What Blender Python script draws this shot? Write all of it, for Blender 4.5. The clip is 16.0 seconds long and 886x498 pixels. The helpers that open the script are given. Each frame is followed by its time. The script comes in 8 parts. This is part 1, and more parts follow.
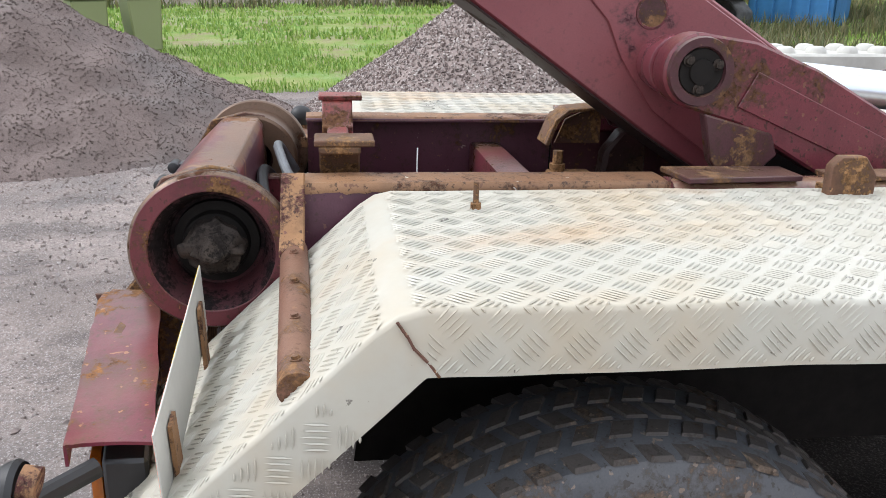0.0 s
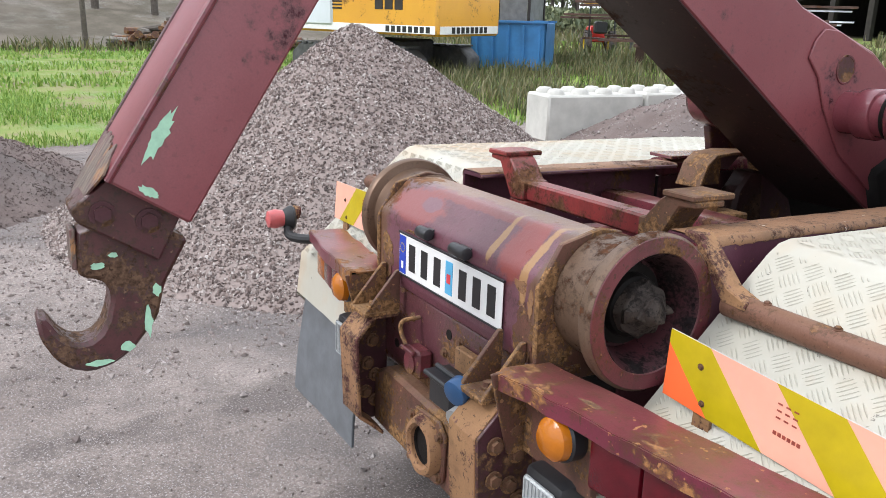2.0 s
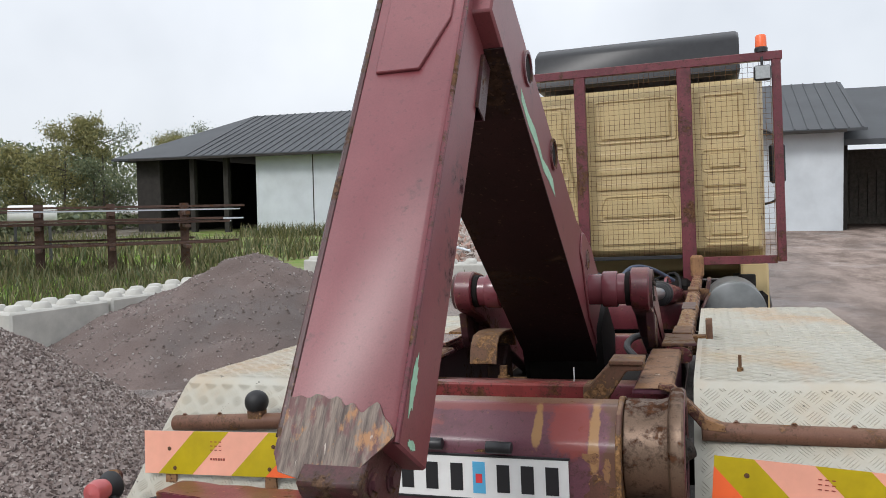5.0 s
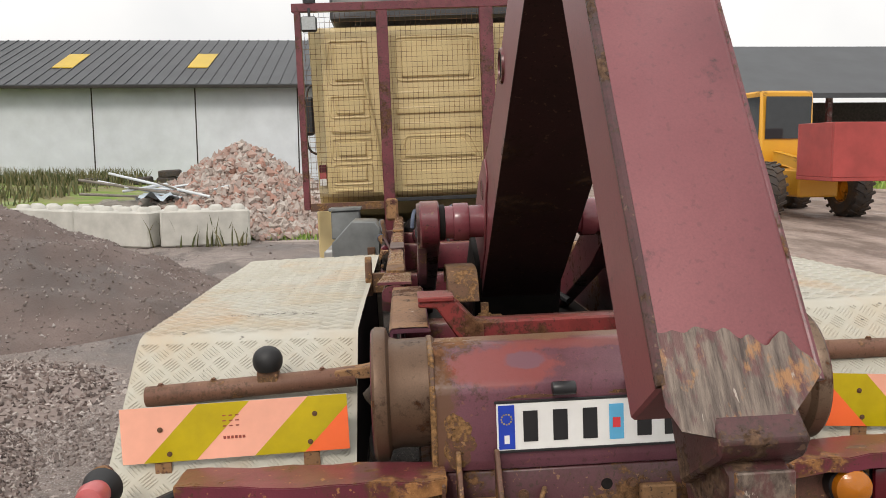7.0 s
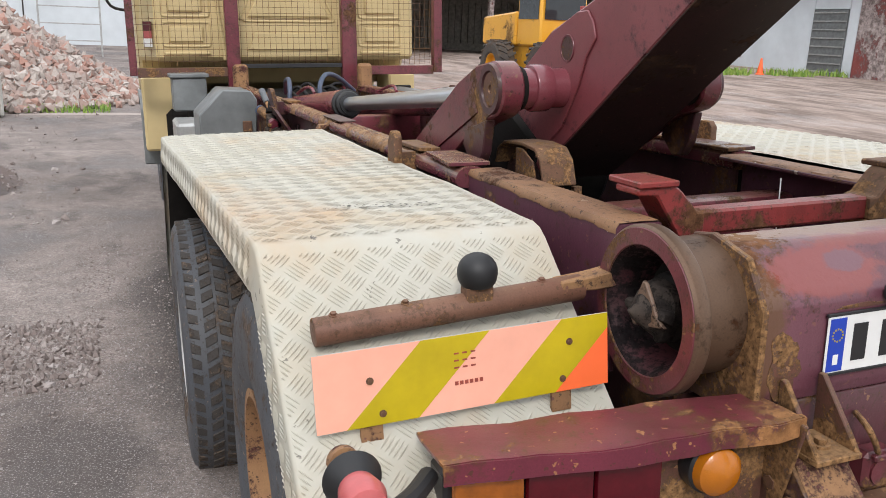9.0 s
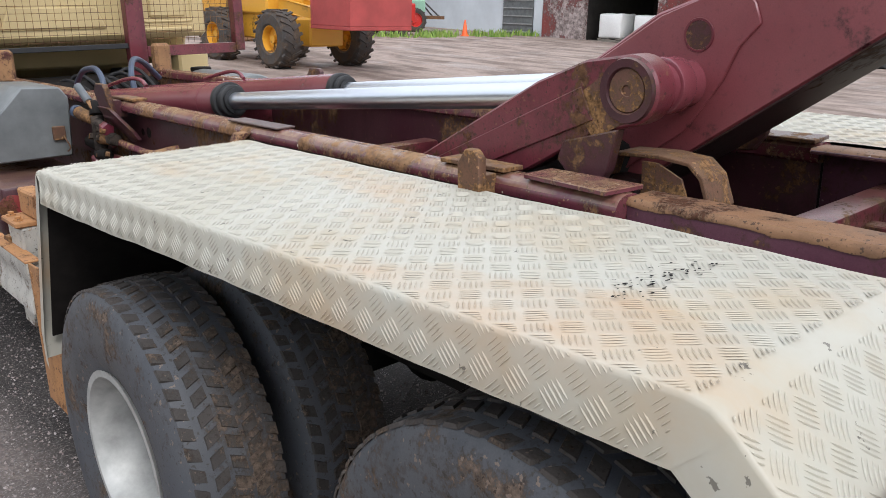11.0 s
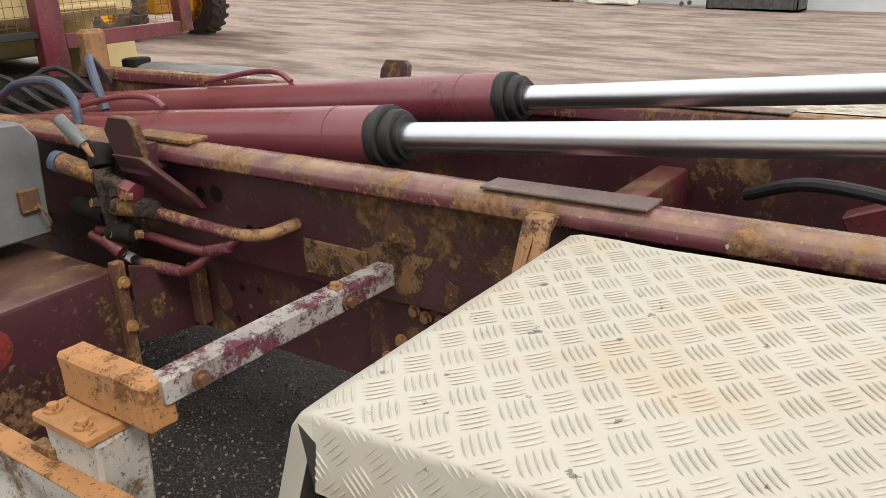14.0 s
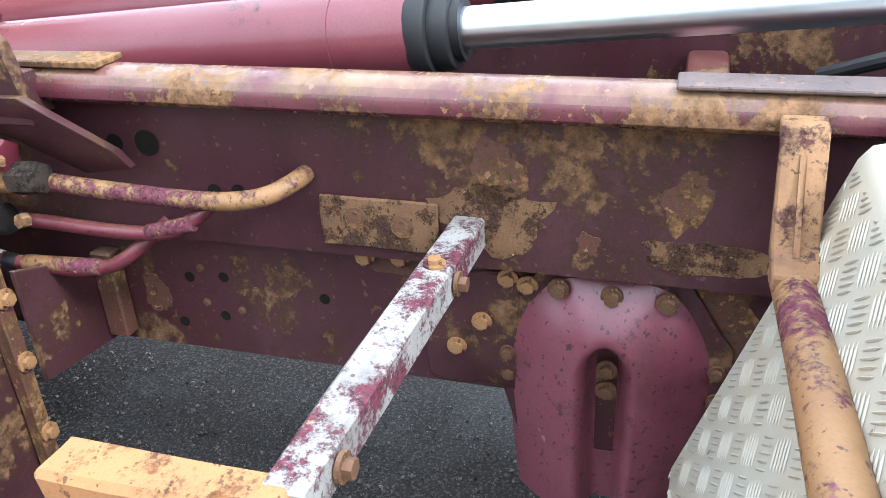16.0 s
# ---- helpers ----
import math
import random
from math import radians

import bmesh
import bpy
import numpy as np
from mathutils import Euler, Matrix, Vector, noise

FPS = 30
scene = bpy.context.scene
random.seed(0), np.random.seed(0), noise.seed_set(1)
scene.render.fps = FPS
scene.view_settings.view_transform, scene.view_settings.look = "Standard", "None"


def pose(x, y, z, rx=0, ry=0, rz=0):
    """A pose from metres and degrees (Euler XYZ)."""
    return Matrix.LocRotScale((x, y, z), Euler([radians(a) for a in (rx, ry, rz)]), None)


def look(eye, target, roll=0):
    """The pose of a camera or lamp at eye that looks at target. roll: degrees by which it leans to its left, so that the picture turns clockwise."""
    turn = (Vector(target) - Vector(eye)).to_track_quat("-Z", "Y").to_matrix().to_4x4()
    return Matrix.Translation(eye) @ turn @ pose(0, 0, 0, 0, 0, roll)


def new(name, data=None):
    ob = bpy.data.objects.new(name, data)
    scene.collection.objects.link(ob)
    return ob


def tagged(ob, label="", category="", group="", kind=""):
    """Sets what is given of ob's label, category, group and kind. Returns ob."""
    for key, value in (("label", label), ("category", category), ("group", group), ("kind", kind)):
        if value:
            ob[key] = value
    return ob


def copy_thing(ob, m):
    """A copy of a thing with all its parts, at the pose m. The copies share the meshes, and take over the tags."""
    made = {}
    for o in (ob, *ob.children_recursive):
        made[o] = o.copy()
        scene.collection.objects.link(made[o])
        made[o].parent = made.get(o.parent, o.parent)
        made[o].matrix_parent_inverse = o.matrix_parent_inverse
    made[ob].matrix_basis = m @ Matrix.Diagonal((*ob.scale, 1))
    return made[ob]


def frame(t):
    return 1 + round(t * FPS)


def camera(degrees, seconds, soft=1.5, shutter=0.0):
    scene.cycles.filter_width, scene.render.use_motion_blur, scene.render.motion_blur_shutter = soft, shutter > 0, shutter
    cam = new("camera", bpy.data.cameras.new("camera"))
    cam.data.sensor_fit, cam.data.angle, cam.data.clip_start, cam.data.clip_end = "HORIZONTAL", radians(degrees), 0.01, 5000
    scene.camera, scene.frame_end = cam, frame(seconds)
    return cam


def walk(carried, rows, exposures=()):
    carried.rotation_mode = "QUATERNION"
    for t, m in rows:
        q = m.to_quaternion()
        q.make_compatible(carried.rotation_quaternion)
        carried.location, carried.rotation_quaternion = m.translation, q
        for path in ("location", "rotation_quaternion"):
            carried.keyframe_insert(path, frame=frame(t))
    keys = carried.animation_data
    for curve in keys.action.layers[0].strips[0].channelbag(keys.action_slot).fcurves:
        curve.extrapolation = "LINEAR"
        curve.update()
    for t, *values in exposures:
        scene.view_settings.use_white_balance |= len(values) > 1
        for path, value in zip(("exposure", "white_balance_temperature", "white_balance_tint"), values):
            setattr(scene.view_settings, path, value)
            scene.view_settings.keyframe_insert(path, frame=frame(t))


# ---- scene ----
cam = camera(56.84, 16.0, soft=0.6)
PATH = [
    (0, (2.113, 0.464, 1.808), (0.245, 0.709, 1.135), 0.1),
    (0.5, (2.066, 0.087, 1.836), (0.23, 0.549, 1.191), 0.2),
    (1, (1.9, -0.238, 1.805), (0.099, 0.377, 1.19), 1.1),
    (1.5, (1.771, -0.55, 1.814), (0.018, 0.214, 1.23), 1.6),
    (2, (1.647, -0.918, 1.826), (-0.028, 0.016, 1.257), 1.5),
    (2.5, (1.477, -1.229, 1.784), (-0.106, -0.144, 1.221), 1.3),
    (3, (1.404, -1.541, 1.818), (-0.043, -0.262, 1.299), 0.3),
    (3.5, (1.306, -1.79, 1.855), (0.059, -0.281, 1.443), -0.2),
    (4, (1.079, -1.901, 1.868), (0.038, -0.214, 1.603), -0.4),
    (4.5, (0.84, -1.997, 1.896), (0.007, -0.185, 1.746), -0.7),
    (4.7, (0.732, -2.033, 1.905), (-0.013, -0.181, 1.795), -0.8),
    (6.8, (-0.4, -1.878, 1.846), (-0.365, 0.116, 1.689), -0.4),
    (7, (-0.509, -1.8, 1.813), (-0.41, 0.183, 1.575), -0.4),
    (7.5, (-0.761, -1.609, 1.774), (-0.48, 0.33, 1.371), 0.3),
    (8, (-1.027, -1.479, 1.763), (-0.529, 0.404, 1.309), 0.8),
    (8.5, (-1.26, -1.295, 1.735), (-0.635, 0.543, 1.251), 1.4),
    (9, (-1.474, -1.041, 1.712), (-0.779, 0.761, 1.194), 2.3),
    (9.2, (-1.544, -0.952, 1.713), (-0.822, 0.83, 1.162), 2.2),
    (11.3, (-2.114, 0.309, 1.735), (-0.772, 1.673, 1.155), 1.2),
    (11.5, (-2.122, 0.453, 1.739), (-0.755, 1.788, 1.149), 0.9),
    (12, (-2.064, 0.825, 1.726), (-0.661, 2.111, 1.112), 0.8),
    (12.5, (-2.04, 1.16, 1.706), (-0.602, 2.384, 1.047), 1.0),
    (13, (-2.049, 1.488, 1.733), (-0.563, 2.64, 1.053), 0.9),
    (13.5, (-1.999, 1.813, 1.715), (-0.49, 2.941, 1.044), -0.0),
    (14, (-1.961, 2.134, 1.721), (-0.43, 3.233, 1.053), -0.3),
    (14.5, (-1.963, 2.494, 1.707), (-0.398, 3.526, 1.012), -0.8),
    (15, (-1.893, 2.759, 1.694), (-0.274, 3.645, 0.922), -0.6),
    (15.5, (-1.76, 2.948, 1.671), (-0.096, 3.638, 0.803), -0.3),
    (16, (-1.736, 3.018, 1.563), (-0.011, 3.548, 0.7), -0.7),
]
# the clip's camera darkens while the sky is in view
EXPOSURES = [(0, 0.4, 6200, 11), (2.5, 0.42, 6250, 11), (3.6, 0.25, 6350, 10), (4.1, 0.1, 6350, 10), (4.6, -0.3, 6300, 10), (6.8, -0.27, 7100, 11), (7.6, 0.40, 6800, 12), (9.2, 0.09, 6450, 11),
             (11.3, 0.10, 6200, 11), (12.5, 0.20, 6700, 11), (13.5, 0.07, 7150, 12), (14.5, 0.36, 7050, 11), (15.0, 0.86, 6400, 9), (15.5, 1.27, 5700, 7), (16.0, 1.30, 5650, 6)]
walk(cam, [(t, look(eye, target, roll)) for t, eye, target, roll in PATH], EXPOSURES)

# ---- light: bright overcast, sun behind thin cloud ----
SUN_EL, SUN_AZ = 42.0, 200.0
world = bpy.data.worlds.new("overcast")
scene.world = world
world.use_nodes = True
wn, wl = world.node_tree.nodes, world.node_tree.links
wn.clear()
w_out, w_bg = wn.new("ShaderNodeOutputWorld"), wn.new("ShaderNodeBackground")
w_sky, w_mix, w_noise = wn.new("ShaderNodeTexSky"), wn.new("ShaderNodeMix"), wn.new("ShaderNodeTexNoise")
w_sky.sky_type, w_sky.sun_disc = "NISHITA", False
w_sky.sun_elevation, w_sky.sun_rotation = radians(SUN_EL), radians(SUN_AZ)
w_mix.data_type, w_mix.inputs["Factor"].default_value = "RGBA", 0.93
w_ramp = wn.new("ShaderNodeValToRGB")
w_ramp.color_ramp.elements[0].position, w_ramp.color_ramp.elements[0].color = 0.30, (6.3, 6.6, 7.0, 1)
w_ramp.color_ramp.elements[1].position, w_ramp.color_ramp.elements[1].color = 0.72, (9.4, 9.6, 9.9, 1)
w_noise.inputs["Scale"].default_value, w_noise.inputs["Detail"].default_value = 2.2, 5.0
w_bg.inputs["Strength"].default_value = 0.185
wl.new(w_noise.outputs["Fac"], w_ramp.inputs["Fac"])
wl.new(w_sky.outputs["Color"], w_mix.inputs["A"])
wl.new(w_ramp.outputs["Color"], w_mix.inputs["B"])
w_co, w_sep, w_up, w_mul = wn.new("ShaderNodeTexCoord"), wn.new("ShaderNodeSeparateXYZ"), wn.new("ShaderNodeMapRange"), wn.new("ShaderNodeVectorMath")
w_up.inputs["To Min"].default_value, w_up.inputs["To Max"].default_value = 0.70, 1.17
w_mul.operation = "SCALE"
wl.new(w_co.outputs["Generated"], w_sep.inputs["Vector"])
wl.new(w_co.outputs["Generated"], w_noise.inputs["Vector"])
wl.new(w_sep.outputs["Z"], w_up.inputs["Value"])
wl.new(w_mix.outputs["Result"], w_mul.inputs[0])
wl.new(w_up.outputs["Result"], w_mul.inputs["Scale"])
wl.new(w_mul.outputs["Vector"], w_bg.inputs["Color"])
wl.new(w_bg.outputs["Background"], w_out.inputs["Surface"])
sun = new("sun", bpy.data.lights.new("sun", "SUN"))
sun.data.energy, sun.data.angle, sun.data.color = 1.6, radians(14), (1.0, 0.97, 0.94)
sun.rotation_euler = (radians(90 - SUN_EL), 0, radians(180 - SUN_AZ))

# ---- materials ----
def nodes_of(name):
    mat = bpy.data.materials.new(name)
    mat.use_nodes = True
    n, l = mat.node_tree.nodes, mat.node_tree.links
    return mat, n, l, n["Principled BSDF"]


def noise_fac(n, l, scale, lo, hi, detail=6.0, rough=0.6, coord=None, stretch=None):
    """A noise mask between 0 and 1, soft between lo and hi, in object space."""
    tex = n.new("ShaderNodeTexNoise")
    tex.inputs["Scale"].default_value, tex.inputs["Detail"].default_value = scale, detail
    tex.inputs["Roughness"].default_value = rough
    co = coord or n.new("ShaderNodeTexCoord").outputs["Object"]
    if stretch:
        mp = n.new("ShaderNodeMapping")
        mp.inputs["Scale"].default_value = stretch
        l.new(co, mp.inputs["Vector"])
        co = mp.outputs["Vector"]
    l.new(co, tex.inputs["Vector"])
    r = n.new("ShaderNodeMapRange")
    r.inputs["From Min"].default_value, r.inputs["From Max"].default_value = lo, hi
    l.new(tex.outputs["Fac"], r.inputs["Value"])
    return r.outputs["Result"], tex.outputs["Fac"]


def mixed(n, l, fac, a, b):
    m = n.new("ShaderNodeMix")
    m.data_type = "RGBA"
    for key, v in (("A", a), ("B", b)):
        if isinstance(v, tuple):
            m.inputs[key].default_value = (*v, 1)
        else:
            l.new(v, m.inputs[key])
    if isinstance(fac, float):
        m.inputs["Factor"].default_value = fac
    else:
        l.new(fac, m.inputs["Factor"])
    return m.outputs["Result"]


def times(n, l, a, b):
    m = n.new("ShaderNodeMath")
    m.operation = "MULTIPLY"
    for i, v in enumerate((a, b)):
        if isinstance(v, float):
            m.inputs[i].default_value = v
        else:
            l.new(v, m.inputs[i])
    return m.outputs["Value"]


def bump(n, l, bsdf, height, strength, dist):
    b = n.new("ShaderNodeBump")
    b.inputs["Strength"].default_value, b.inputs["Distance"].default_value = strength, dist
    l.new(height, b.inputs["Height"])
    l.new(b.outputs["Normal"], bsdf.inputs["Normal"])


def upward(n, l, lo, hi):
    """1 where a face looks up, where dust settles."""
    g, s = n.new("ShaderNodeNewGeometry"), n.new("ShaderNodeSeparateXYZ")
    l.new(g.outputs["True Normal"], s.inputs["Vector"])
    r = n.new("ShaderNodeMapRange")
    r.inputs["From Min"].default_value, r.inputs["From Max"].default_value = lo, hi
    l.new(s.outputs["Z"], r.inputs["Value"])
    return r.outputs["Result"]


def worn(name, base, worn_col, rust, amount, rough=0.45, scale=9.0, dust=0.0, chips=None, metal=0.0, bumpy=0.35, spec=0.5, up=(0.5, 0.95), grime=0.5, pits=0.75):
    """Old paint: two tones, rust patches in two sizes, chips, dust on what looks up."""
    mat, n, l, b = nodes_of(name)
    f1, _ = noise_fac(n, l, scale * 0.35, 0.35, 0.7)
    col = mixed(n, l, f1, base, worn_col)
    _, big = noise_fac(n, l, scale, 0, 1, 9.0, 0.68)
    _, fine = noise_fac(n, l, scale * 9, 0, 1, 6.0, 0.7)
    add = n.new("ShaderNodeMath")
    add.operation, add.inputs[1].default_value = "MULTIPLY_ADD", 0.32
    l.new(fine, add.inputs[0])
    l.new(times(n, l, big, 0.68), add.inputs[2])
    # rust gathers in some stretches and spares others
    _, low = noise_fac(n, l, scale * 0.32, 0, 1, 3.0)
    gather = n.new("ShaderNodeMath")
    gather.operation, gather.inputs[1].default_value = "MULTIPLY_ADD", 0.42
    l.new(low, gather.inputs[0])
    l.new(add.outputs["Value"], gather.inputs[2])
    r0 = n.new("ShaderNodeMapRange")
    r0.inputs["From Min"].default_value, r0.inputs["From Max"].default_value = 0.82 - amount * 0.42, 0.86 - amount * 0.42
    l.new(gather.outputs["Value"], r0.inputs["Value"])
    f2, h2 = r0.outputs["Result"], add.outputs["Value"]
    # a dark burnt rim, then the rust itself, pitted
    r1 = n.new("ShaderNodeMapRange")
    r1.inputs["From Min"].default_value, r1.inputs["From Max"].default_value = 0.775 - amount * 0.42, 0.83 - amount * 0.42
    l.new(gather.outputs["Value"], r1.inputs["Value"])
    # grime in blots and runs
    g1, _ = noise_fac(n, l, scale * 0.9, 0.55, 0.70, 8.0, 0.65)
    g2, _ = noise_fac(n, l, scale * 1.3, 0.52, 0.72, 5.0, 0.6, None, (1, 1, 0.14))
    col = mixed(n, l, times(n, l, g1, grime), col, tuple(c * 0.22 + 0.004 for c in base))
    col = mixed(n, l, times(n, l, g2, grime * 0.8), col, tuple(c * 0.35 + 0.003 for c in base))
    col = mixed(n, l, times(n, l, r1.outputs["Result"], 0.7), col, tuple(c * 0.22 for c in rust))
    f3, h3 = noise_fac(n, l, scale * 7, 0.35, 0.65, 4.0)
    rust_col = mixed(n, l, f3, tuple(min(1, c * 1.15) for c in rust), tuple(c * 0.38 for c in rust))
    col = mixed(n, l, f2, col, rust_col)
    # pits and rust specks a few millimetres wide
    p1, _ = noise_fac(n, l, 75, 0.63, 0.67, 2.0)
    col = mixed(n, l, times(n, l, p1, pits), col, tuple(c * 0.2 for c in rust))
    p2, _ = noise_fac(n, l, 52, 0.66, 0.69, 2.5)
    col = mixed(n, l, times(n, l, p2, pits), col, tuple(min(1, c * 1.3) for c in rust))
    g3, _ = noise_fac(n, l, 260, 0.35, 0.7, 2.0)
    col = mixed(n, l, times(n, l, g3, 0.22), col, tuple(c * 0.4 for c in base))
    if chips:
        f4, _ = noise_fac(n, l, scale * 2.6, 0.71, 0.73, 3.0)
        col = mixed(n, l, f4, col, chips)
    if dust:
        d = times(n, l, upward(n, l, *up), dust)
        f5, _ = noise_fac(n, l, scale * 1.6, 0.3, 0.65, 7.0)
        col = mixed(n, l, times(n, l, d, f5), col, (0.31, 0.20, 0.115))
    l.new(col, b.inputs["Base Color"])
    r = n.new("ShaderNodeMapRange")
    r.inputs["To Min"].default_value, r.inputs["To Max"].default_value = rough, 0.88
    l.new(f2, r.inputs["Value"])
    l.new(r.outputs["Result"], b.inputs["Roughness"])
    b.inputs["Metallic"].default_value = metal
    sp = n.new("ShaderNodeMapRange")
    sp.inputs["To Min"].default_value, sp.inputs["To Max"].default_value = spec, 0.12
    l.new(f2, sp.inputs["Value"])
    l.new(sp.outputs["Result"], b.inputs["Specular IOR Level"])
    bump(n, l, b, h2, bumpy, 0.006)
    return mat


def make_beam():
    """Maroon paint faded to violet, worn through to red primer and rust at the ends."""
    mat = worn("beam_paint", (0.105, 0.032, 0.046), (0.185, 0.075, 0.098), (0.20, 0.092, 0.045), 0.04, 0.30, 5, 0.15, (0.05, 0.045, 0.06), 0, 0.35, 0.5, (0.6, 0.95), 0.55, 0.4)
    n, l = mat.node_tree.nodes, mat.node_tree.links
    b = n["Principled BSDF"]
    col = b.inputs["Base Color"].links[0].from_socket
    co = n.new("ShaderNodeTexCoord").outputs["Object"]
    _, rag = noise_fac(n, l, 26, 0, 1, 7.0, 0.7)
    _, lump = noise_fac(n, l, 7, 0, 1, 3.0, 0.6)
    for centre, size, tint, power in (((-0.26, 0.05, 1.275), (0.13, 0.3, 0.045), (0.235, 0.058, 0.050), 0.8), ((0.05, 0.10, 1.315), (0.30, 0.08, 0.012), (0.22, 0.06, 0.050), 0.7),
                                      ((0.265, 0.04, 1.265), (0.055, 0.3, 0.075), (0.25, 0.052, 0.042), 0.85), ((-0.19, 0.06, 1.285), (0.05, 0.2, 0.016), (0.155, 0.082, 0.105), 0.8),
                                      ((0.175, 0.04, 1.27), (0.013, 0.3, 0.05), (0.34, 0.19, 0.075), 0.9), ((0.325, 0.03, 1.25), (0.016, 0.3, 0.10), (0.36, 0.20, 0.08), 0.9),
                                      ((0.40, 0.05, 1.20), (0.060, 0.5, 0.30), (0.12, 0.060, 0.034), 0.9), ((-0.42, 0.05, 1.18), (0.075, 0.5, 0.18), (0.13, 0.066, 0.036), 0.9),
                                      ((0.0, 0.17, 1.33), (0.6, 0.06, 0.03), (0.24, 0.14, 0.078), 0.75)):
        sub, div, ln = n.new("ShaderNodeVectorMath"), n.new("ShaderNodeVectorMath"), n.new("ShaderNodeVectorMath")
        sub.operation, div.operation, ln.operation = "SUBTRACT", "DIVIDE", "LENGTH"
        sub.inputs[1].default_value, div.inputs[1].default_value = centre, size
        l.new(co, sub.inputs[0])
        l.new(sub.outputs["Vector"], div.inputs[0])
        l.new(div.outputs["Vector"], ln.inputs[0])
        a1, a2 = n.new("ShaderNodeMath"), n.new("ShaderNodeMath")
        a1.operation, a2.operation = "MULTIPLY_ADD", "MULTIPLY_ADD"
        a1.inputs[1].default_value, a2.inputs[1].default_value = 1.5, 1.4
        l.new(rag, a1.inputs[0])
        l.new(ln.outputs["Value"], a1.inputs[2])
        l.new(lump, a2.inputs[0])
        l.new(a1.outputs["Value"], a2.inputs[2])
        r = n.new("ShaderNodeMapRange")
        r.inputs["From Min"].default_value, r.inputs["From Max"].default_value = 2.55, 2.30
        l.new(a2.outputs["Value"], r.inputs["Value"])
        col = mixed(n, l, times(n, l, r.outputs["Result"], power), col, tint)
    l.new(col, b.inputs["Base Color"])
    return mat


def plain(name, colour, rough=0.5, metal=0.0, vary=0.25, scale=14.0, bumpy=0.15, trans=0.0):
    mat, n, l, b = nodes_of(name)
    f, h = noise_fac(n, l, scale, 0.3, 0.7)
    col = mixed(n, l, f, tuple(c * (1 - vary) for c in colour), tuple(min(1, c * (1 + vary * 0.6)) for c in colour))
    l.new(col, b.inputs["Base Color"])
    b.inputs["Roughness"].default_value, b.inputs["Metallic"].default_value = rough, metal
    b.inputs["Transmission Weight"].default_value = trans
    if bumpy:
        _, h2 = noise_fac(n, l, scale * 5, 0, 1)
        bump(n, l, b, h2, bumpy, 0.002)
    return mat


M_MAROON = worn("maroon_paint", (0.122, 0.021, 0.032), (0.19, 0.045, 0.054), (0.14, 0.075, 0.04), 0.12, 0.30, 7, 0.30, None)
M_MAROON_ARM = worn("maroon_arm_paint", (0.175, 0.034, 0.043), (0.25, 0.074, 0.080), (0.07, 0.022, 0.03), 0.0, 0.40, 4, 0.0, None, 0, 0.12, 0.7, (0.5, 0.95), 0.16, 0.2)
M_MAROON_OLD = worn("old_maroon_paint", (0.060, 0.018, 0.025), (0.090, 0.042, 0.046), (0.21, 0.118, 0.062), 0.15, 0.30, 5, 0.35, None, 0, 0.4, 0.35, (0.5, 0.95), 0.6, 0.3)
M_RED = worn("red_primer_paint", (0.26, 0.035, 0.03), (0.20, 0.03, 0.032), (0.14, 0.07, 0.035), 0.14, 0.42, 9, 0.15)
M_BEAM = make_beam()
M_BROWN = worn("brown_rusted_paint", (0.10, 0.045, 0.03), (0.15, 0.055, 0.035), (0.28, 0.155, 0.07), 0.26, 0.6, 11, 0.5)
M_HOOD = worn("patchy_hood_paint", (0.13, 0.018, 0.034), (0.17, 0.032, 0.05), (0.33, 0.16, 0.065), 0.20, 0.28, 3.2, 0.2)
M_RAIL = worn("rail_paint", (0.12, 0.026, 0.042), (0.17, 0.058, 0.066), (0.28, 0.155, 0.080), 0.22, 0.22, 8, 0.8, (0.55, 0.48, 0.40), 0, 0.3, 0.6, (0.15, 0.75))
M_UNDER = worn("blackish_worn_steel", (0.022, 0.010, 0.010), (0.045, 0.019, 0.018), (0.07, 0.04, 0.026), 0.10, 0.5, 4, 0.0, None, 0, 0.2, 0.2)
M_CAST = worn("dusty_cast_paint", (0.20, 0.055, 0.078), (0.25, 0.085, 0.11), (0.10, 0.055, 0.04), 0.02, 0.28, 6, 0.0, (0.35, 0.26, 0.22), 0, 0.15, 0.6, (0.5, 0.95), 0.5)
M_RUSTY = worn("rusty_steel", (0.15, 0.072, 0.036), (0.10, 0.042, 0.026), (0.29, 0.16, 0.075), 0.30, 0.75, 12, 0.35)
M_OCHRE = worn("ochre_rust_steel", (0.32, 0.172, 0.076), (0.22, 0.108, 0.052), (0.09, 0.035, 0.036), 0.09, 0.8, 14, 0.0)
M_ROLLER = worn("worn_roller_steel", (0.145, 0.086, 0.054), (0.19, 0.128, 0.088), (0.13, 0.058, 0.030), 0.10, 0.42, 6, 0.0, None, 0.45, 0.10, 0.5, (0.5, 0.95), 0.30, 0.25)
M_ROLLER_RED = worn("roller_paint", (0.15, 0.030, 0.040), (0.11, 0.026, 0.030), (0.20, 0.11, 0.05), 0.13, 0.42, 14, 0.0)
M_BLACK = plain("black_rubber", (0.013, 0.013, 0.014), 0.55)
M_PLASTIC = plain("black_plastic", (0.018, 0.018, 0.02), 0.38)
# black of greasy parts; also shade put into hollows, holes and undersides
M_DARK = plain("black_grease_and_shade", (0.011, 0.009, 0.008), 0.75, 0.0, 0.4, 20, 0.4)
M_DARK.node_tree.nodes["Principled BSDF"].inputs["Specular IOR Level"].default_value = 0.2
M_TYRE = worn("tyre_rubber", (0.050, 0.044, 0.041), (0.085, 0.070, 0.060), (0.14, 0.105, 0.08), 0.24, 0.75, 9, 0.0)
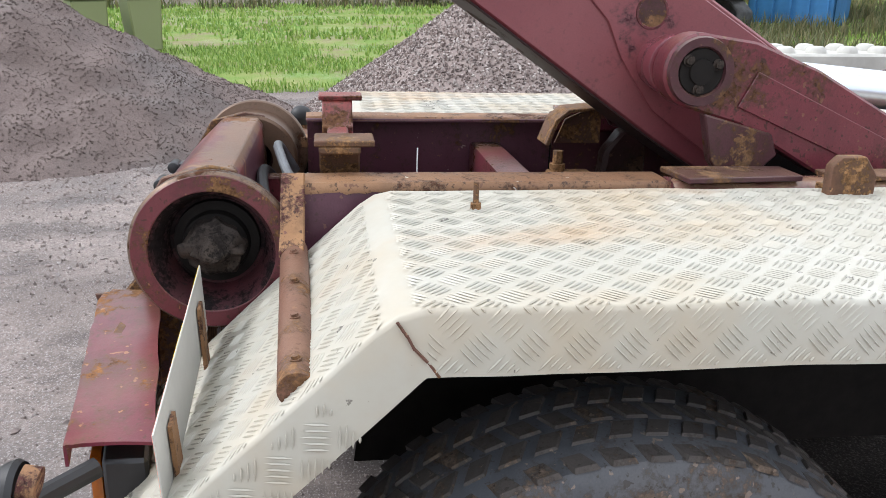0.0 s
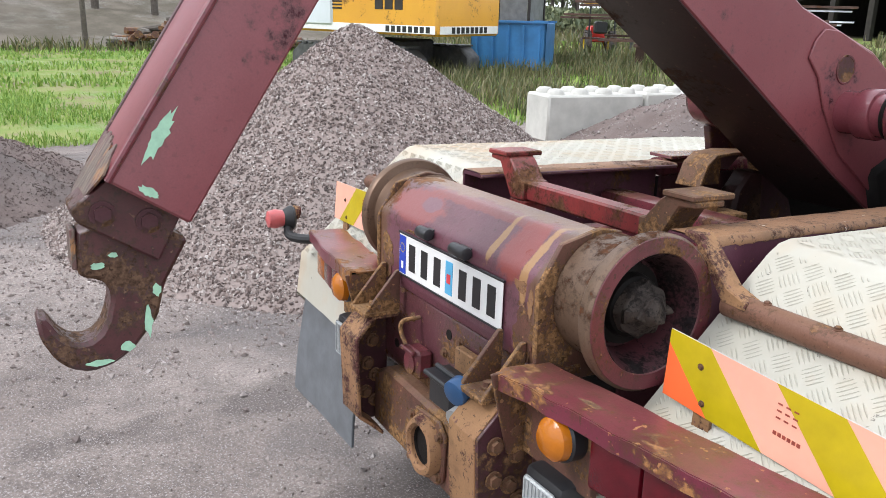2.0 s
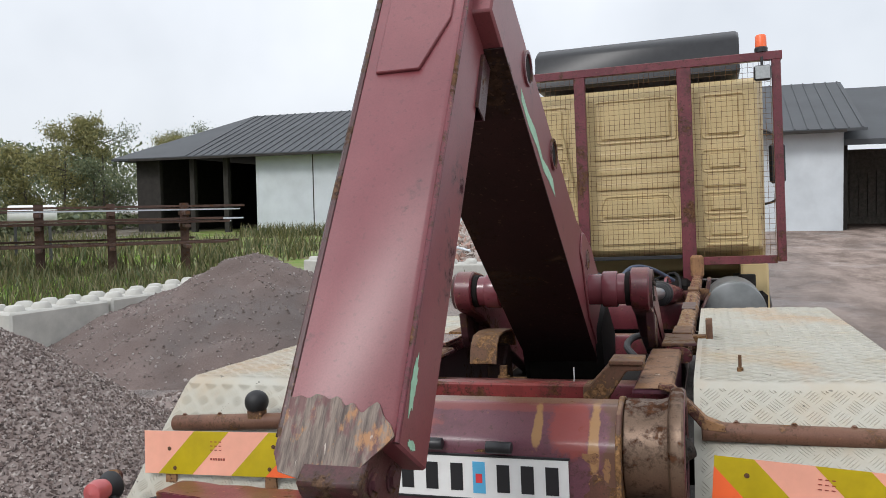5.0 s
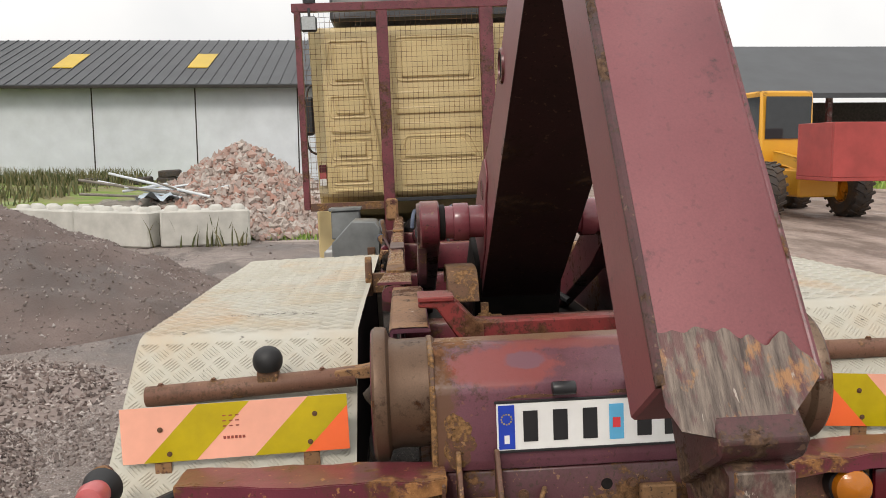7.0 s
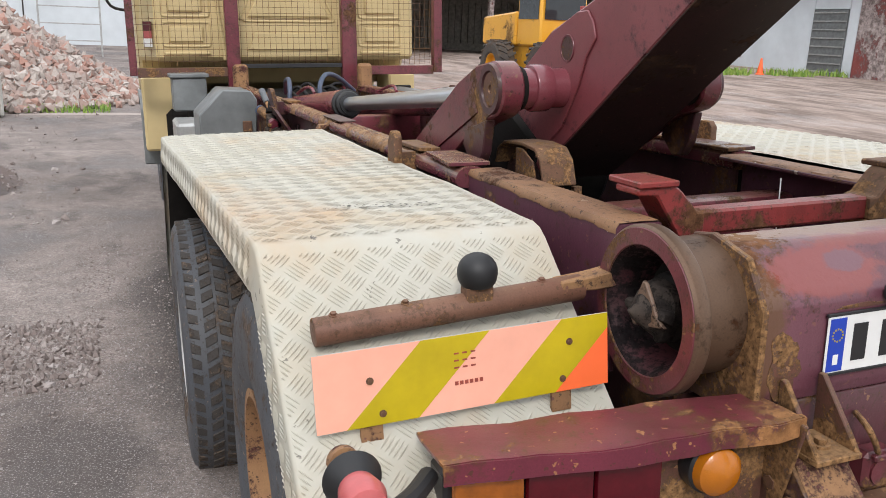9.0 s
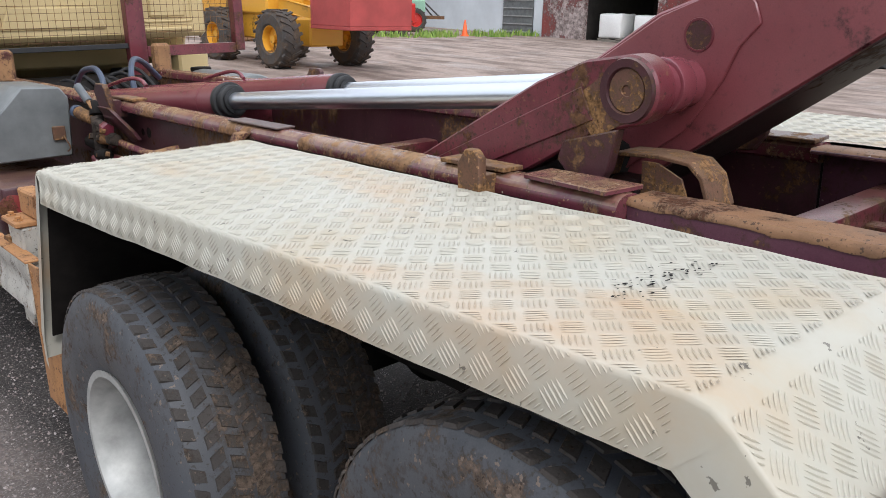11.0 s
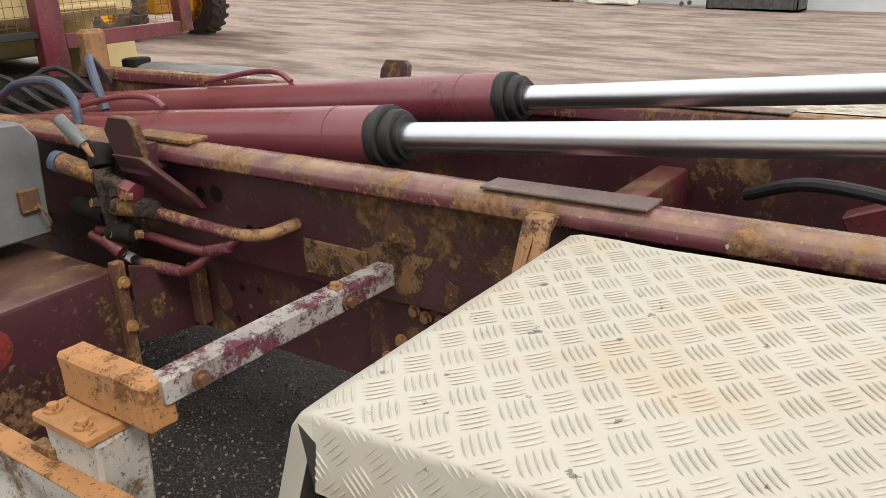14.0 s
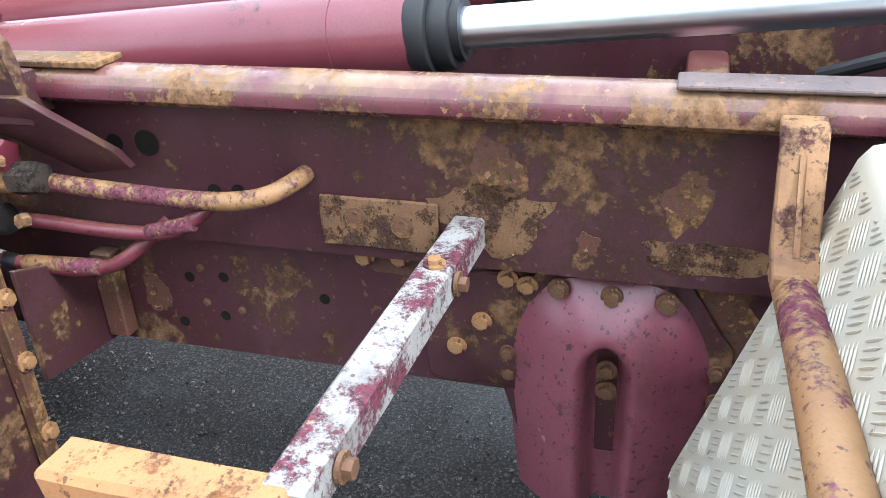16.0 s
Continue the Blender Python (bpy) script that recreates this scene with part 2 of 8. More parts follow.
M_SIDEWALL = worn("faded_sidewall_rubber", (0.072, 0.078, 0.090), (0.096, 0.092, 0.090), (0.17, 0.125, 0.095), 0.16, 0.62, 7, 0.0, None, 0, 0.2)
M_CHROME = plain("chrome_rod", (0.66, 0.70, 0.76), 0.3, 1.0, 0.03, 30, 0.0)
M_STEEL = plain("grey_steel", (0.42, 0.42, 0.41), 0.42, 0.45, 0.3, 10)
M_GREY = plain("grey_painted_tank", (0.17, 0.18, 0.18), 0.42, 0.2, 0.3, 6)
M_RIM = plain("grey_wheel_rim", (0.42, 0.42, 0.40), 0.5, 0.2, 0.35, 9)
M_WHITE = plain("white_enamel", (0.78, 0.78, 0.76), 0.35, 0, 0.06)
M_INK = plain("black_ink", (0.015, 0.015, 0.017), 0.4, 0, 0.1, 20, 0)
M_BLUE = plain("blue_enamel", (0.012, 0.05, 0.42), 0.35, 0, 0.1, 20, 0)
M_CYAN = plain("pale_blue_sticker", (0.10, 0.42, 0.68), 0.4, 0, 0.1, 20, 0)
M_REDINK = plain("red_sticker", (0.72, 0.05, 0.06), 0.4, 0, 0.1, 20, 0)
M_YELLOW = plain("reflective_yellow", (0.50, 0.38, 0.006), 0.35, 0, 0.18, 9)
M_ORANGE = plain("reflective_orange", (0.95, 0.16, 0.045), 0.35, 0, 0.10, 5)
M_SALMON = plain("faded_reflective_orange", (0.90, 0.43, 0.31), 0.35, 0, 0.16, 4)
M_AMBER = plain("amber_lens", (0.42, 0.130, 0.008), 0.16, 0, 0.1, 30, 0.3)
# tail lamp lenses: dirt, and the hood's shade put into the colour
M_REDLENS = plain("red_lens", (0.085, 0.004, 0.009), 0.16, 0, 0.2, 30, 0.3)
M_AMBER_DULL = plain("dirty_shaded_amber_lens", (0.30, 0.085, 0.010), 0.2, 0, 0.3, 30, 0.3)
M_PINK = plain("faded_red_lens", (0.46, 0.10, 0.10), 0.3, 0, 0.15, 30, 0.1)
M_CLEAR = plain("ribbed_clear_lens", (0.40, 0.42, 0.42), 0.15, 0.2, 0.2, 60, 0.6)
M_GREEN = plain("pale_green_primer", (0.35, 0.60, 0.43), 0.55, 0, 0.2, 30)
M_BEIGE = plain("beige_cab_paint", (0.58, 0.45, 0.23), 0.38, 0, 0.10, 3)
M_GREASE_HOSE = plain("grey_hose", (0.12, 0.13, 0.14), 0.4)
M_BLUE_HOSE = plain("blue_hose", (0.055, 0.075, 0.12), 0.42)
M_GLASS = plain("dark_glass", (0.03, 0.035, 0.04), 0.05, 0.0, 0.1, 5, 0)


def make_tread():
    """Cream-painted aluminium chequer plate: rust-coloured stains, dirt, bare metal on worn ribs."""
    mat, n, l, b = nodes_of("cream_chequer_plate")
    f1, _ = noise_fac(n, l, 2.2, 0.35, 0.72)
    col = mixed(n, l, f1, (0.422, 0.402, 0.334), (0.473, 0.460, 0.402))
    f2, _ = noise_fac(n, l, 2.6, 0.50, 0.74, 6.0)
    col = mixed(n, l, times(n, l, f2, 0.75), col, (0.45, 0.345, 0.215))
    f5, _ = noise_fac(n, l, 1.35, 0.50, 0.70, 7.0, 0.62, None, (1.5, 0.8, 1))
    col = mixed(n, l, times(n, l, f5, 0.75), col, (0.46, 0.27, 0.125))
    f3, h3 = noise_fac(n, l, 24, 0.45, 0.75, 6.0)
    col = mixed(n, l, times(n, l, f3, 0.35), col, (0.40, 0.36, 0.29))
    f4, _ = noise_fac(n, l, 26, 0.68, 0.70, 5.0, 0.6)
    col = mixed(n, l, times(n, l, f4, 0.8), col, (0.10, 0.09, 0.075))
    l.new(col, b.inputs["Base Color"])
    b.inputs["Roughness"].default_value = 0.5
    bump(n, l, b, h3, 0.12, 0.002)
    return mat


M_TREAD = make_tread()


def make_stone(name, a, b_, c, rough=0.85):
    mat, n, l, b = nodes_of(name)
    g = n.new("ShaderNodeNewGeometry")
    ramp = n.new("ShaderNodeValToRGB")
    e = ramp.color_ramp.elements
    e[0].color, e[1].color = (*a, 1), (*b_, 1)
    e.new(0.5).color = (*c, 1)
    l.new(g.outputs["Random Per Island"], ramp.inputs["Fac"])
    f, h = noise_fac(n, l, 30, 0.3, 0.7)
    l.new(mixed(n, l, times(n, l, f, 0.35), ramp.outputs["Color"], tuple(x * 0.5 for x in a)), b.inputs["Base Color"])
    b.inputs["Roughness"].default_value = rough
    bump(n, l, b, h, 0.3, 0.01)
    return mat


M_GRAVEL = make_stone("crushed_granite", (0.088, 0.068, 0.062), (0.53, 0.475, 0.44), (0.22, 0.165, 0.146))
M_RUBBLE = make_stone("brick_rubble", (0.40, 0.22, 0.17), (0.50, 0.46, 0.42), (0.36, 0.31, 0.28))
M_PEBBLE = make_stone("yard_pebbles", (0.16, 0.13, 0.12), (0.42, 0.38, 0.36), (0.26, 0.21, 0.19))


def make_soil(name, a, b_, wet, scale=2.0, fine=60.0, relief=0.02):
    mat, n, l, b = nodes_of(name)
    f1, _ = noise_fac(n, l, scale, 0.35, 0.68, 8.0)
    col = mixed(n, l, f1, a, b_)
    f2, h2 = noise_fac(n, l, fine, 0.3, 0.7, 6.0)
    col = mixed(n, l, times(n, l, f2, 0.55), col, tuple(x * 0.35 for x in a))
    f3, _ = noise_fac(n, l, scale * 0.35, 0.5, 0.62, 6.0)
    col = mixed(n, l, f3, col, wet)
    l.new(col, b.inputs["Base Color"])
    r = n.new("ShaderNodeMapRange")
    r.inputs["To Min"].default_value, r.inputs["To Max"].default_value = 0.92, 0.5
    l.new(f3, r.inputs["Value"])
    l.new(r.outputs["Result"], b.inputs["Roughness"])
    bump(n, l, b, h2, 0.5, relief)
    return mat


M_SAND = make_soil("reddish_crushed_sand", (0.14, 0.104, 0.092), (0.22, 0.168, 0.152), (0.09, 0.068, 0.060), 1.2, 70, 0.02)
M_CONCRETE = plain("pale_concrete", (0.50, 0.49, 0.45), 0.85, 0, 0.2, 3, 0.3)
M_WALL = plain("white_plastered_wall", (0.60, 0.64, 0.67), 0.85, 0, 0.12, 0.8, 0.1)
M_ROOF = plain("dark_sheet_roof", (0.055, 0.06, 0.066), 0.6, 0, 0.2, 0.6, 0.1)
M_SKYLIGHT = plain("yellow_roof_light", (0.50, 0.34, 0.03), 0.5, 0, 0.1, 1, 0)
# dark timber; on inner walls it puts the bays' shade into the colour
M_SHADE = plain("dark_timber_and_bay_shade", (0.03, 0.026, 0.022), 0.85, 0, 0.4, 3)
M_TIMBER = plain("weathered_boards", (0.22, 0.20, 0.17), 0.85, 0, 0.4, 6)
M_DIGGER = worn("yellow_machine_paint", (0.72, 0.36, 0.03), (0.64, 0.31, 0.03), (0.22, 0.12, 0.05), 0.0, 0.4, 2, 0.0, None, 0, 0.1, 0.5, (0.5, 0.95), 0.03, 0.0)
M_BOXRED = plain("faded_red_box_paint", (0.36, 0.055, 0.05), 0.5, 0, 0.25, 2)
M_MACHINE_RED = plain("red_machine_paint", (0.52, 0.03, 0.022), 0.4, 0, 0.2, 2)
M_BLUEBOX = plain("blue_skip_paint", (0.04, 0.18, 0.42), 0.5, 0, 0.25, 2)
M_OLDRED = worn("peeling_red_wall", (0.22, 0.045, 0.04), (0.26, 0.07, 0.06), (0.45, 0.38, 0.36), 0.3, 0.8, 0.8)
M_TRACK = plain("track_steel", (0.10, 0.10, 0.10), 0.6, 0.5, 0.4, 6)
M_BARK = plain("bark", (0.10, 0.085, 0.07), 0.9, 0, 0.4, 12, 0.5)


def make_leaf(name, a, b_):
    mat, n, l, b = nodes_of(name)
    g = n.new("ShaderNodeNewGeometry")
    l.new(mixed(n, l, g.outputs["Random Per Island"], a, b_), b.inputs["Base Color"])
    b.inputs["Roughness"].default_value = 0.6
    return mat


M_LEAF = make_leaf("birch_leaves", (0.12, 0.14, 0.055), (0.38, 0.33, 0.12))
M_LEAF_DARK = make_leaf("alder_leaves", (0.09, 0.12, 0.065), (0.21, 0.23, 0.11))
M_GRASS = make_leaf("meadow_grass", (0.11, 0.23, 0.030), (0.31, 0.41, 0.09))
M_WEED = make_leaf("tall_weeds", (0.05, 0.075, 0.02), (0.20, 0.17, 0.08))


def make_ground():
    """One sheet: grey-brown packed gravel by the truck, grass to the west, rutted mud to the east."""
    mat, n, l, b = nodes_of("yard_ground")
    g = n.new("ShaderNodeNewGeometry")
    pos = g.outputs["Position"]
    s = n.new("ShaderNodeSeparateXYZ")
    l.new(pos, s.inputs["Vector"])
    f1, _ = noise_fac(n, l, 0.55, 0.35, 0.68, 8.0, 0.6, pos)
    col = mixed(n, l, f1, (0.215, 0.176, 0.158), (0.46, 0.388, 0.350))
    f2, h2 = noise_fac(n, l, 55, 0.32, 0.66, 6.0, 0.7, pos)
    col = mixed(n, l, times(n, l, f2, 0.75), col, (0.085, 0.072, 0.066))
    f3, _ = noise_fac(n, l, 0.42, 0.50, 0.60, 7.0, 0.62, pos)
    col = mixed(n, l, times(n, l, f3, 0.8), col, (0.088, 0.078, 0.075))
    f9, _ = noise_fac(n, l, 1.3, 0.52, 0.60, 7.0, 0.6, pos, (1, 0.6, 1))
    col = mixed(n, l, times(n, l, f9, 0.65), col, (0.070, 0.060, 0.057))
    f6, _ = noise_fac(n, l, 5.5, 0.42, 0.72, 8.0, 0.72, pos)
    col = mixed(n, l, times(n, l, f6, 0.75), col, (0.12, 0.102, 0.094))
    f7, _ = noise_fac(n, l, 120, 0.56, 0.64, 3.0, 0.6, pos)
    col = mixed(n, l, times(n, l, f7, 0.6), col, (0.46, 0.43, 0.42))
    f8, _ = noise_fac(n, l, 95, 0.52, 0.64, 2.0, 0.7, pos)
    # shade below the chassis, put into the colour as dark speckled asphalt
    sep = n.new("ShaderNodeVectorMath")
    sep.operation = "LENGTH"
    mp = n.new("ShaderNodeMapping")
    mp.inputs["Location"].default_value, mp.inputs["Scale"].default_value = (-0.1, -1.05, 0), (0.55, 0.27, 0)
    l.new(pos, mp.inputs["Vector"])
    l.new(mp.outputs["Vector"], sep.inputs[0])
    oval = n.new("ShaderNodeMapRange")
    oval.inputs["From Min"].default_value, oval.inputs["From Max"].default_value = 1.0, 0.8
    l.new(sep.outputs["Value"], oval.inputs["Value"])
    col = mixed(n, l, times(n, l, oval.outputs["Result"], 0.85), col, mixed(n, l, f8, (0.010, 0.0095, 0.009), (0.105, 0.095, 0.088)))
    # mud to the east
    rut, _ = noise_fac(n, l, 0.8, 0.42, 0.60, 9.0, 0.68, pos, (1.6, 0.55, 1))
    fm, _ = noise_fac(n, l, 9.0, 0.38, 0.68, 8.0, 0.7, pos)
    mud = mixed(n, l, times(n, l, rut, 0.85), mixed(n, l, times(n, l, fm, 0.5), (0.36, 0.285, 0.245), (0.20, 0.150, 0.125)), (0.135, 0.100, 0.082))
    mx = n.new("ShaderNodeMapRange")
    mx.inputs["From Min"].default_value, mx.inputs["From Max"].default_value = 1.0, 4.0
    l.new(s.outputs["X"], mx.inputs["Value"])
    col = mixed(n, l, mx.outputs["Result"], col, mud)
    # earth below the grass to the west
    wob, _ = noise_fac(n, l, 0.5, 0.0, 1.0, 4.0, 0.6, pos)
    add = n.new("ShaderNodeMath")
    add.operation = "MULTIPLY_ADD"
    add.inputs[1].default_value = 3.0
    l.new(wob, add.inputs[0])
    l.new(s.outputs["X"], add.inputs[2])
    gx = n.new("ShaderNodeMapRange")
    gx.inputs["From Min"].default_value, gx.inputs["From Max"].default_value = -8.0, -8.6
    l.new(add.outputs["Value"], gx.inputs["Value"])
    fg, _ = noise_fac(n, l, 1.1, 0.35, 0.6, 7.0, 0.6, pos)
    fb, _ = noise_fac(n, l, 0.55, 0.50, 0.62, 8.0, 0.7, pos)
    turf = mixed(n, l, fg, (0.13, 0.22, 0.04), (0.23, 0.25, 0.09))
    turf = mixed(n, l, times(n, l, fb, 0.8), turf, (0.20, 0.165, 0.105))
    wood_floor = n.new("ShaderNodeMapRange")
    wood_floor.inputs["From Min"].default_value, wood_floor.inputs["From Max"].default_value = -25.5, -27.5
    l.new(add.outputs["Value"], wood_floor.inputs["Value"])
    turf = mixed(n, l, wood_floor.outputs["Result"], turf, mixed(n, l, fg, (0.17, 0.145, 0.115), (0.115, 0.10, 0.075)))
    col = mixed(n, l, gx.outputs["Result"], col, turf)
    l.new(col, b.inputs["Base Color"])
    r = n.new("ShaderNodeMapRange")
    r.inputs["To Min"].default_value, r.inputs["To Max"].default_value = 0.92, 0.45
    l.new(f3, r.inputs["Value"])
    l.new(r.outputs["Result"], b.inputs["Roughness"])
    b.inputs["Specular IOR Level"].default_value = 0.2
    bump(n, l, b, h2, 0.6, 0.012)
    return mat


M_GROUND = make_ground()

# ---- mesh helpers ----
def box(bm, x0, x1, y0, y1, z0, z1, bev=0.004, m=None, seg=1):
    made = bmesh.ops.create_cube(bm, size=1)["verts"]
    for v in made:
        v.co = Vector(((x0 + x1) / 2 + v.co.x * (x1 - x0), (y0 + y1) / 2 + v.co.y * (y1 - y0), (z0 + z1) / 2 + v.co.z * (z1 - z0)))
        if m:
            v.co = m @ v.co
    if bev:
        edges = list({e for v in made for e in v.link_edges})
        bmesh.ops.bevel(bm, geom=edges, offset=bev, segments=seg, affect="EDGES", profile=0.5)


def cyl(bm, p0, p1, r, r2=None, seg=24, bev=0.0):
    p0, p1 = Vector(p0), Vector(p1)
    d = p1 - p0
    m = Matrix.Translation((p0 + p1) / 2) @ d.to_track_quat("Z", "Y").to_matrix().to_4x4()
    made = bmesh.ops.create_cone(bm, cap_ends=True, segments=seg, radius1=r, radius2=r if r2 is None else r2, depth=d.length, matrix=m)["verts"]
    if bev:
        edges = [e for e in {e for v in made for e in v.link_edges} if len(e.link_faces) == 2 and any(len(f.verts) > 4 for f in e.link_faces)]
        bmesh.ops.bevel(bm, geom=edges, offset=bev, segments=2, affect="EDGES", profile=0.5)


def prism(bm, poly, axis, a0, a1, bev=0.0, m=None):
    """poly: points in the plane across axis (x: y,z; y: x,z; z: x,y), drawn out from a0 to a1."""
    def at(p, a):
        v = {"x": (a, p[0], p[1]), "y": (p[0], a, p[1]), "z": (p[0], p[1], a)}[axis]
        return m @ Vector(v) if m else Vector(v)
    lo, hi = [bm.verts.new(at(p, a0)) for p in poly], [bm.verts.new(at(p, a1)) for p in poly]
    faces = [bm.faces.new(lo), bm.faces.new(hi[::-1])]
    for i in range(len(poly)):
        j = (i + 1) % len(poly)
        faces.append(bm.faces.new((lo[i], hi[i], hi[j], lo[j])))
    bmesh.ops.recalc_face_normals(bm, faces=faces)
    if bev:
        edges = list({e for f in faces for e in f.edges})
        bmesh.ops.bevel(bm, geom=edges, offset=bev, segments=1, affect="EDGES", profile=0.5)


def lathe(bm, prof, centre, axis="x", seg=48, flip=1):
    """prof: (along, radius) pairs, turned round an axis through centre."""
    rings = []
    for a, r in prof:
        ring = []
        for k in range(seg):
            c, s = math.cos(2 * math.pi * k / seg) * r, math.sin(2 * math.pi * k / seg) * r
            o = {"x": (a * flip, c, s), "y": (c, a * flip, s), "z": (c, s, a * flip)}[axis]
            ring.append(bm.verts.new(Vector(centre) + Vector(o)))
        rings.append(ring)
    faces = []
    for p, q in zip(rings, rings[1:]):
        for k in range(seg):
            j = (k + 1) % seg
            faces.append(bm.faces.new((p[k], p[j], q[j], q[k])))
    bmesh.ops.recalc_face_normals(bm, faces=faces)


def pipe(bm, pts, r, seg=10, smooth=5):
    """A round pipe along points, rounded at the bends."""
    pts = [Vector(p) for p in pts]
    path = []
    ext = [pts[0] * 2 - pts[1], *pts, pts[-1] * 2 - pts[-2]]
    for a, b, c, d in zip(ext, ext[1:], ext[2:], ext[3:]):
        for k in range(smooth):
            t = k / smooth
            path.append(0.5 * ((2 * b) + (c - a) * t + (2 * a - 5 * b + 4 * c - d) * t * t + (3 * b - a - 3 * c + d) * t ** 3))
    path.append(pts[-1])
    rings, side = [], None
    for i, p in enumerate(path):
        d = (path[min(i + 1, len(path) - 1)] - path[max(i - 1, 0)]).normalized()
        if side is None:
            side = d.orthogonal().normalized()
        side = (side - d * side.dot(d)).normalized()
        other = d.cross(side)
        rings.append([bm.verts.new(p + (side * math.cos(2 * math.pi * k / seg) + other * math.sin(2 * math.pi * k / seg)) * r) for k in range(seg)])
    for p, q in zip(rings, rings[1:]):
        for k in range(seg):
            bm.faces.new((p[k], p[(k + 1) % seg], q[(k + 1) % seg], q[k]))
    bm.faces.new(rings[0][::-1])
    bm.faces.new(rings[-1])


def dent(bm, amount, scale):
    """Small dents and bends."""
    for v in bm.verts:
        v.co += noise.noise_vector(v.co * scale) * amount


def mesh_of(name, bm, material, sharp=35):
    me = bpy.data.meshes.new(name)
    bm.to_mesh(me)
    bm.free()
    me.materials.append(material)
    me.shade_smooth()
    me.set_sharp_from_angle(angle=radians(sharp))
    return me


def part(name, bm, material, parent, label="", sharp=35):
    ob = new(name, mesh_of(name, bm, material, sharp))
    ob.parent = parent
    return tagged(ob, label)


def shear(bm, at=0.41, k=0.17):
    """Swings what lies outboard of at forward."""
    for v in bm.verts:
        v.co.y += max(0.0, abs(v.co.x) - at) * k
        v.co.z -= max(0.0, abs(v.co.x) - at) * 0.035


BOLTS = {}


def bolts(parent, spots, n, r=0.011, h=0.012, material=None, name="bolt"):
    """Hexagon bolts with washers, each a part of its own on one shared mesh."""
    n = Vector(n).normalized()
    key = (r, h, material.name)
    if key not in BOLTS:
        bm = B()
        cyl(bm, (0, 0, 0), (0, 0, h * 0.35), r * 1.5, seg=12)
        cyl(bm, (0, 0, h * 0.35), (0, 0, h), r, seg=6)
        BOLTS[key] = mesh_of("bolt", bm, material)
    for p in spots:
        ob = new(name, BOLTS[key])
        ob.parent = parent
        ob.matrix_basis = Matrix.Translation(p) @ n.to_track_quat("Z", "Y").to_matrix().to_4x4()


def empty(name, m=None):
    ob = new(name)
    ob.empty_display_size = 0.2
    if m:
        ob.matrix_world = m
    return ob


def B():
    return bmesh.new()


def soup(name, verts, faces, material, parent=None):
    """One mesh from arrays."""
    me = bpy.data.meshes.new(name)
    me.from_pydata(verts, [], faces)
    me.materials.append(material)
    me.update()
    ob = new(name, me)
    ob.parent = parent
    return ob


def box_part(name, dims, material, parent, label="", bev=0.004):
    bm = B()
    box(bm, *dims, bev)
    return part(name, bm, material, parent, label)

# ---- ground ----
rnd = random.Random(4)


def ground_z(x, y):
    rise = 0.016 * min(max(y - 8.0, 0), 32) + 0.012 * min(max(-x - 9.0, 0), 40)
    # a bank below the wood
    rise += 0.24 * min(max(-x - 29.5, 0), 26) * min(1.0, max(0.0, (15.0 - y) / 7.0))
    return rise + 0.02 * noise.noise(Vector((x * 0.35, y * 0.35, 3.1))) * min(1.0, (abs(x) + abs(y)) / 4 + 0.3)


def make_sheet():
    near = [v * 0.4 for v in range(-60, 61)]
    far = [26, 29, 33, 38, 44, 52, 62, 75, 95, 130, 200, 400, 900, 2200]
    xs = [-v for v in reversed(far)] + near + far
    verts = [(x, y, ground_z(x, y) if abs(x) < 300 and abs(y) < 300 else 0.4) for y in xs for x in xs]
    k = len(xs)
    faces = [(j * k + i, j * k + i + 1, (j + 1) * k + i + 1, (j + 1) * k + i) for j in range(k - 1) for i in range(k - 1)]
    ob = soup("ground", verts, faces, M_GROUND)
    ob.data.shade_smooth()
    return tagged(ob, "packed grey-brown gravel yard with grass and rutted mud", "ground", kind="structure")


make_sheet()


def chip(verts, faces, p, r, rr):
    """A stone: a crooked octahedron."""
    a, b, c = r * rr.uniform(0.6, 1.2), r * rr.uniform(0.5, 1.0), r * rr.uniform(0.35, 0.8)
    q = Euler((rr.uniform(0, 6.3), rr.uniform(0, 6.3), rr.uniform(0, 6.3))).to_matrix()
    k = len(verts)
    for o in ((a, 0, 0), (-a, b * 0.2, 0), (0, b, 0), (a * 0.2, -b, 0), (0, 0, c), (a * 0.15, 0, -c)):
        o = q @ Vector(o)
        verts.append((p[0] + o.x, p[1] + o.y, p[2] + o.z))
    for f in ((0, 2, 4), (2, 1, 4), (1, 3, 4), (3, 0, 4), (2, 0, 5), (1, 2, 5), (3, 1, 5), (0, 3, 5)):
        faces.append(tuple(k + i for i in f))


def heap_z(u, v, h, r, lump, seed):
    d = math.hypot(u, v) / r
    d += 0.05 * noise.noise(Vector((u * 0.7, v * 0.7, seed)))
    peak = h * max(0.0, 1.04 - math.sqrt(d * d + 0.0036) - 0.03 * math.sin(d * 3.1))
    return peak + (lump * noise.noise(Vector((u * 3, v * 3, seed))) if d < 1 else 0)


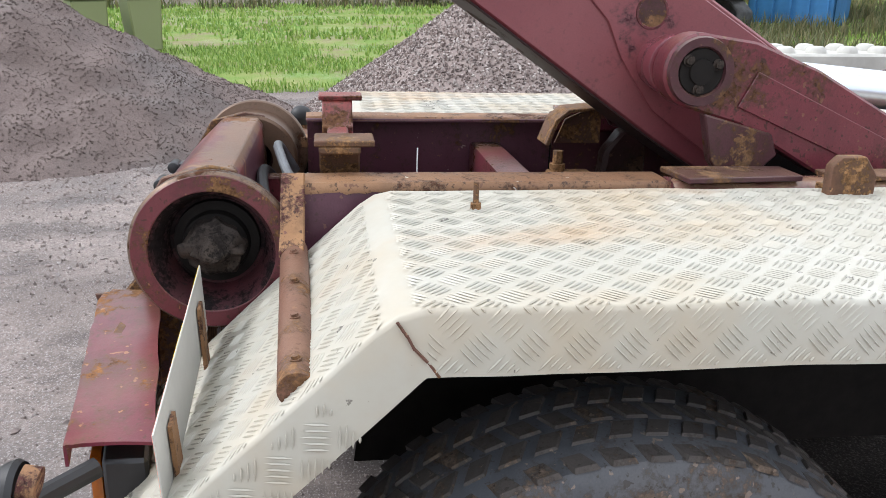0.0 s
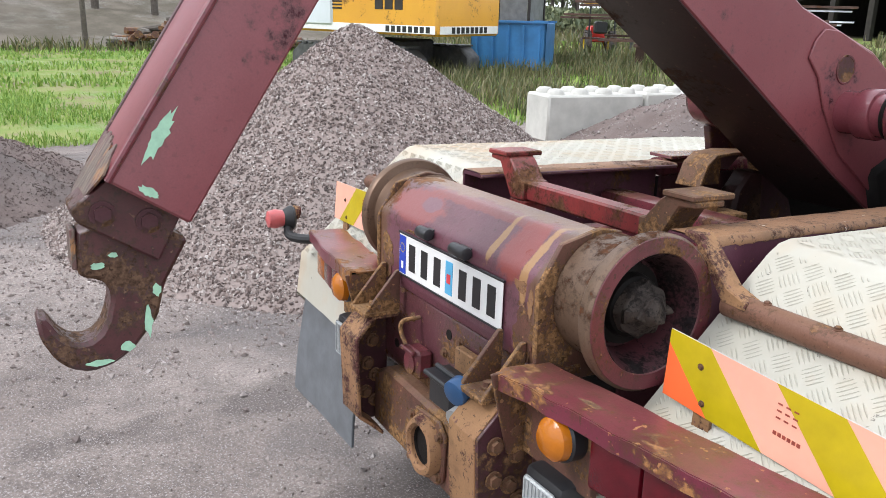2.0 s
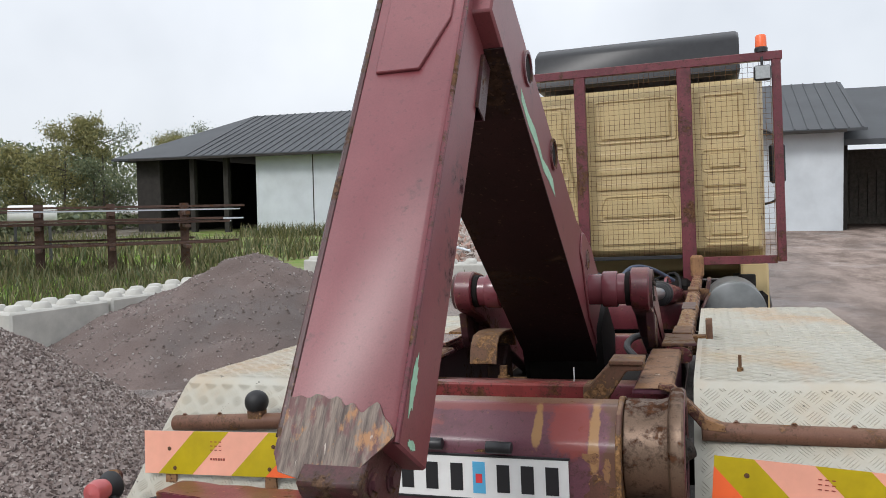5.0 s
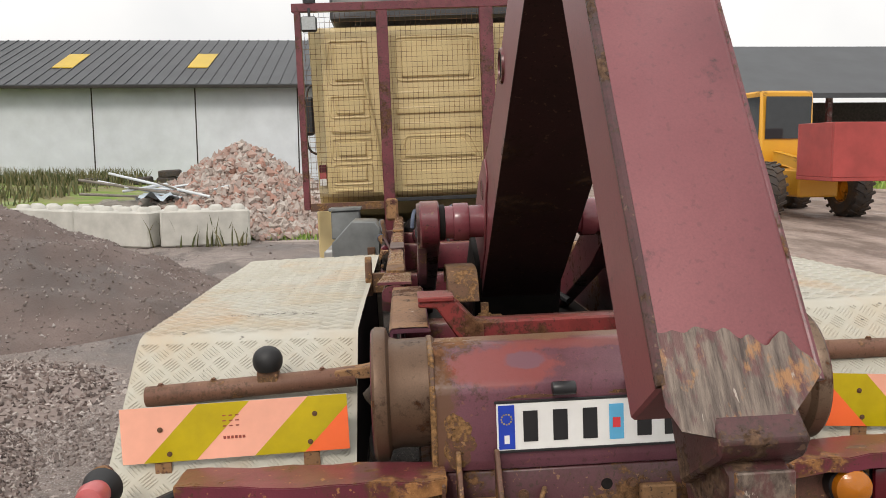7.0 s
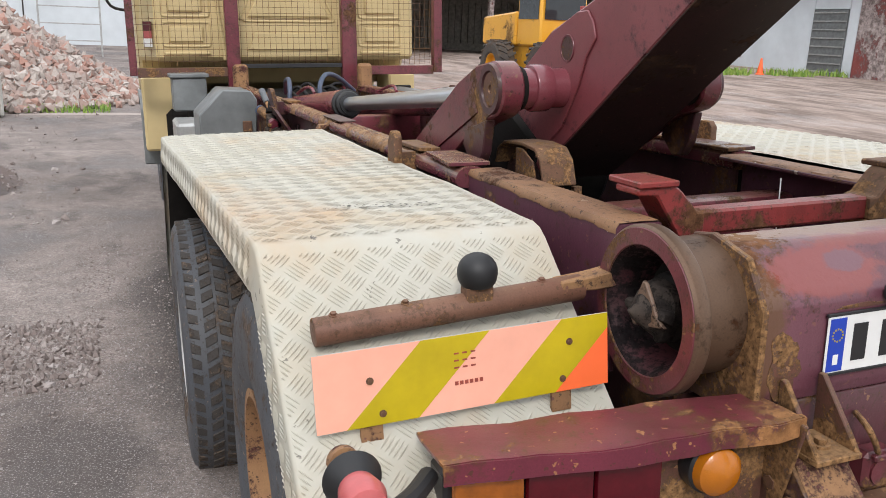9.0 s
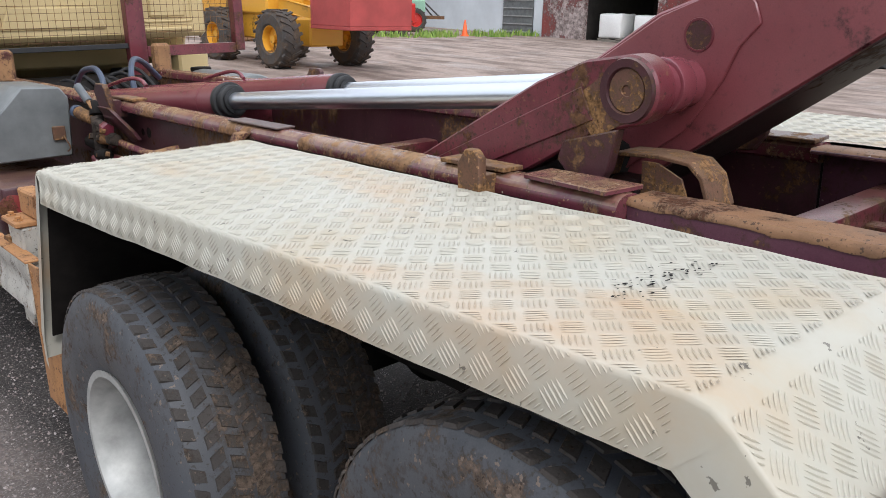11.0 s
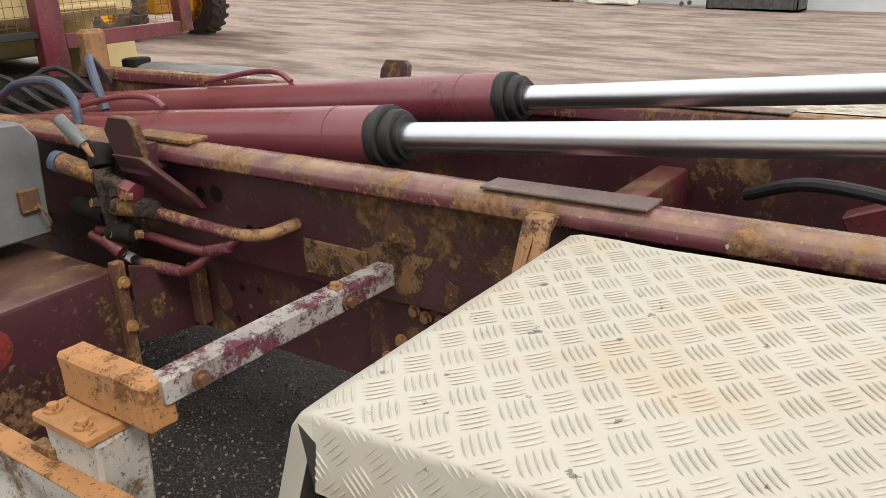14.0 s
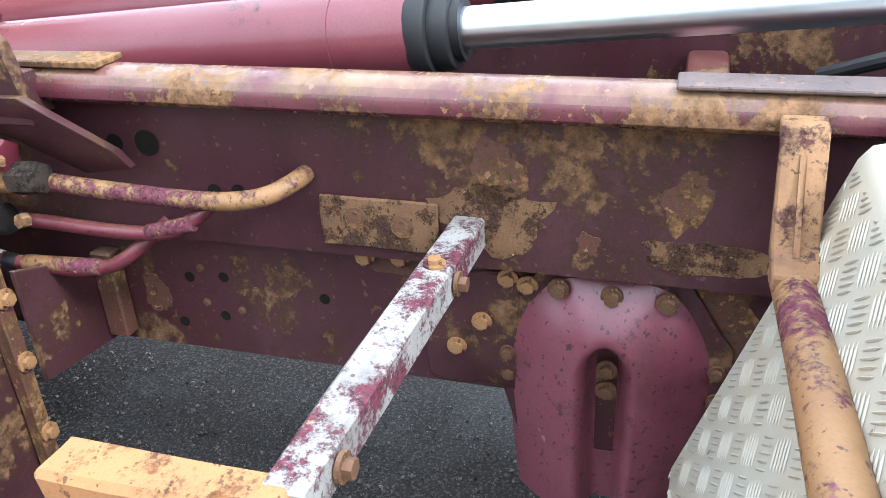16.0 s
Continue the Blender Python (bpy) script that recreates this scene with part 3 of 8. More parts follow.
def heap(name, label, x, y, r, h, body, lump=0.03, seed=1.0, stones=0, size=0.03, stone_mat=None, steep=1.0):
    """A tipped heap: an uneven cone with its own stones lying on it."""
    n, verts, faces = 72, [], []
    for j in range(n + 1):
        for i in range(n + 1):
            u, v = (i / n * 2 - 1) * r * 1.18, (j / n * 2 - 1) * r * 1.18
            z = heap_z(u, v, h, r, lump, seed)
            verts.append((u, v, z - (0.05 if z <= 0.001 else 0)))
    for j in range(n):
        for i in range(n):
            faces.append((j * (n + 1) + i, j * (n + 1) + i + 1, (j + 1) * (n + 1) + i + 1, (j + 1) * (n + 1) + i))
    top = soup(name, verts, faces, body)
    top.data.shade_smooth()
    top.location = (x, y, ground_z(x, y) - 0.01)
    tagged(top, label, "heap", kind="stuff")
    if stones:
        rr, sv, sf = random.Random(int(seed * 100)), [], []
        while len(sf) < stones * 8:
            u, v = rr.uniform(-1.25, 1.25) * r, rr.uniform(-1.25, 1.25) * r
            d = math.hypot(u, v) / r
            if d > 1.25 or (d > 1.0 and rr.random() < (d - 0.95) * 4):
                continue
            chip(sv, sf, (u, v, heap_z(u, v, h, r, lump, seed) + size * 0.15), size * rr.choice((0.5, 0.7, 0.8, 1.0, 1.4)), rr)
        st = soup("loose_stones", sv, sf, stone_mat, top)
        tagged(st, kind="stuff")
    return top


heap("gravel_heap", "tall heap of grey-purple crushed gravel", -5.15, 1.95, 2.55, 1.70, M_GRAVEL, 0.03, 1.3, 85000, 0.0155, M_GRAVEL)
heap("sand_heap", "brown heap of fine crushed stone with flattened top", -7.8, -3.0, 2.85, 1.5, M_SAND, 0.10, 2.1, 26000, 0.014, M_SAND)
heap("stone_dust_heap", "low dark reddish heap of stone dust", -5.7, 8.3, 3.0, 1.3, M_SAND, 0.09, 3.7, 6000, 0.02, M_PEBBLE)
heap("rubble_heap", "heap of broken brick and concrete rubble", -4.2, 17.5, 3.0, 1.85, M_RUBBLE, 0.12, 4.2, 6000, 0.11, M_RUBBLE)
heap("small_gravel_heap", "low spread of grey gravel beside the driveway", -3.9, 4.2, 1.1, 0.28, M_GRAVEL, 0.02, 5.2, 3500, 0.026, M_GRAVEL)


def scatter(name, label, spots, material, parent=None):
    """Loose stones lying on the ground; spots: (x0, x1, y0, y1, count, size)."""
    rr, v, f = random.Random(11), [], []
    for x0, x1, y0, y1, count, size in spots:
        for _ in range(count):
            x, y = rr.uniform(x0, x1), rr.uniform(y0, y1)
            s = size * rr.choice((0.35, 0.45, 0.5, 0.6, 0.7, 1.0, 1.6))
            chip(v, f, (x, y, ground_z(x, y) + s * 0.1), s, rr)
    return tagged(soup(name, v, f, material, parent), label, "stones", kind="stuff")


scatter("yard_stones", "loose small stones scattered over the yard", [(-6, 1.5, -3.5, 1, 22000, 0.006), (-5, -1.3, 0, 7, 8000, 0.006), (-4.5, -1.7, 2.9, 3.9, 6000, 0.018), (-6.5, -2.4, -2, 1.2, 3500, 0.014), (-14, -2, 6, 16, 1500, 0.03), (-4.5, 0.5, -3, 0.8, 900, 0.016), (-1.9, 0.3, 2.6, 5.6, 14000, 0.0062)], M_PEBBLE)


def blades(name, label, zones, material, seed):
    """Grass or weeds; zones: (x0, x1, y0, y1, count, height, width)."""
    rr, v, f = random.Random(seed), [], []
    for x0, x1, y0, y1, count, hgt, wid in zones:
        for _ in range(count):
            x, y = rr.uniform(x0, x1), rr.uniform(y0, y1)
            if noise.noise(Vector((x * 0.6, y * 0.6, seed))) < -0.42 + 0.5 * rr.random():
                continue
            z, h, a = ground_z(x, y) - 0.02, hgt * rr.uniform(0.4, 1.3), rr.uniform(0, 6.3)
            c, s, lean = math.cos(a) * wid, math.sin(a) * wid, rr.uniform(0.1, 0.6) * h
            b = rr.uniform(0, 6.3)
            lx, ly, k = math.cos(b) * lean, math.sin(b) * lean, len(v)
            v += [(x - c, y - s, z), (x + c, y + s, z), (x + lx * 0.4 + c * 0.7, y + ly * 0.4 + s * 0.7, z + h * 0.6), (x + lx * 0.4 - c * 0.7, y + ly * 0.4 - s * 0.7, z + h * 0.6), (x + lx, y + ly, z + h)]
            f += [(k, k + 1, k + 2, k + 3), (k + 3, k + 2, k + 4)]
    return tagged(soup(name, v, f, material), label, "grass", kind="stuff")


blades("meadow_grass", "short bright green meadow grass", [(-16, -9.6, -9, 6, 42000, 0.10, 0.012), (-28, -16, -14, 22, 34000, 0.13, 0.025), (-16, -9.3, 5, 16, 9000, 0.16, 0.02)], M_GRASS, 5)
blades("tall_weeds", "tall brownish weeds and dry stalks", [(-20, -9.5, 7, 16, 12000, 0.42, 0.014), (-32, -12, 14, 30, 8000, 0.5, 0.03), (-22, -12, 33, 36.8, 2600, 0.6, 0.03), (-14, -6, 31, 35, 500, 0.25, 0.03), (-27.5, -26, -8, 10, 1500, 0.4, 0.03), (-5.5, -3.4, 13.3, 13.9, 120, 0.5, 0.02)], M_WEED, 6)
blades("verge_grass", "green grass strip along the rubble", [(-8, -1.8, 14.2, 15.6, 2600, 0.12, 0.015), (15, 30, 27.5, 29, 1500, 0.3, 0.04)], M_GRASS, 8)


# ---- concrete blocks ----
def concrete_block(studs=True):
    root = empty("concrete_block")
    bm = B()
    box(bm, -0.8, 0.8, -0.33, 0.33, 0, 0.66, 0.03)
    dent(bm, 0.012, 3)
    part("body", bm, M_CONCRETE, root)
    for i in range(4):
        for j in (-0.16, 0.16):
            bm = B()
            lathe(bm, [(0.655, 0.13), (0.70, 0.12), (0.735, 0.085), (0.745, 0.0001)], (-0.6 + i * 0.4, j, 0), "z", 14)
            part("stud", bm, M_CONCRETE, root)
    return tagged(root, "pale cast concrete stacking block with round studs", "block", "concrete block walls")


first_block = concrete_block()
first_block.matrix_world = pose(-7.95, 6.75, ground_z(-8, 6.7), 0, 0, 84)
for bx, by, ba in ((-7.8, 8.38, 85), (-7.68, 10.0, 86), (-7.6, 11.62, 87), (-4.2, 13.75, 14), (-5.75, 13.75, -18), (-7.2, 14.3, -24)):
    copy_thing(first_block, pose(bx, by, ground_z(bx, by), 0, 0, ba))

# ---- buildings ----
def quad_roof(bm, pts, thick=0.12):
    prism_pts = [Vector(p) for p in pts]
    lo, hi = [bm.verts.new(p - Vector((0, 0, thick))) for p in prism_pts], [bm.verts.new(p) for p in prism_pts]
    k = len(pts)
    f = [bm.faces.new(lo), bm.faces.new(hi[::-1])] + [bm.faces.new((lo[i], hi[i], hi[(i + 1) % k], lo[(i + 1) % k])) for i in range(k)]
    bmesh.ops.recalc_face_normals(bm, faces=f)


def warehouse():
    root = empty("warehouse", pose(0, 0, 0))
    y0, y1, zb, ze, zr = 38.0, 52.0, 0.3, 5.2, 7.95
    box_part("wall", (-23.3, 6.2, y0, y0 + 0.25, zb, ze), M_WALL, root, "white plastered long wall")
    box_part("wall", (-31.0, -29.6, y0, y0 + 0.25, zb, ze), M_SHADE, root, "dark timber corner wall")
    # back and inner walls near-black, the opening's shade painted on
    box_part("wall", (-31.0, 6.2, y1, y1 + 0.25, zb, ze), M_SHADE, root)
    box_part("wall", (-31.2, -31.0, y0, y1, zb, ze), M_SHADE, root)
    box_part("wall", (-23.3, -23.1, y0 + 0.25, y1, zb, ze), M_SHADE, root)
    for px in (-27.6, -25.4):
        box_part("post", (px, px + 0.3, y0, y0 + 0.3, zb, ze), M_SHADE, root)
    bm = B()
    yr = (y0 + y1) / 2
    quad_roof(bm, [(-32.2, y0 - 0.9, ze - 0.25), (7.0, y0 - 0.9, ze - 0.25), (7.0, yr, zr), (-27.5, yr, zr)])
    quad_roof(bm, [(-32.2, y1 + 0.9, ze - 0.25), (-27.5, yr, zr), (7.0, yr, zr), (7.0, y1 + 0.9, ze - 0.25)])
    quad_roof(bm, [(-32.2, y0 - 0.9, ze - 0.25), (-27.5, yr, zr), (-32.2, y1 + 0.9, ze - 0.25)])
    roof = part("roof", bm, M_ROOF, root, "dark grey corrugated hipped roof", 10)
    for k in range(64):
        bm = B()
        x = -27.2 + k * 0.54
        box(bm, -0.03, 0.03, 0, 1, 0, 0.05, 0, Matrix(((1, 0, 0, x), (0, yr - y0 + 0.9, 0, y0 - 0.9), (0, zr - ze + 0.25, 1, ze - 0.26), (0, 0, 0, 1))))
        part("rib", bm, M_ROOF, roof)
    for sx in (-17.4, -10.9, -4.0):
        bm = B()
        f0, f1 = 0.32, 0.62
        ya, yb = y0 - 0.9 + f0 * 7.9, y0 - 0.9 + f1 * 7.9
        za, zb2 = ze - 0.25 + f0 * (zr - ze + 0.25), ze - 0.25 + f1 * (zr - ze + 0.25)
        quad_roof(bm, [(sx, ya, za + 0.07), (sx + 1.0, ya, za + 0.07), (sx + 1.0, yb, zb2 + 0.07), (sx, yb, zb2 + 0.07)], 0.05)
        part("roof_light", bm, M_SKYLIGHT, roof, "yellow translucent roof light")
    for jx in (-19.8, -15.0, -10.2, -5.4):
        box_part("joint", (jx - 0.03, jx + 0.03, y0 - 0.012, y0 + 0.1, zb, ze), M_SHADE, root)
    box_part("gutter", (-31, 6.2, y0 - 0.95, y0 - 0.8, ze - 0.42, ze - 0.3), M_SHADE, root)
    return tagged(root, "long white-walled warehouse under dark hipped sheet roof", "building")


warehouse()


def open_shed():
    root = empty("open_shed")
    y0, ze, zr = 39.0, 4.6, 7.6
    box_part("back_wall", (6.5, 33, 48, 48.3, 0.3, ze), M_TIMBER, root, "weathered vertical board wall")
    # side walls coloured dark for the shade in the bays
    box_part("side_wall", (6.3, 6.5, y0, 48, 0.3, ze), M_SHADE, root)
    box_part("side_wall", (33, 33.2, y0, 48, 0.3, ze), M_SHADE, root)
    for k in range(60):
        box_part("board", (6.6 + k * 0.44, 6.98 + k * 0.44, 47.9, 47.98, 0.9, 3.2 + 0.3 * rnd.random()), M_TIMBER, root)
    for px in (11, 16, 21, 26, 31):
        box_part("post", (px, px + 0.25, y0, y0 + 0.25, 0.3, ze - 0.2), M_OLDRED, root, "red-brown timber post")
    bm = B()
    quad_roof(bm, [(6.2, y0 - 1.2, ze - 0.1), (34, y0 - 1.2, ze - 0.1), (34, y0 + 6, zr), (6.2, y0 + 6, zr)], 0.25)
    quad_roof(bm, [(6.2, y0 + 6, zr), (34, y0 + 6, zr), (34, 49, ze + 0.6), (6.2, 49, ze + 0.6)], 0.25)
    part("roof", bm, M_ROOF, root, "dark grey sheet roof", 10)
    return tagged(root, "open-fronted shed with dark bays and grey roof", "building")


open_shed()


def east_building():
    root = empty("workshop")
    x0, top = 29.0, 4.6
    for ya, yb, z0, mat, lab in ((30.5, 37.0, 0.0, M_WALL, "white painted wall"), (27.85, 28.4, 0.0, M_WALL, "white painted pier"), (25.3, 27.83, 0.0, M_OLDRED, "red wall with peeling paint"),
                                 (20.9, 21.3, 0.0, M_OLDRED, "red pier"), (19.3, 20.88, 0.0, M_OLDRED, "red sliding panel with peeling paint"), (2.0, 17.4, 0.0, M_WALL, "dirty white wall"),
                                 (21.32, 25.28, 3.5, M_OLDRED, "red lintel"), (17.42, 19.28, 3.5, M_OLDRED, "red lintel"), (28.42, 30.48, 3.3, M_WALL, "white lintel")):
        box_part("wall", (x0, x0 + 0.3, ya, yb, z0, top), mat, root, lab)
    gate = box_part("gate", (x0 - 0.05, x0 - 0.003, 28.43, 30.47, 0.25, 3.28), M_GREY, root, "pale grey sheet gate with cross rails")
    for k in range(8):
        box_part("rail", (x0 - 0.09, x0 - 0.051, 28.45, 30.45, 0.45 + k * 0.38, 0.51 + k * 0.38), M_STEEL, gate)
    # walls in the bays near-black: interior shade is in their colour
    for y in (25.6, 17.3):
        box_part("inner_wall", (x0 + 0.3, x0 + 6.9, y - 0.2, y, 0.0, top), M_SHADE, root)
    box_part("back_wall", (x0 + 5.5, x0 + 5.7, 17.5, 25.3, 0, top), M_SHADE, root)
    bm = B()
    quad_roof(bm, [(x0 - 0.8, 1, 4.7), (x0 - 0.8, 38, 4.7), (x0 + 7, 38, 6.9), (x0 + 7, 1, 6.9)], 0.08)
    part("roof", bm, M_OLDRED, root, "dull red roof", 10)
    box_part("back_wall", (x0 + 7, x0 + 7.3, 1, 38, 0, 6.5), M_WALL, root)
    return tagged(root, "low white and red workshop with open bays", "building")


east_building()


def wheel_mesh(bm_t, bm_r, r, w, rim):
    lathe(bm_t, [(-w * 0.42, rim), (-w * 0.5, rim * 1.15), (-w * 0.5, r * 0.86), (-w * 0.38, r * 0.985), (-w * 0.2, r), (w * 0.2, r), (w * 0.38, r * 0.985), (w * 0.5, r * 0.86), (w * 0.5, rim * 1.15), (w * 0.42, rim)], (0, 0, 0), "x", 40)
    lathe(bm_r, [(-w * 0.3, 0.001), (-w * 0.3, rim * 0.3), (-w * 0.15, rim * 0.35), (-w * 0.1, rim * 0.9), (-w * 0.43, rim * 0.98), (-w * 0.43, rim * 1.04), (w * 0.43, rim * 1.04), (w * 0.43, rim * 0.98), (w * 0.1, rim * 0.9), (w * 0.15, rim * 0.35), (w * 0.3, rim * 0.3), (w * 0.3, 0.001)], (0, 0, 0), "x", 32)


def lugs(bm, r, w, count):
    for k in range(count):
        a = 2 * math.pi * k / count
        for s in (-1, 1):
            m = Matrix.Rotation(a + (math.pi / count if s > 0 else 0), 4, "X") @ Matrix.Translation((s * w * 0.25, 0, r)) @ Matrix.Rotation(s * 0.5, 4, "Z")
            box(bm, -w * 0.27, w * 0.27, -r * 0.05, r * 0.05, -r * 0.03, r * 0.035, 0, m)


def machine_wheel(parent, at, r, w, rim, rim_mat, lug=20):
    bt, br = B(), B()
    wheel_mesh(bt, br, r, w, rim)
    t = part("wheel", br, rim_mat, parent)
    t.location = at
    part("tyre", bt, M_TYRE, t)
    bl = B()
    lugs(bl, r, w, lug)
    tagged(part("tread_lugs", bl, M_TYRE, t), kind="stuff")
    return t


def wheel_loader():
    root = empty("wheel_loader", pose(9.3, 17.6, ground_z(9.3, 17.6), 0, 0, 3))
    for x in (-1.08, 1.08):
        for y in (0.0, 2.6):
            machine_wheel(root, (x, y, 0.66), 0.66, 0.50, 0.31, M_DIGGER)
    box_part("rear_frame", (-0.6, 0.6, 1.5, 4.1, 0.6, 1.25), M_DIGGER, root, "yellow steel rear frame", 0.04)
    box_part("front_frame", (-0.5, 0.5, -0.5, 1.4, 0.5, 1.15), M_DIGGER, root, "", 0.04)
    bm = B()
    prism(bm, [(2.3, 1.2), (4.3, 1.2), (4.3, 1.95), (2.3, 2.1)], "x", -0.75, 0.75, 0.05)
    part("engine_hood", bm, M_DIGGER, root, "yellow engine hood")
    bm = B()
    prism(bm, [(1.0, 1.2), (2.3, 1.2), (2.3, 3.1), (1.1, 3.1)], "x", -0.7, 0.7, 0.05)
    cab = part("cab", bm, M_DIGGER, root, "yellow driver's cab")
    for s in (-0.712, 0.704):
        box_part("side_window", (s, s + 0.008, 1.15, 2.2, 1.9, 2.95), M_GLASS, cab, "", 0)
    box_part("front_window", (-0.6, 0.6, 1.0, 1.012, 1.9, 2.95), M_GLASS, cab, "", 0)
    for x in (-0.42, 0.3):
        bm = B()
        box(bm, x, x + 0.14, 0, 2.0, -0.14, 0.14, 0.02, Matrix.Translation((0, 0.9, 1.45)) @ Matrix.Rotation(radians(188), 4, "X"))
        part("lift_arm", bm, M_DIGGER, root)
    tub = box_part("carried_box", (-0.85, 0.95, -2.45, -1.0, 0.95, 1.03), M_BOXRED, root, "faded red steel box on the forks", 0.01)
    for dims in ((-0.85, -0.78, -2.37, -1.08, 1.032, 2.2), (0.88, 0.95, -2.37, -1.08, 1.032, 2.2), (-0.85, 0.95, -2.45, -2.372, 1.032, 2.2), (-0.85, 0.95, -1.078, -1.0, 1.032, 2.2)):
        box_part("box_side", dims, M_BOXRED, tub, "", 0.01)
    return tagged(root, "yellow wheel loader carrying a faded red steel box", "loader")


wheel_loader()


def telehandler():
    root = empty("telehandler", pose(20.1, 30.0, ground_z(20.1, 30.0), 0, 0, -90))
    for x in (-1.0, 1.0):
        for y in (-1.05, 1.0):
            machine_wheel(root, (x, y, 0.52), 0.52, 0.40, 0.27, M_WALL, 16)
    bm = B()
    prism(bm, [(-1.85, 0.62), (1.95, 0.62), (2.05, 0.9), (1.95, 1.12), (-1.75, 1.12), (-1.95, 0.95)], "x", -0.72, 0.72, 0.04)
    part("chassis", bm, M_MACHINE_RED, root, "red painted chassis")
    for y0 in (-1.9, 1.55):
        box_part("end_panel", (-0.95, 0.95, y0, y0 + 0.38, 0.45, 1.35), M_MACHINE_RED, root, "red end panel", 0.05)
    bm = B()
    prism(bm, [(-1.2, 1.12), (0.9, 1.12), (1.0, 1.45), (0.3, 1.72), (-0.2, 2.35), (-0.95, 2.55), (-1.25, 2.2)], "x", -0.2, 0.75, 0.05)
    part("turret", bm, M_MACHINE_RED, root, "red turret housing")
    box_part("warning_plate", (0.752, 0.762, -1.2, -0.75, 1.62, 1.85), M_YELLOW, root, "yellow plate", 0)
    bm = B()
    prism(bm, [(0.05, 1.12), (1.15, 1.12), (1.0, 2.45), (0.15, 2.45)], "x", -0.98, -0.22, 0.05)
    cab = part("cab", bm, M_GLASS, root, "glazed driver's cab")
    box_part("roof", (-1.02, -0.18, 0.05, 1.1, 2.45, 2.53), M_MACHINE_RED, cab)
    bm = B()
    box(bm, 0.15, 0.5, -1.0, 3.2, -0.2, 0.2, 0.02, pose(0, -0.1, 2.45, 17, 0, 0))
    boom = part("boom", bm, M_MACHINE_RED, root, "red telescopic boom")
    bm = B()
    box(bm, 0.2, 0.45, 3.2, 3.9, -0.14, 0.14, 0.02, pose(0, -0.1, 2.45, 17, 0, 0))
    part("inner_boom", bm, M_TRACK, boom)
    bm = B()
    cyl(bm, (0.32, 0.2, 1.6), (0.32, 1.9, 2.7), 0.07, seg=12)
    part("lift_ram", bm, M_TRACK, root, "dark lift ram")
    box_part("fork_carriage", (-0.4, 0.9, 3.55, 3.7, 3.05, 3.9), M_TRACK, root)
    bm = B()
    box(bm, -0.3, 0.3, -0.6, 0.5, 0.85, 1.25, 0.05)
    part("engine", bm, M_TRACK, root)
    return tagged(root, "red telescopic handler with black tyres and white rims", "telehandler")


telehandler()


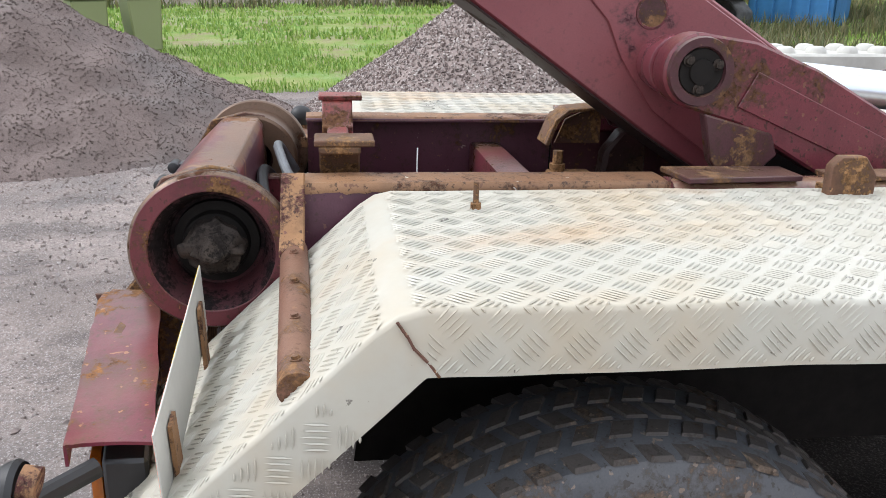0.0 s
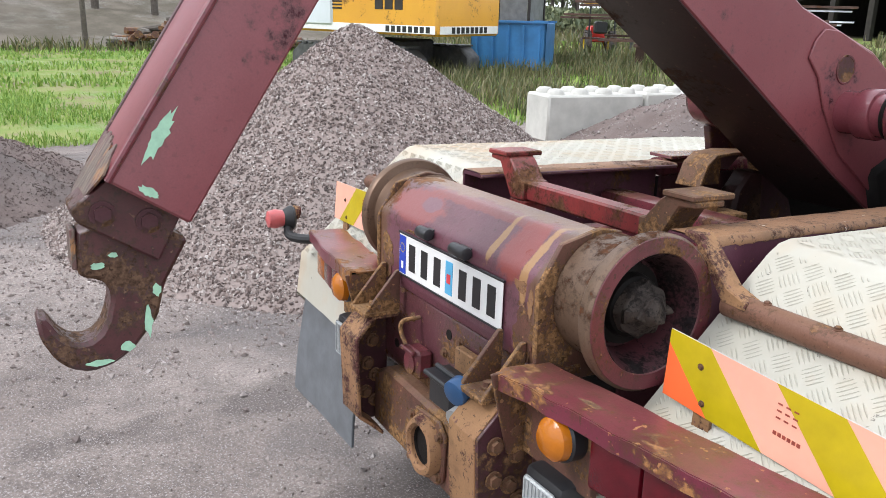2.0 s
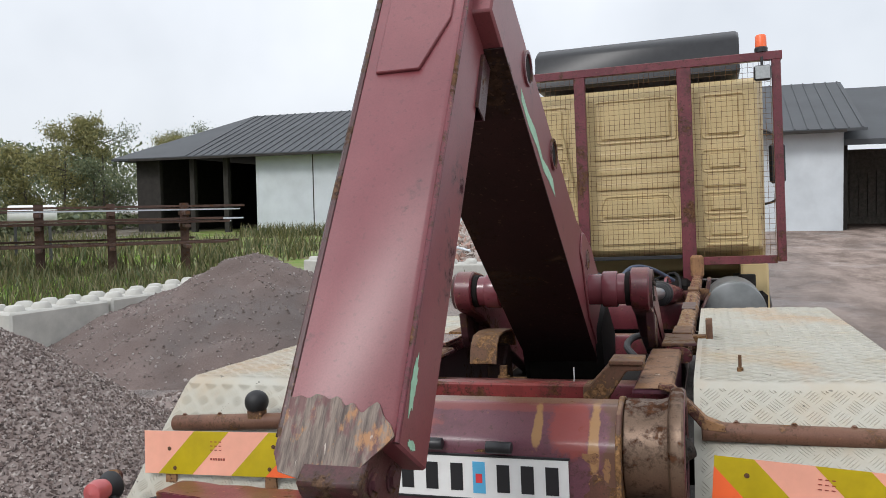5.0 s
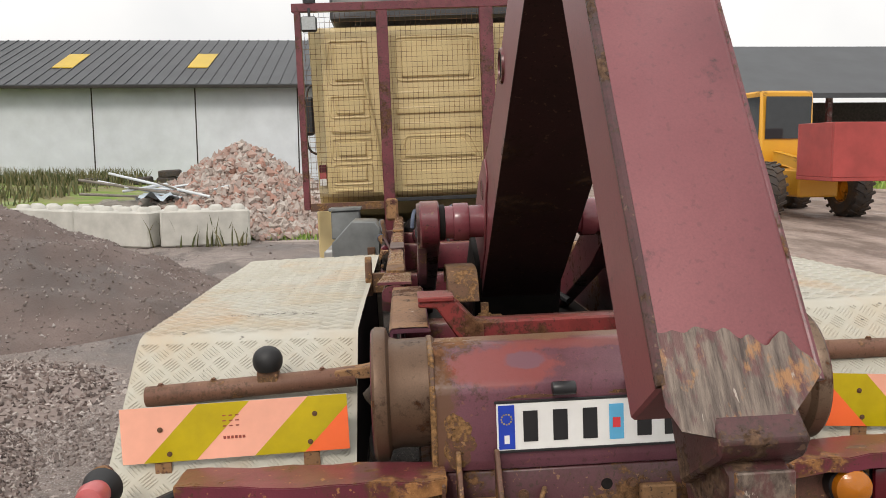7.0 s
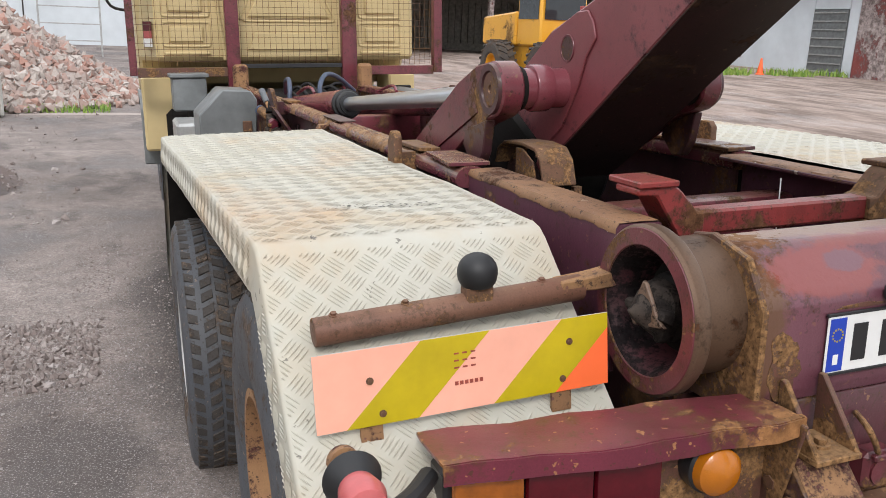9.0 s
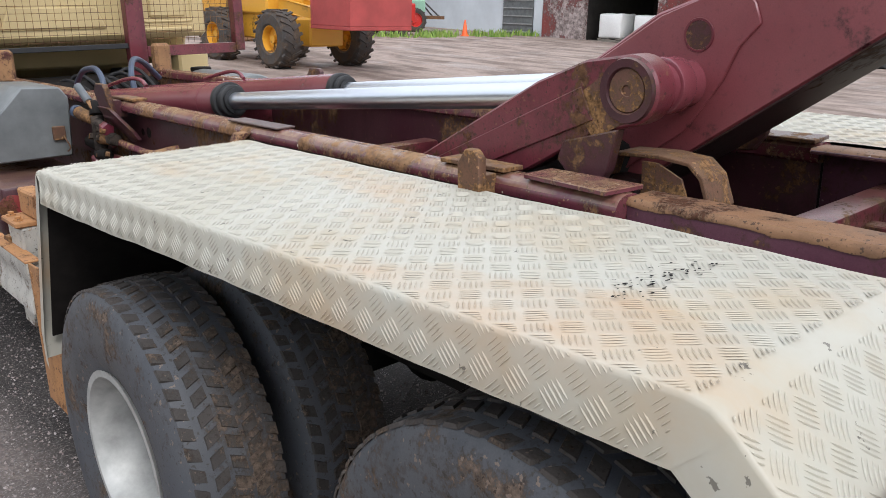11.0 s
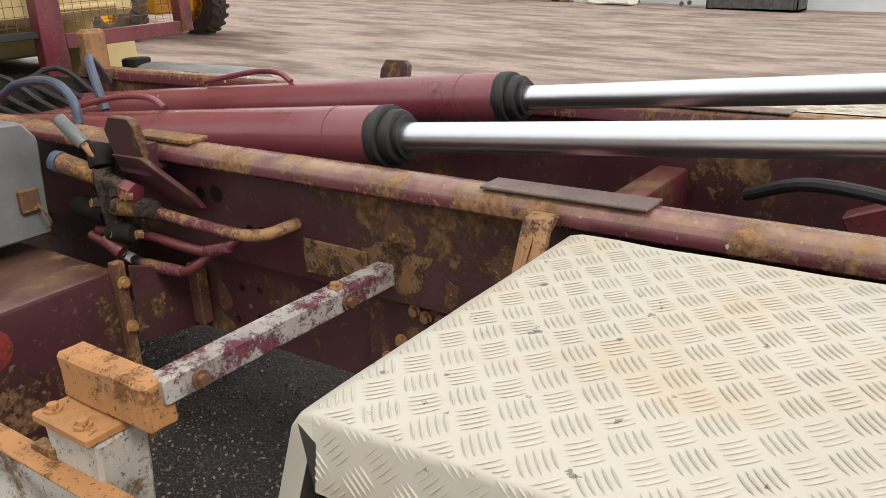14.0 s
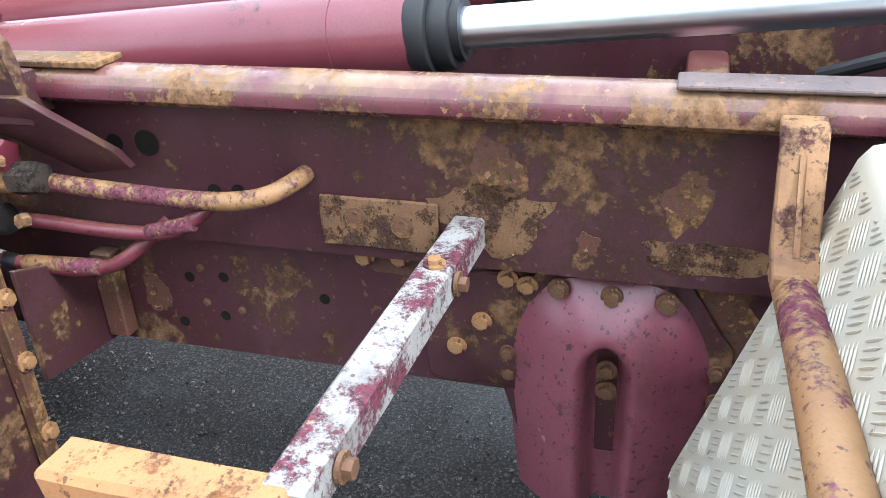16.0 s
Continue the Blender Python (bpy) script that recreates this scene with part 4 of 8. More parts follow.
def excavator():
    root = empty("crawler_excavator", pose(-18.0, 8.2, 0.0, 0, 0, 115))
    for x in (-1.1, 1.1):
        bm = B()
        prism(bm, [(-2.0, 0.3), (-1.75, 0.05), (1.75, 0.05), (2.0, 0.3), (2.0, 0.6), (1.7, 0.85), (-1.7, 0.85), (-2.0, 0.6)], "x", x - 0.28, x + 0.28, 0.03)
        t = part("track", bm, M_TRACK, root, "dusty steel crawler track")
        for k in range(18):
            box_part("track_shoe", (x - 0.3, x + 0.3, -1.75 + k * 0.2, -1.61 + k * 0.2, 0.85, 0.89), M_TRACK, t)
    box_part("undercarriage", (-0.9, 0.9, -0.9, 0.9, 0.4, 1.0), M_TRACK, root, "", 0.05)
    bm = B()
    prism(bm, [(-2.6, 1.15), (2.0, 1.15), (2.0, 2.55), (-2.2, 2.65), (-2.6, 2.45)], "x", -1.3, 1.3, 0.06)
    body = part("upper_body", bm, M_DIGGER, root, "yellow upper body with white band")
    for s in (-1.31, 1.302):
        box_part("white_band", (s, s + 0.008, -2.55, 1.95, 1.2, 1.38), M_WHITE, body)
        for k in range(8):
            box_part("lettering_bar", (s - 0.003, s + 0.011, -2.4 + k * 0.17, -2.28 + k * 0.17, 1.22, 1.36), M_INK, body)
        for k in range(3):
            box_part("lettering_bar", (s - 0.003, s + 0.011, -1.6 + k * 0.3, -1.36 + k * 0.3, 1.72, 2.08), M_SHADE, body)
        for k in range(7):
            box_part("vent", (s - 0.003, s + 0.012, 0.3, 1.4, 1.7 + k * 0.08, 1.74 + k * 0.08), M_SHADE, body)
    box_part("white_band", (-1.2, 1.2, -2.612, -2.6, 1.2, 1.38), M_WHITE, body)
    for k in range(8):
        box_part("lettering_bar", (-0.75 + k * 0.19, -0.62 + k * 0.19, -2.62, -2.606, 1.22, 1.36), M_INK, body)
    box_part("engine_hood", (-0.9, 0.9, -1.8, 0.6, 2.63, 2.80), M_GREY, body, "grey engine hood", 0.04)
    bm = B()
    prism(bm, [(0.6, 1.3), (2.2, 1.3), (2.3, 2.4), (1.9, 3.3), (0.6, 3.3)], "x", -1.35, -0.35, 0.05)
    cab = part("cab", bm, M_WALL, root, "white driver's cab")
    box_part("window", (-1.365, -1.352, 0.8, 2.0, 2.2, 3.1), M_GLASS, cab)
    box_part("window", (-1.2, -0.5, 0.585, 0.598, 2.2, 3.1), M_GLASS, cab)
    bm = B()
    for a, b, w in (((0.2, 1.6, 1.6), (0.2, 4.2, 5.4), 0.3), ((0.2, 4.2, 5.4), (0.2, 6.0, 3.6), 0.26)):
        a, b = Vector(a), Vector(b)
        m = Matrix.Translation(a) @ (b - a).to_track_quat("Y", "Z").to_matrix().to_4x4()
        box(bm, -0.22, 0.22, 0, (b - a).length, -w, w, 0.03, m)
    part("boom", bm, M_DIGGER, root, "yellow boom")
    bm = B()
    a, b = Vector((0.2, 5.9, 3.9)), Vector((0.2, 5.2, 0.9))
    box(bm, -0.18, 0.18, 0, (b - a).length, -0.2, 0.2, 0.03, Matrix.Translation(a) @ (b - a).to_track_quat("Y", "X").to_matrix().to_4x4())
    part("dipper_arm", bm, M_DIGGER, root, "yellow dipper arm")
    bm = B()
    prism(bm, [(4.9, 0.95), (5.6, 0.95), (5.9, 0.5), (5.5, 0.05), (4.9, 0.15), (4.7, 0.5)], "x", -0.4, 0.8, 0.04)
    part("bucket", bm, M_TRACK, root, "dark steel bucket")
    return tagged(root, "yellow crawler excavator parked behind the gravel heap", "excavator")


excavator()


def skip(name, label, x, y, a, l, w, h, mat):
    root = empty(name, pose(x, y, ground_z(x, y), 0, 0, a))
    bm = B()
    for dims in ((-l / 2, l / 2, -w / 2, -w / 2 + 0.06, 0, h), (-l / 2, l / 2, w / 2 - 0.06, w / 2, 0, h), (-l / 2, -l / 2 + 0.06, -w / 2, w / 2, 0, h), (l / 2 - 0.06, l / 2, -w / 2, w / 2, 0, h), (-l / 2, l / 2, -w / 2, w / 2, 0, 0.08)):
        box(bm, *dims, 0.01)
    part("tub", bm, mat, root)
    for k in range(5):
        x0 = -l / 2 + 0.15 + k * (l - 0.36) / 4
        box_part("side_rib", (x0, x0 + 0.06, -w / 2 - 0.05, -w / 2 - 0.002, 0.05, h - 0.06), mat, root)
        box_part("side_rib", (x0, x0 + 0.06, w / 2 + 0.002, w / 2 + 0.05, 0.05, h - 0.06), mat, root)
    box_part("rim", (-l / 2 - 0.04, l / 2 + 0.04, -w / 2 - 0.06, -w / 2 + 0.001, h, h + 0.06), mat, root)
    box_part("rim", (-l / 2 - 0.04, l / 2 + 0.04, w / 2 - 0.001, w / 2 + 0.06, h, h + 0.06), mat, root)
    return tagged(root, label, "skip")


skip("blue_skip", "blue painted steel skip standing in weeds", -18.3, 12.3, 45, 2.1, 1.5, 1.25, M_BLUEBOX)
skip("loader_bucket", "orange rusty loader bucket on muddy ground", 13.3, 27.0, 4, 2.5, 1.1, 0.95, M_OCHRE)
skip("rusty_skip", "dark steel skip by the workshop wall", 27.6, 10.3, 90, 3.0, 1.2, 0.95, M_TRACK)


M_RACKSTEEL = worn("dark_rack_steel", (0.075, 0.040, 0.030), (0.11, 0.055, 0.038), (0.14, 0.07, 0.04), 0.1, 0.7, 6, 0.0)


def beam_rack(x, y, a, seed):
    rr = random.Random(seed)
    root = empty("steel_rack", pose(x, y, ground_z(x, y) - 0.02, 0, 0, a))
    for px in (-1.85, -0.1, 1.8):
        bm = B()
        for dims in ((px, px + 0.22, -0.10, -0.085, 0, 1.95), (px, px + 0.22, 0.085, 0.10, 0, 1.95), (px + 0.1, px + 0.12, -0.085, 0.085, 0, 1.95)):
            box(bm, *dims, 0)
        post = part("post", bm, M_RACKSTEEL, root, "dark rusty steel post")
        for z in (0.72, 1.28, 1.62):
            box_part("arm", (px + 0.04, px + 0.18, -0.95, 0.95, z, z + 0.09), M_RACKSTEEL, post)
    for k in range(16):
        z = (0.842, 1.402, 1.402, 1.742)[k % 4] + (0.085 if k > 11 else 0)
        y0, l0, l1 = -0.85 + 0.13 * k % 1.6, -rr.uniform(2.4, 4.0), rr.uniform(2.2, 3.6)
        pale = k in (3, 9, 14)
        box_part("steel_beam", (l0, l1, y0, y0 + 0.09, z, z + (0.04 if pale else 0.06)), M_WALL if pale else M_RACKSTEEL, root)
    return tagged(root, "rusty cantilever rack stacked with long steel bars", "rack", "steel racks")


beam_rack(-14.8, 16.2, 41, 3)


def parked_cabin(x, y, a):
    """A dark machine cabin with a pale window, seen over the skip."""
    root = empty("machine_cabin", pose(x, y, ground_z(x, y), 0, 0, a))
    box_part("base", (-0.55, 0.55, -0.7, 0.7, 0, 1.2), M_TRACK, root, "", 0.04)
    for px in (-0.5, 0.43):
        for py in (-0.65, 0.58):
            box_part("post", (px, px + 0.07, py, py + 0.07, 1.2, 2.42), M_SHADE, root, "", 0.01)
    box_part("roof", (-0.6, 0.6, -0.75, 0.75, 2.42, 2.52), M_SHADE, root, "black flat roof", 0.03)
    for x0, x1, y0, y1 in ((-0.42, 0.42, -0.635, -0.625), (-0.485, -0.475, -0.57, 0.57), (0.455, 0.465, -0.57, 0.57)):
        box_part("window", (x0, x1, y0, y1, 1.22, 2.40), M_GREY, root, "dull grey pane", 0)
    return tagged(root, "dark machine cabin with dull panes beside the skip", "cabin")


parked_cabin(-19.0, 13.0, 35)


def water_tank(x, y, a):
    root = empty("water_tank", pose(x, y, ground_z(x, y), 0, 0, a))
    for px in (-0.55, 0.45):
        for py in (-0.35, 0.27):
            box_part("leg", (px, px + 0.08, py, py + 0.08, 0, 1.22), M_TRACK, root, "", 0)
    bm = B()
    cyl(bm, (-0.72, 0, 1.54), (0.72, 0, 1.54), 0.33, seg=24, bev=0.08)
    part("barrel", bm, M_WHITE, root, "white plastic barrel")
    return tagged(root, "white plastic tank on a steel stand", "tank")


water_tank(-20.3, 19.1, 45)


def small_tractor(x, y, a):
    root = empty("small_tractor", pose(x, y, ground_z(x, y), 0, 0, a))
    for wx in (-0.42, 0.42):
        machine_wheel(root, (wx, -0.5, 0.42), 0.42, 0.24, 0.22, M_YELLOW, 12)
        machine_wheel(root, (wx, 0.65, 0.28), 0.28, 0.18, 0.15, M_YELLOW, 10)
    bm = B()
    prism(bm, [(0.0, 0.45), (1.0, 0.42), (1.02, 0.82), (0.9, 0.95), (0.05, 1.0)], "x", -0.28, 0.28, 0.04)
    part("bonnet", bm, M_MACHINE_RED, root, "red bonnet")
    box_part("seat", (-0.22, 0.22, -0.7, -0.3, 0.75, 1.15), M_PLASTIC, root, "", 0.05)
    for px in (-0.45, 0.40):
        box_part("post", (px, px + 0.05, -0.85, -0.80, 0.6, 1.72), M_PLASTIC, root, "", 0)
    box_part("canopy", (-0.55, 0.55, -1.0, 0.15, 1.72, 1.80), M_DIGGER, root, "yellow canopy", 0.03)
    return tagged(root, "small red and yellow tractor parked in grass", "tractor")


small_tractor(-21.5, 17.9, 60)


def lone_tyre(x, y, z, tilt):
    root = empty("old_tyre", pose(x, y, ground_z(x, y) + z, 0, 90 - tilt, 20))
    bt, br = B(), B()
    wheel_mesh(bt, br, 0.5, 0.3, 0.28)
    br.free()
    part("tyre", bt, M_TYRE, root)
    return tagged(root, "worn black tyre lying by the white wall", "tyre", "old tyres")


for tx, ty, tz, tt in ((-13.5, 33.9, 0.15, 0), (-11.8, 34.5, 0.15, 5), (-10.7, 34.8, 0.15, 0), (-10.65, 34.82, 0.46, 3), (-9.4, 35.15, 0.15, 0), (-9.35, 35.1, 0.46, 4)):
    lone_tyre(tx, ty, tz, tt)


def pipe_heap():
    root = empty("pipe_heap", pose(-5.6, 16.0, ground_z(-5.6, 16.0)))
    rr = random.Random(14)
    for k in range(9):
        bm = B()
        c = Vector((rr.uniform(-0.9, 0.9), rr.uniform(-0.3, 0.3), rr.uniform(0.75, 1.05)))
        d = Vector((rr.uniform(0.5, 1.0), rr.uniform(-0.4, 0.4), rr.uniform(-0.28, 0.28))) * rr.uniform(0.7, 1.4)
        cyl(bm, c - d, c + d, rr.uniform(0.02, 0.035), seg=8)
        part("pipe", bm, M_WALL if k % 3 else M_TIMBER, root)
    for k in range(5):
        bm = B()
        c = Vector((rr.uniform(-1.4, 0.6), rr.uniform(-0.5, 0.5), rr.uniform(0.2, 0.6)))
        box(bm, -0.5, 0.5, -0.09, 0.09, -0.03, 0.03, 0, Matrix.Translation(c) @ Euler((rr.uniform(-0.4, 0.4), rr.uniform(-0.4, 0.4), rr.uniform(0, 3))).to_matrix().to_4x4())
        part("plank", bm, M_TIMBER, root)
    bm = B()
    bmesh.ops.create_grid(bm, x_segments=14, y_segments=10, size=0.5)
    for v in bm.verts:
        v.co.z = 0.78 + 0.16 * noise.noise(v.co * 4)
        v.co.x *= 0.9
    part("crumpled_sheet", bm, M_BLUETARP, root, "crumpled pale blue plastic sheet")
    bm = B()
    box(bm, -1.3, 0.7, -0.45, 0.45, 0.0, 0.62, 0.05)
    bmesh.ops.subdivide_edges(bm, edges=list(bm.edges), cuts=4, use_grid_fill=True)
    dent(bm, 0.14, 2.5)
    part("rubbish", bm, M_TIMBER, root)
    return tagged(root, "heap of white pipes, planks and crumpled plastic sheet", "scrap")


M_BLUETARP = plain("pale_blue_plastic", (0.42, 0.50, 0.56), 0.4, 0, 0.2, 6)
pipe_heap()


def ladder_frame():
    root = empty("steel_ladder", pose(-4.2, 30.0, ground_z(-4, 30)))
    for x in (0, 1.9):
        box_part("upright", (x, x + 0.06, 0, 0.06, 0, 3.6), M_STEEL, root)
    for k in range(6):
        box_part("rung", (0.061, 1.899, 0.01, 0.05, 0.5 + k * 0.55, 0.54 + k * 0.55), M_STEEL, root)
    return tagged(root, "thin grey steel scaffold frame by the wall", "scaffold")


ladder_frame()


def bulk_bag(x, y):
    root = empty("bulk_bag", pose(x, y, ground_z(x, y)))
    bm = B()
    box(bm, -0.6, 0.6, -0.62, 0.62, 0.16, 1.25, 0.12, None, 3)
    bmesh.ops.subdivide_edges(bm, edges=list(bm.edges), cuts=2, use_grid_fill=True)
    dent(bm, 0.06, 2.2)
    part("sack", bm, M_WHITE, root, "white wrapped sack")
    for k in range(3):
        box_part("pallet_board", (-0.62, 0.62, -0.62 + k * 0.52, -0.42 + k * 0.52, 0.10, 0.15), M_TIMBER, root)
        box_part("pallet_foot", (-0.6 + k * 0.53, -0.46 + k * 0.53, -0.6, 0.6, 0.0, 0.098), M_TIMBER, root)
    return tagged(root, "white filled bulk bag on a wooden pallet", "sack", "bulk bags")


for q in ((29.75, 23.9), (29.75, 21.98)):
    bulk_bag(*q)


def drum_wheel(x, y):
    root = empty("cable_drum", pose(x, y, ground_z(x, y) + 0.62, 0, 0, 60))
    for s in (-0.3, 0.3):
        bm = B()
        lathe(bm, [(s - 0.03, 0.12), (s - 0.03, 0.62), (s + 0.03, 0.62), (s + 0.03, 0.12)], (0, 0, 0), "x", 28)
        part("flange", bm, M_RUSTY, root)
    bm = B()
    cyl(bm, (-0.28, 0, 0), (0.28, 0, 0), 0.3)
    part("core", bm, M_RUSTY, root)
    return tagged(root, "rusty steel cable drum by the workshop", "drum")


drum_wheel(27.2, 17.5)


def pallet_stack(x, y):
    root = empty("pallet_stack", pose(x, y, ground_z(x, y)))
    for k in range(8):
        box_part("pallet", (-0.4, 0.4, -0.45 + 0.02 * (k % 2), 0.45, k * 0.15, k * 0.15 + 0.10), M_PLASTIC, root)
        for u in (-0.38, 0.0, 0.30):
            box_part("pallet_foot", (-0.39, 0.39, u, u + 0.1, k * 0.15 + 0.10, k * 0.15 + 0.15), M_PLASTIC, root, "", 0)
    return tagged(root, "stack of black plastic pallets by the white wall", "pallets")


def cast_block(x, y):
    bm = B()
    box(bm, -0.4, 0.4, -0.4, 0.4, 0, 1.25, 0.03)
    dent(bm, 0.015, 3)
    root = part("stone_block", bm, M_CONCRETE, None, "pale concrete block by the rusty drum")
    root.location = (x, y, ground_z(x, y) - 0.01)
    tagged(root, category="block")


def sheet_heap(x, y):
    bm = B()
    box(bm, -0.35, 0.35, -0.9, 0.8, 0, 0.24, 0.05)
    bmesh.ops.subdivide_edges(bm, edges=list(bm.edges), cuts=5, use_grid_fill=True)
    dent(bm, 0.06, 3.5)
    root = part("plastic_sheeting", bm, M_WHITE, None, "crumpled white plastic sheeting on the ground")
    root.location = (x, y, ground_z(x, y) + 0.03)
    tagged(root, category="sheeting")


def trolley(x, y):
    root = empty("scaffold_trolley", pose(x, y, ground_z(x, y)))
    for dx in (-0.4, 0.4):
        for dy in (-1.0, 1.0):
            bm = B()
            cyl(bm, (dx, dy, 0.16), (dx, dy, 2.6), 0.025, seg=8)
            up = part("upright", bm, M_STEEL, root)
            bm = B()
            lathe(bm, [(-0.025, 0.0001), (-0.025, 0.08), (0.025, 0.08), (0.025, 0.0001)], (dx, dy, 0.08), "x", 14)
            part("castor", bm, M_TRACK, up)
        for z in (0.45, 0.75, 1.5, 2.5):
            bm = B()
            cyl(bm, (dx, -1.0, z), (dx, 1.0, z), 0.02, seg=8)
            part("rail", bm, M_STEEL, root)
    return tagged(root, "grey tubular scaffold trolley on castors", "scaffold")


cast_block(27.5, 16.5)
pallet_stack(27.5, 15.65)
sheet_heap(27.0, 15.3)
trolley(28.2, 13.95)


def old_tractor():
    root = empty("farm_implement", pose(24.5, 32.5, ground_z(24.5, 32.5), 0, 0, 70))
    for x in (-0.8, 0.8):
        machine_wheel(root, (x, 0, 0.55), 0.55, 0.25, 0.32, M_MACHINE_RED, 14)
    box_part("frame", (-0.6, 0.6, -1.6, 1.8, 0.6, 0.75), M_RUSTY, root)
    bm = B()
    for a, b in (((-0.5, -1.4, 0.7), (0, 0.2, 2.2)), ((0.5, -1.4, 0.7), (0, 0.2, 2.2)), ((0, 0.2, 2.2), (0.3, 1.7, 1.2)), ((-0.4, 1.5, 0.7), (0, 0.2, 2.2))):
        cyl(bm, a, b, 0.04, seg=8)
    part("linkage", bm, M_TRACK, root)
    box_part("hopper", (-0.6, 0.6, -0.6, 0.8, 0.9, 1.5), M_GREEN, root, "pale green hopper", 0.05)
    return tagged(root, "old green farm implement with spoked wheels", "implement")


old_tractor()


def traffic_cone(x, y):
    root = empty("traffic_cone", pose(x, y, ground_z(x, y)))
    bm = B()
    lathe(bm, [(0, 0.001), (0, 0.2), (0.04, 0.2), (0.05, 0.14), (0.7, 0.04), (0.72, 0.001)], (0, 0, 0), "z", 16)
    part("cone", bm, M_ORANGE, root)
    return tagged(root, "small orange traffic cone near the workshop", "cone")


traffic_cone(24.5, 28.5)


# ---- trees ----
def tree(x, y, h, r, leaf, seed, lean=0.0, bare=0.3, count=2600):
    rr = random.Random(seed)
    root = empty("tree", pose(x, y, ground_z(x, y) - 0.05))
    bm = B()
    pipe(bm, [(0, 0, 0), (lean * 0.3, 0, h * 0.3), (lean * 0.7, 0.1, h * 0.6), (lean, 0, h * 0.93)], 0.10 + h * 0.004, 7, 3)
    for v in bm.verts:
        k = max(0.15, 1 - v.co.z / h)
        axis = Vector((lean * v.co.z / h, 0, v.co.z))
        v.co = axis + (v.co - axis) * k
    tips = []
    for k in range(int(10 + h)):
        z = h * rr.uniform(bare, 0.93)
        a, out = rr.uniform(0, 6.3), r * (1.05 - abs(z / h - 0.5) * 0.9) * rr.uniform(0.6, 1.1)
        p0 = Vector((lean * z / h, 0, z))
        p1 = p0 + Vector((math.cos(a) * out, math.sin(a) * out, out * rr.uniform(0.1, 0.6)))
        cyl(bm, p0, p1, 0.05, 0.012, 5)
        tips += [p0.lerp(p1, t) for t in (0.45, 0.7, 0.9, 1.05)]
    part("trunk", bm, M_BARK, root, "grey-brown trunk and limbs")
    verts, faces = [], []
    for _ in range(count):
        t = rr.choice(tips)
        p = t + Vector((rr.gauss(0, 0.42), rr.gauss(0, 0.42), rr.gauss(0, 0.35))) * (r / 2.2)
        s = rr.uniform(0.04, 0.095)
        q = Euler((rr.uniform(0, 6.3), rr.uniform(0, 6.3), rr.uniform(0, 6.3))).to_matrix()
        k = len(verts)
        verts += [tuple(p + q @ Vector(o) * s) for o in ((-1, 0, 0), (0, -0.6, 0.15), (1, 0, 0), (0, 0.6, 0.15))]
        faces.append((k, k + 1, k + 2, k + 3))
    tagged(soup("crown", verts, faces, leaf, root), "thin green and yellowing leaves", kind="stuff")
    return tagged(root, "slender deciduous tree with thinning autumn leaves", "tree", "trees at the yard edge")


tr = random.Random(21)
for k in range(26):
    a = tr.uniform(0, 1)
    tx, ty = -33 - 14 * tr.random() - 6 * (1 - a), 4 + a * 54
    if tx > -36 and ty > 34:
        ty, tx = ty + 12, tx - 4
    tree(tx, ty, tr.uniform(5.6, 8.3), tr.uniform(1.5, 2.3), tr.choice((M_LEAF, M_LEAF, M_LEAF_DARK)), 100 + k, tr.uniform(-0.6, 0.6), tr.uniform(0.10, 0.25), 9500)
for k in range(16):
    tree(-31 - 14 * tr.random(), -22 + k * 2.1, tr.uniform(10, 14), tr.uniform(1.5, 2.2), M_LEAF_DARK, 300 + k, tr.uniform(-0.4, 0.4), 0.6, 2600)


def far_wood(name, x0, x1, y0, y1, count, hmin, hmax):
    """The wood behind: close crowns, one mass."""
    rr, v, f = random.Random(77), [], []
    for _ in range(count):
        x, y = rr.uniform(x0, x1), rr.uniform(y0, y1)
        h = (hmin + (hmax - hmin) * (0.5 + 0.5 * noise.noise(Vector((x * 0.15, y * 0.15, 9))))) * rr.uniform(0.05, 1) ** 0.6
        s, k = rr.uniform(0.10, 0.26), len(v)
        q = Euler((rr.uniform(0, 6.3), rr.uniform(0, 6.3), rr.uniform(0, 6.3))).to_matrix()
        p = Vector((x, y, ground_z(x, y) + h))
        v += [tuple(p + q @ Vector(o) * s) for o in ((-1, 0, 0), (0, -0.6, 0.15), (1, 0, 0), (0, 0.6, 0.15))]
        f.append((k, k + 1, k + 2, k + 3))
    tagged(soup(name, v, f, M_LEAF_DARK), "dark mixed wood in the distance", "wood", kind="stuff")


far_wood("far_wood", -75, -50, -45, 75, 70000, 5, 9.0)
far_wood("undergrowth", -48, -34, 13, 45, 22000, 0.4, 1.6)


def log_pile(x, y, a, count, spread):
    root = empty("log_pile", pose(x, y, ground_z(x, y), 0, 0, a))
    rr = random.Random(9)
    for k in range(count):
        bm = B()
        u = rr.uniform(-1, 1)
        c = Vector((u * spread, rr.uniform(-0.5, 0.5), 0.1 + rr.random() * 0.85 * (1 - abs(u) ** 3)))
        ang = rr.gauss(1.57, 0.5) if rr.random() < 0.75 else rr.uniform(0, 3.1)
        d = Vector((math.cos(ang), math.sin(ang), rr.uniform(-0.12, 0.12))) * rr.uniform(0.5, 1.2)
        cyl(bm, c - d, c + d, rr.uniform(0.06, 0.13), rr.uniform(0.05, 0.1), 8)
        part("log", bm, rr.choice((M_BARK, M_SHADE, M_BROWN, M_BROWN, M_TIMBER)), root)
    return tagged(root, "untidy stack of dark logs at the wood's edge", "logs", "log piles")


log_pile(-27.6, 6.2, 78, 90, 3.0)


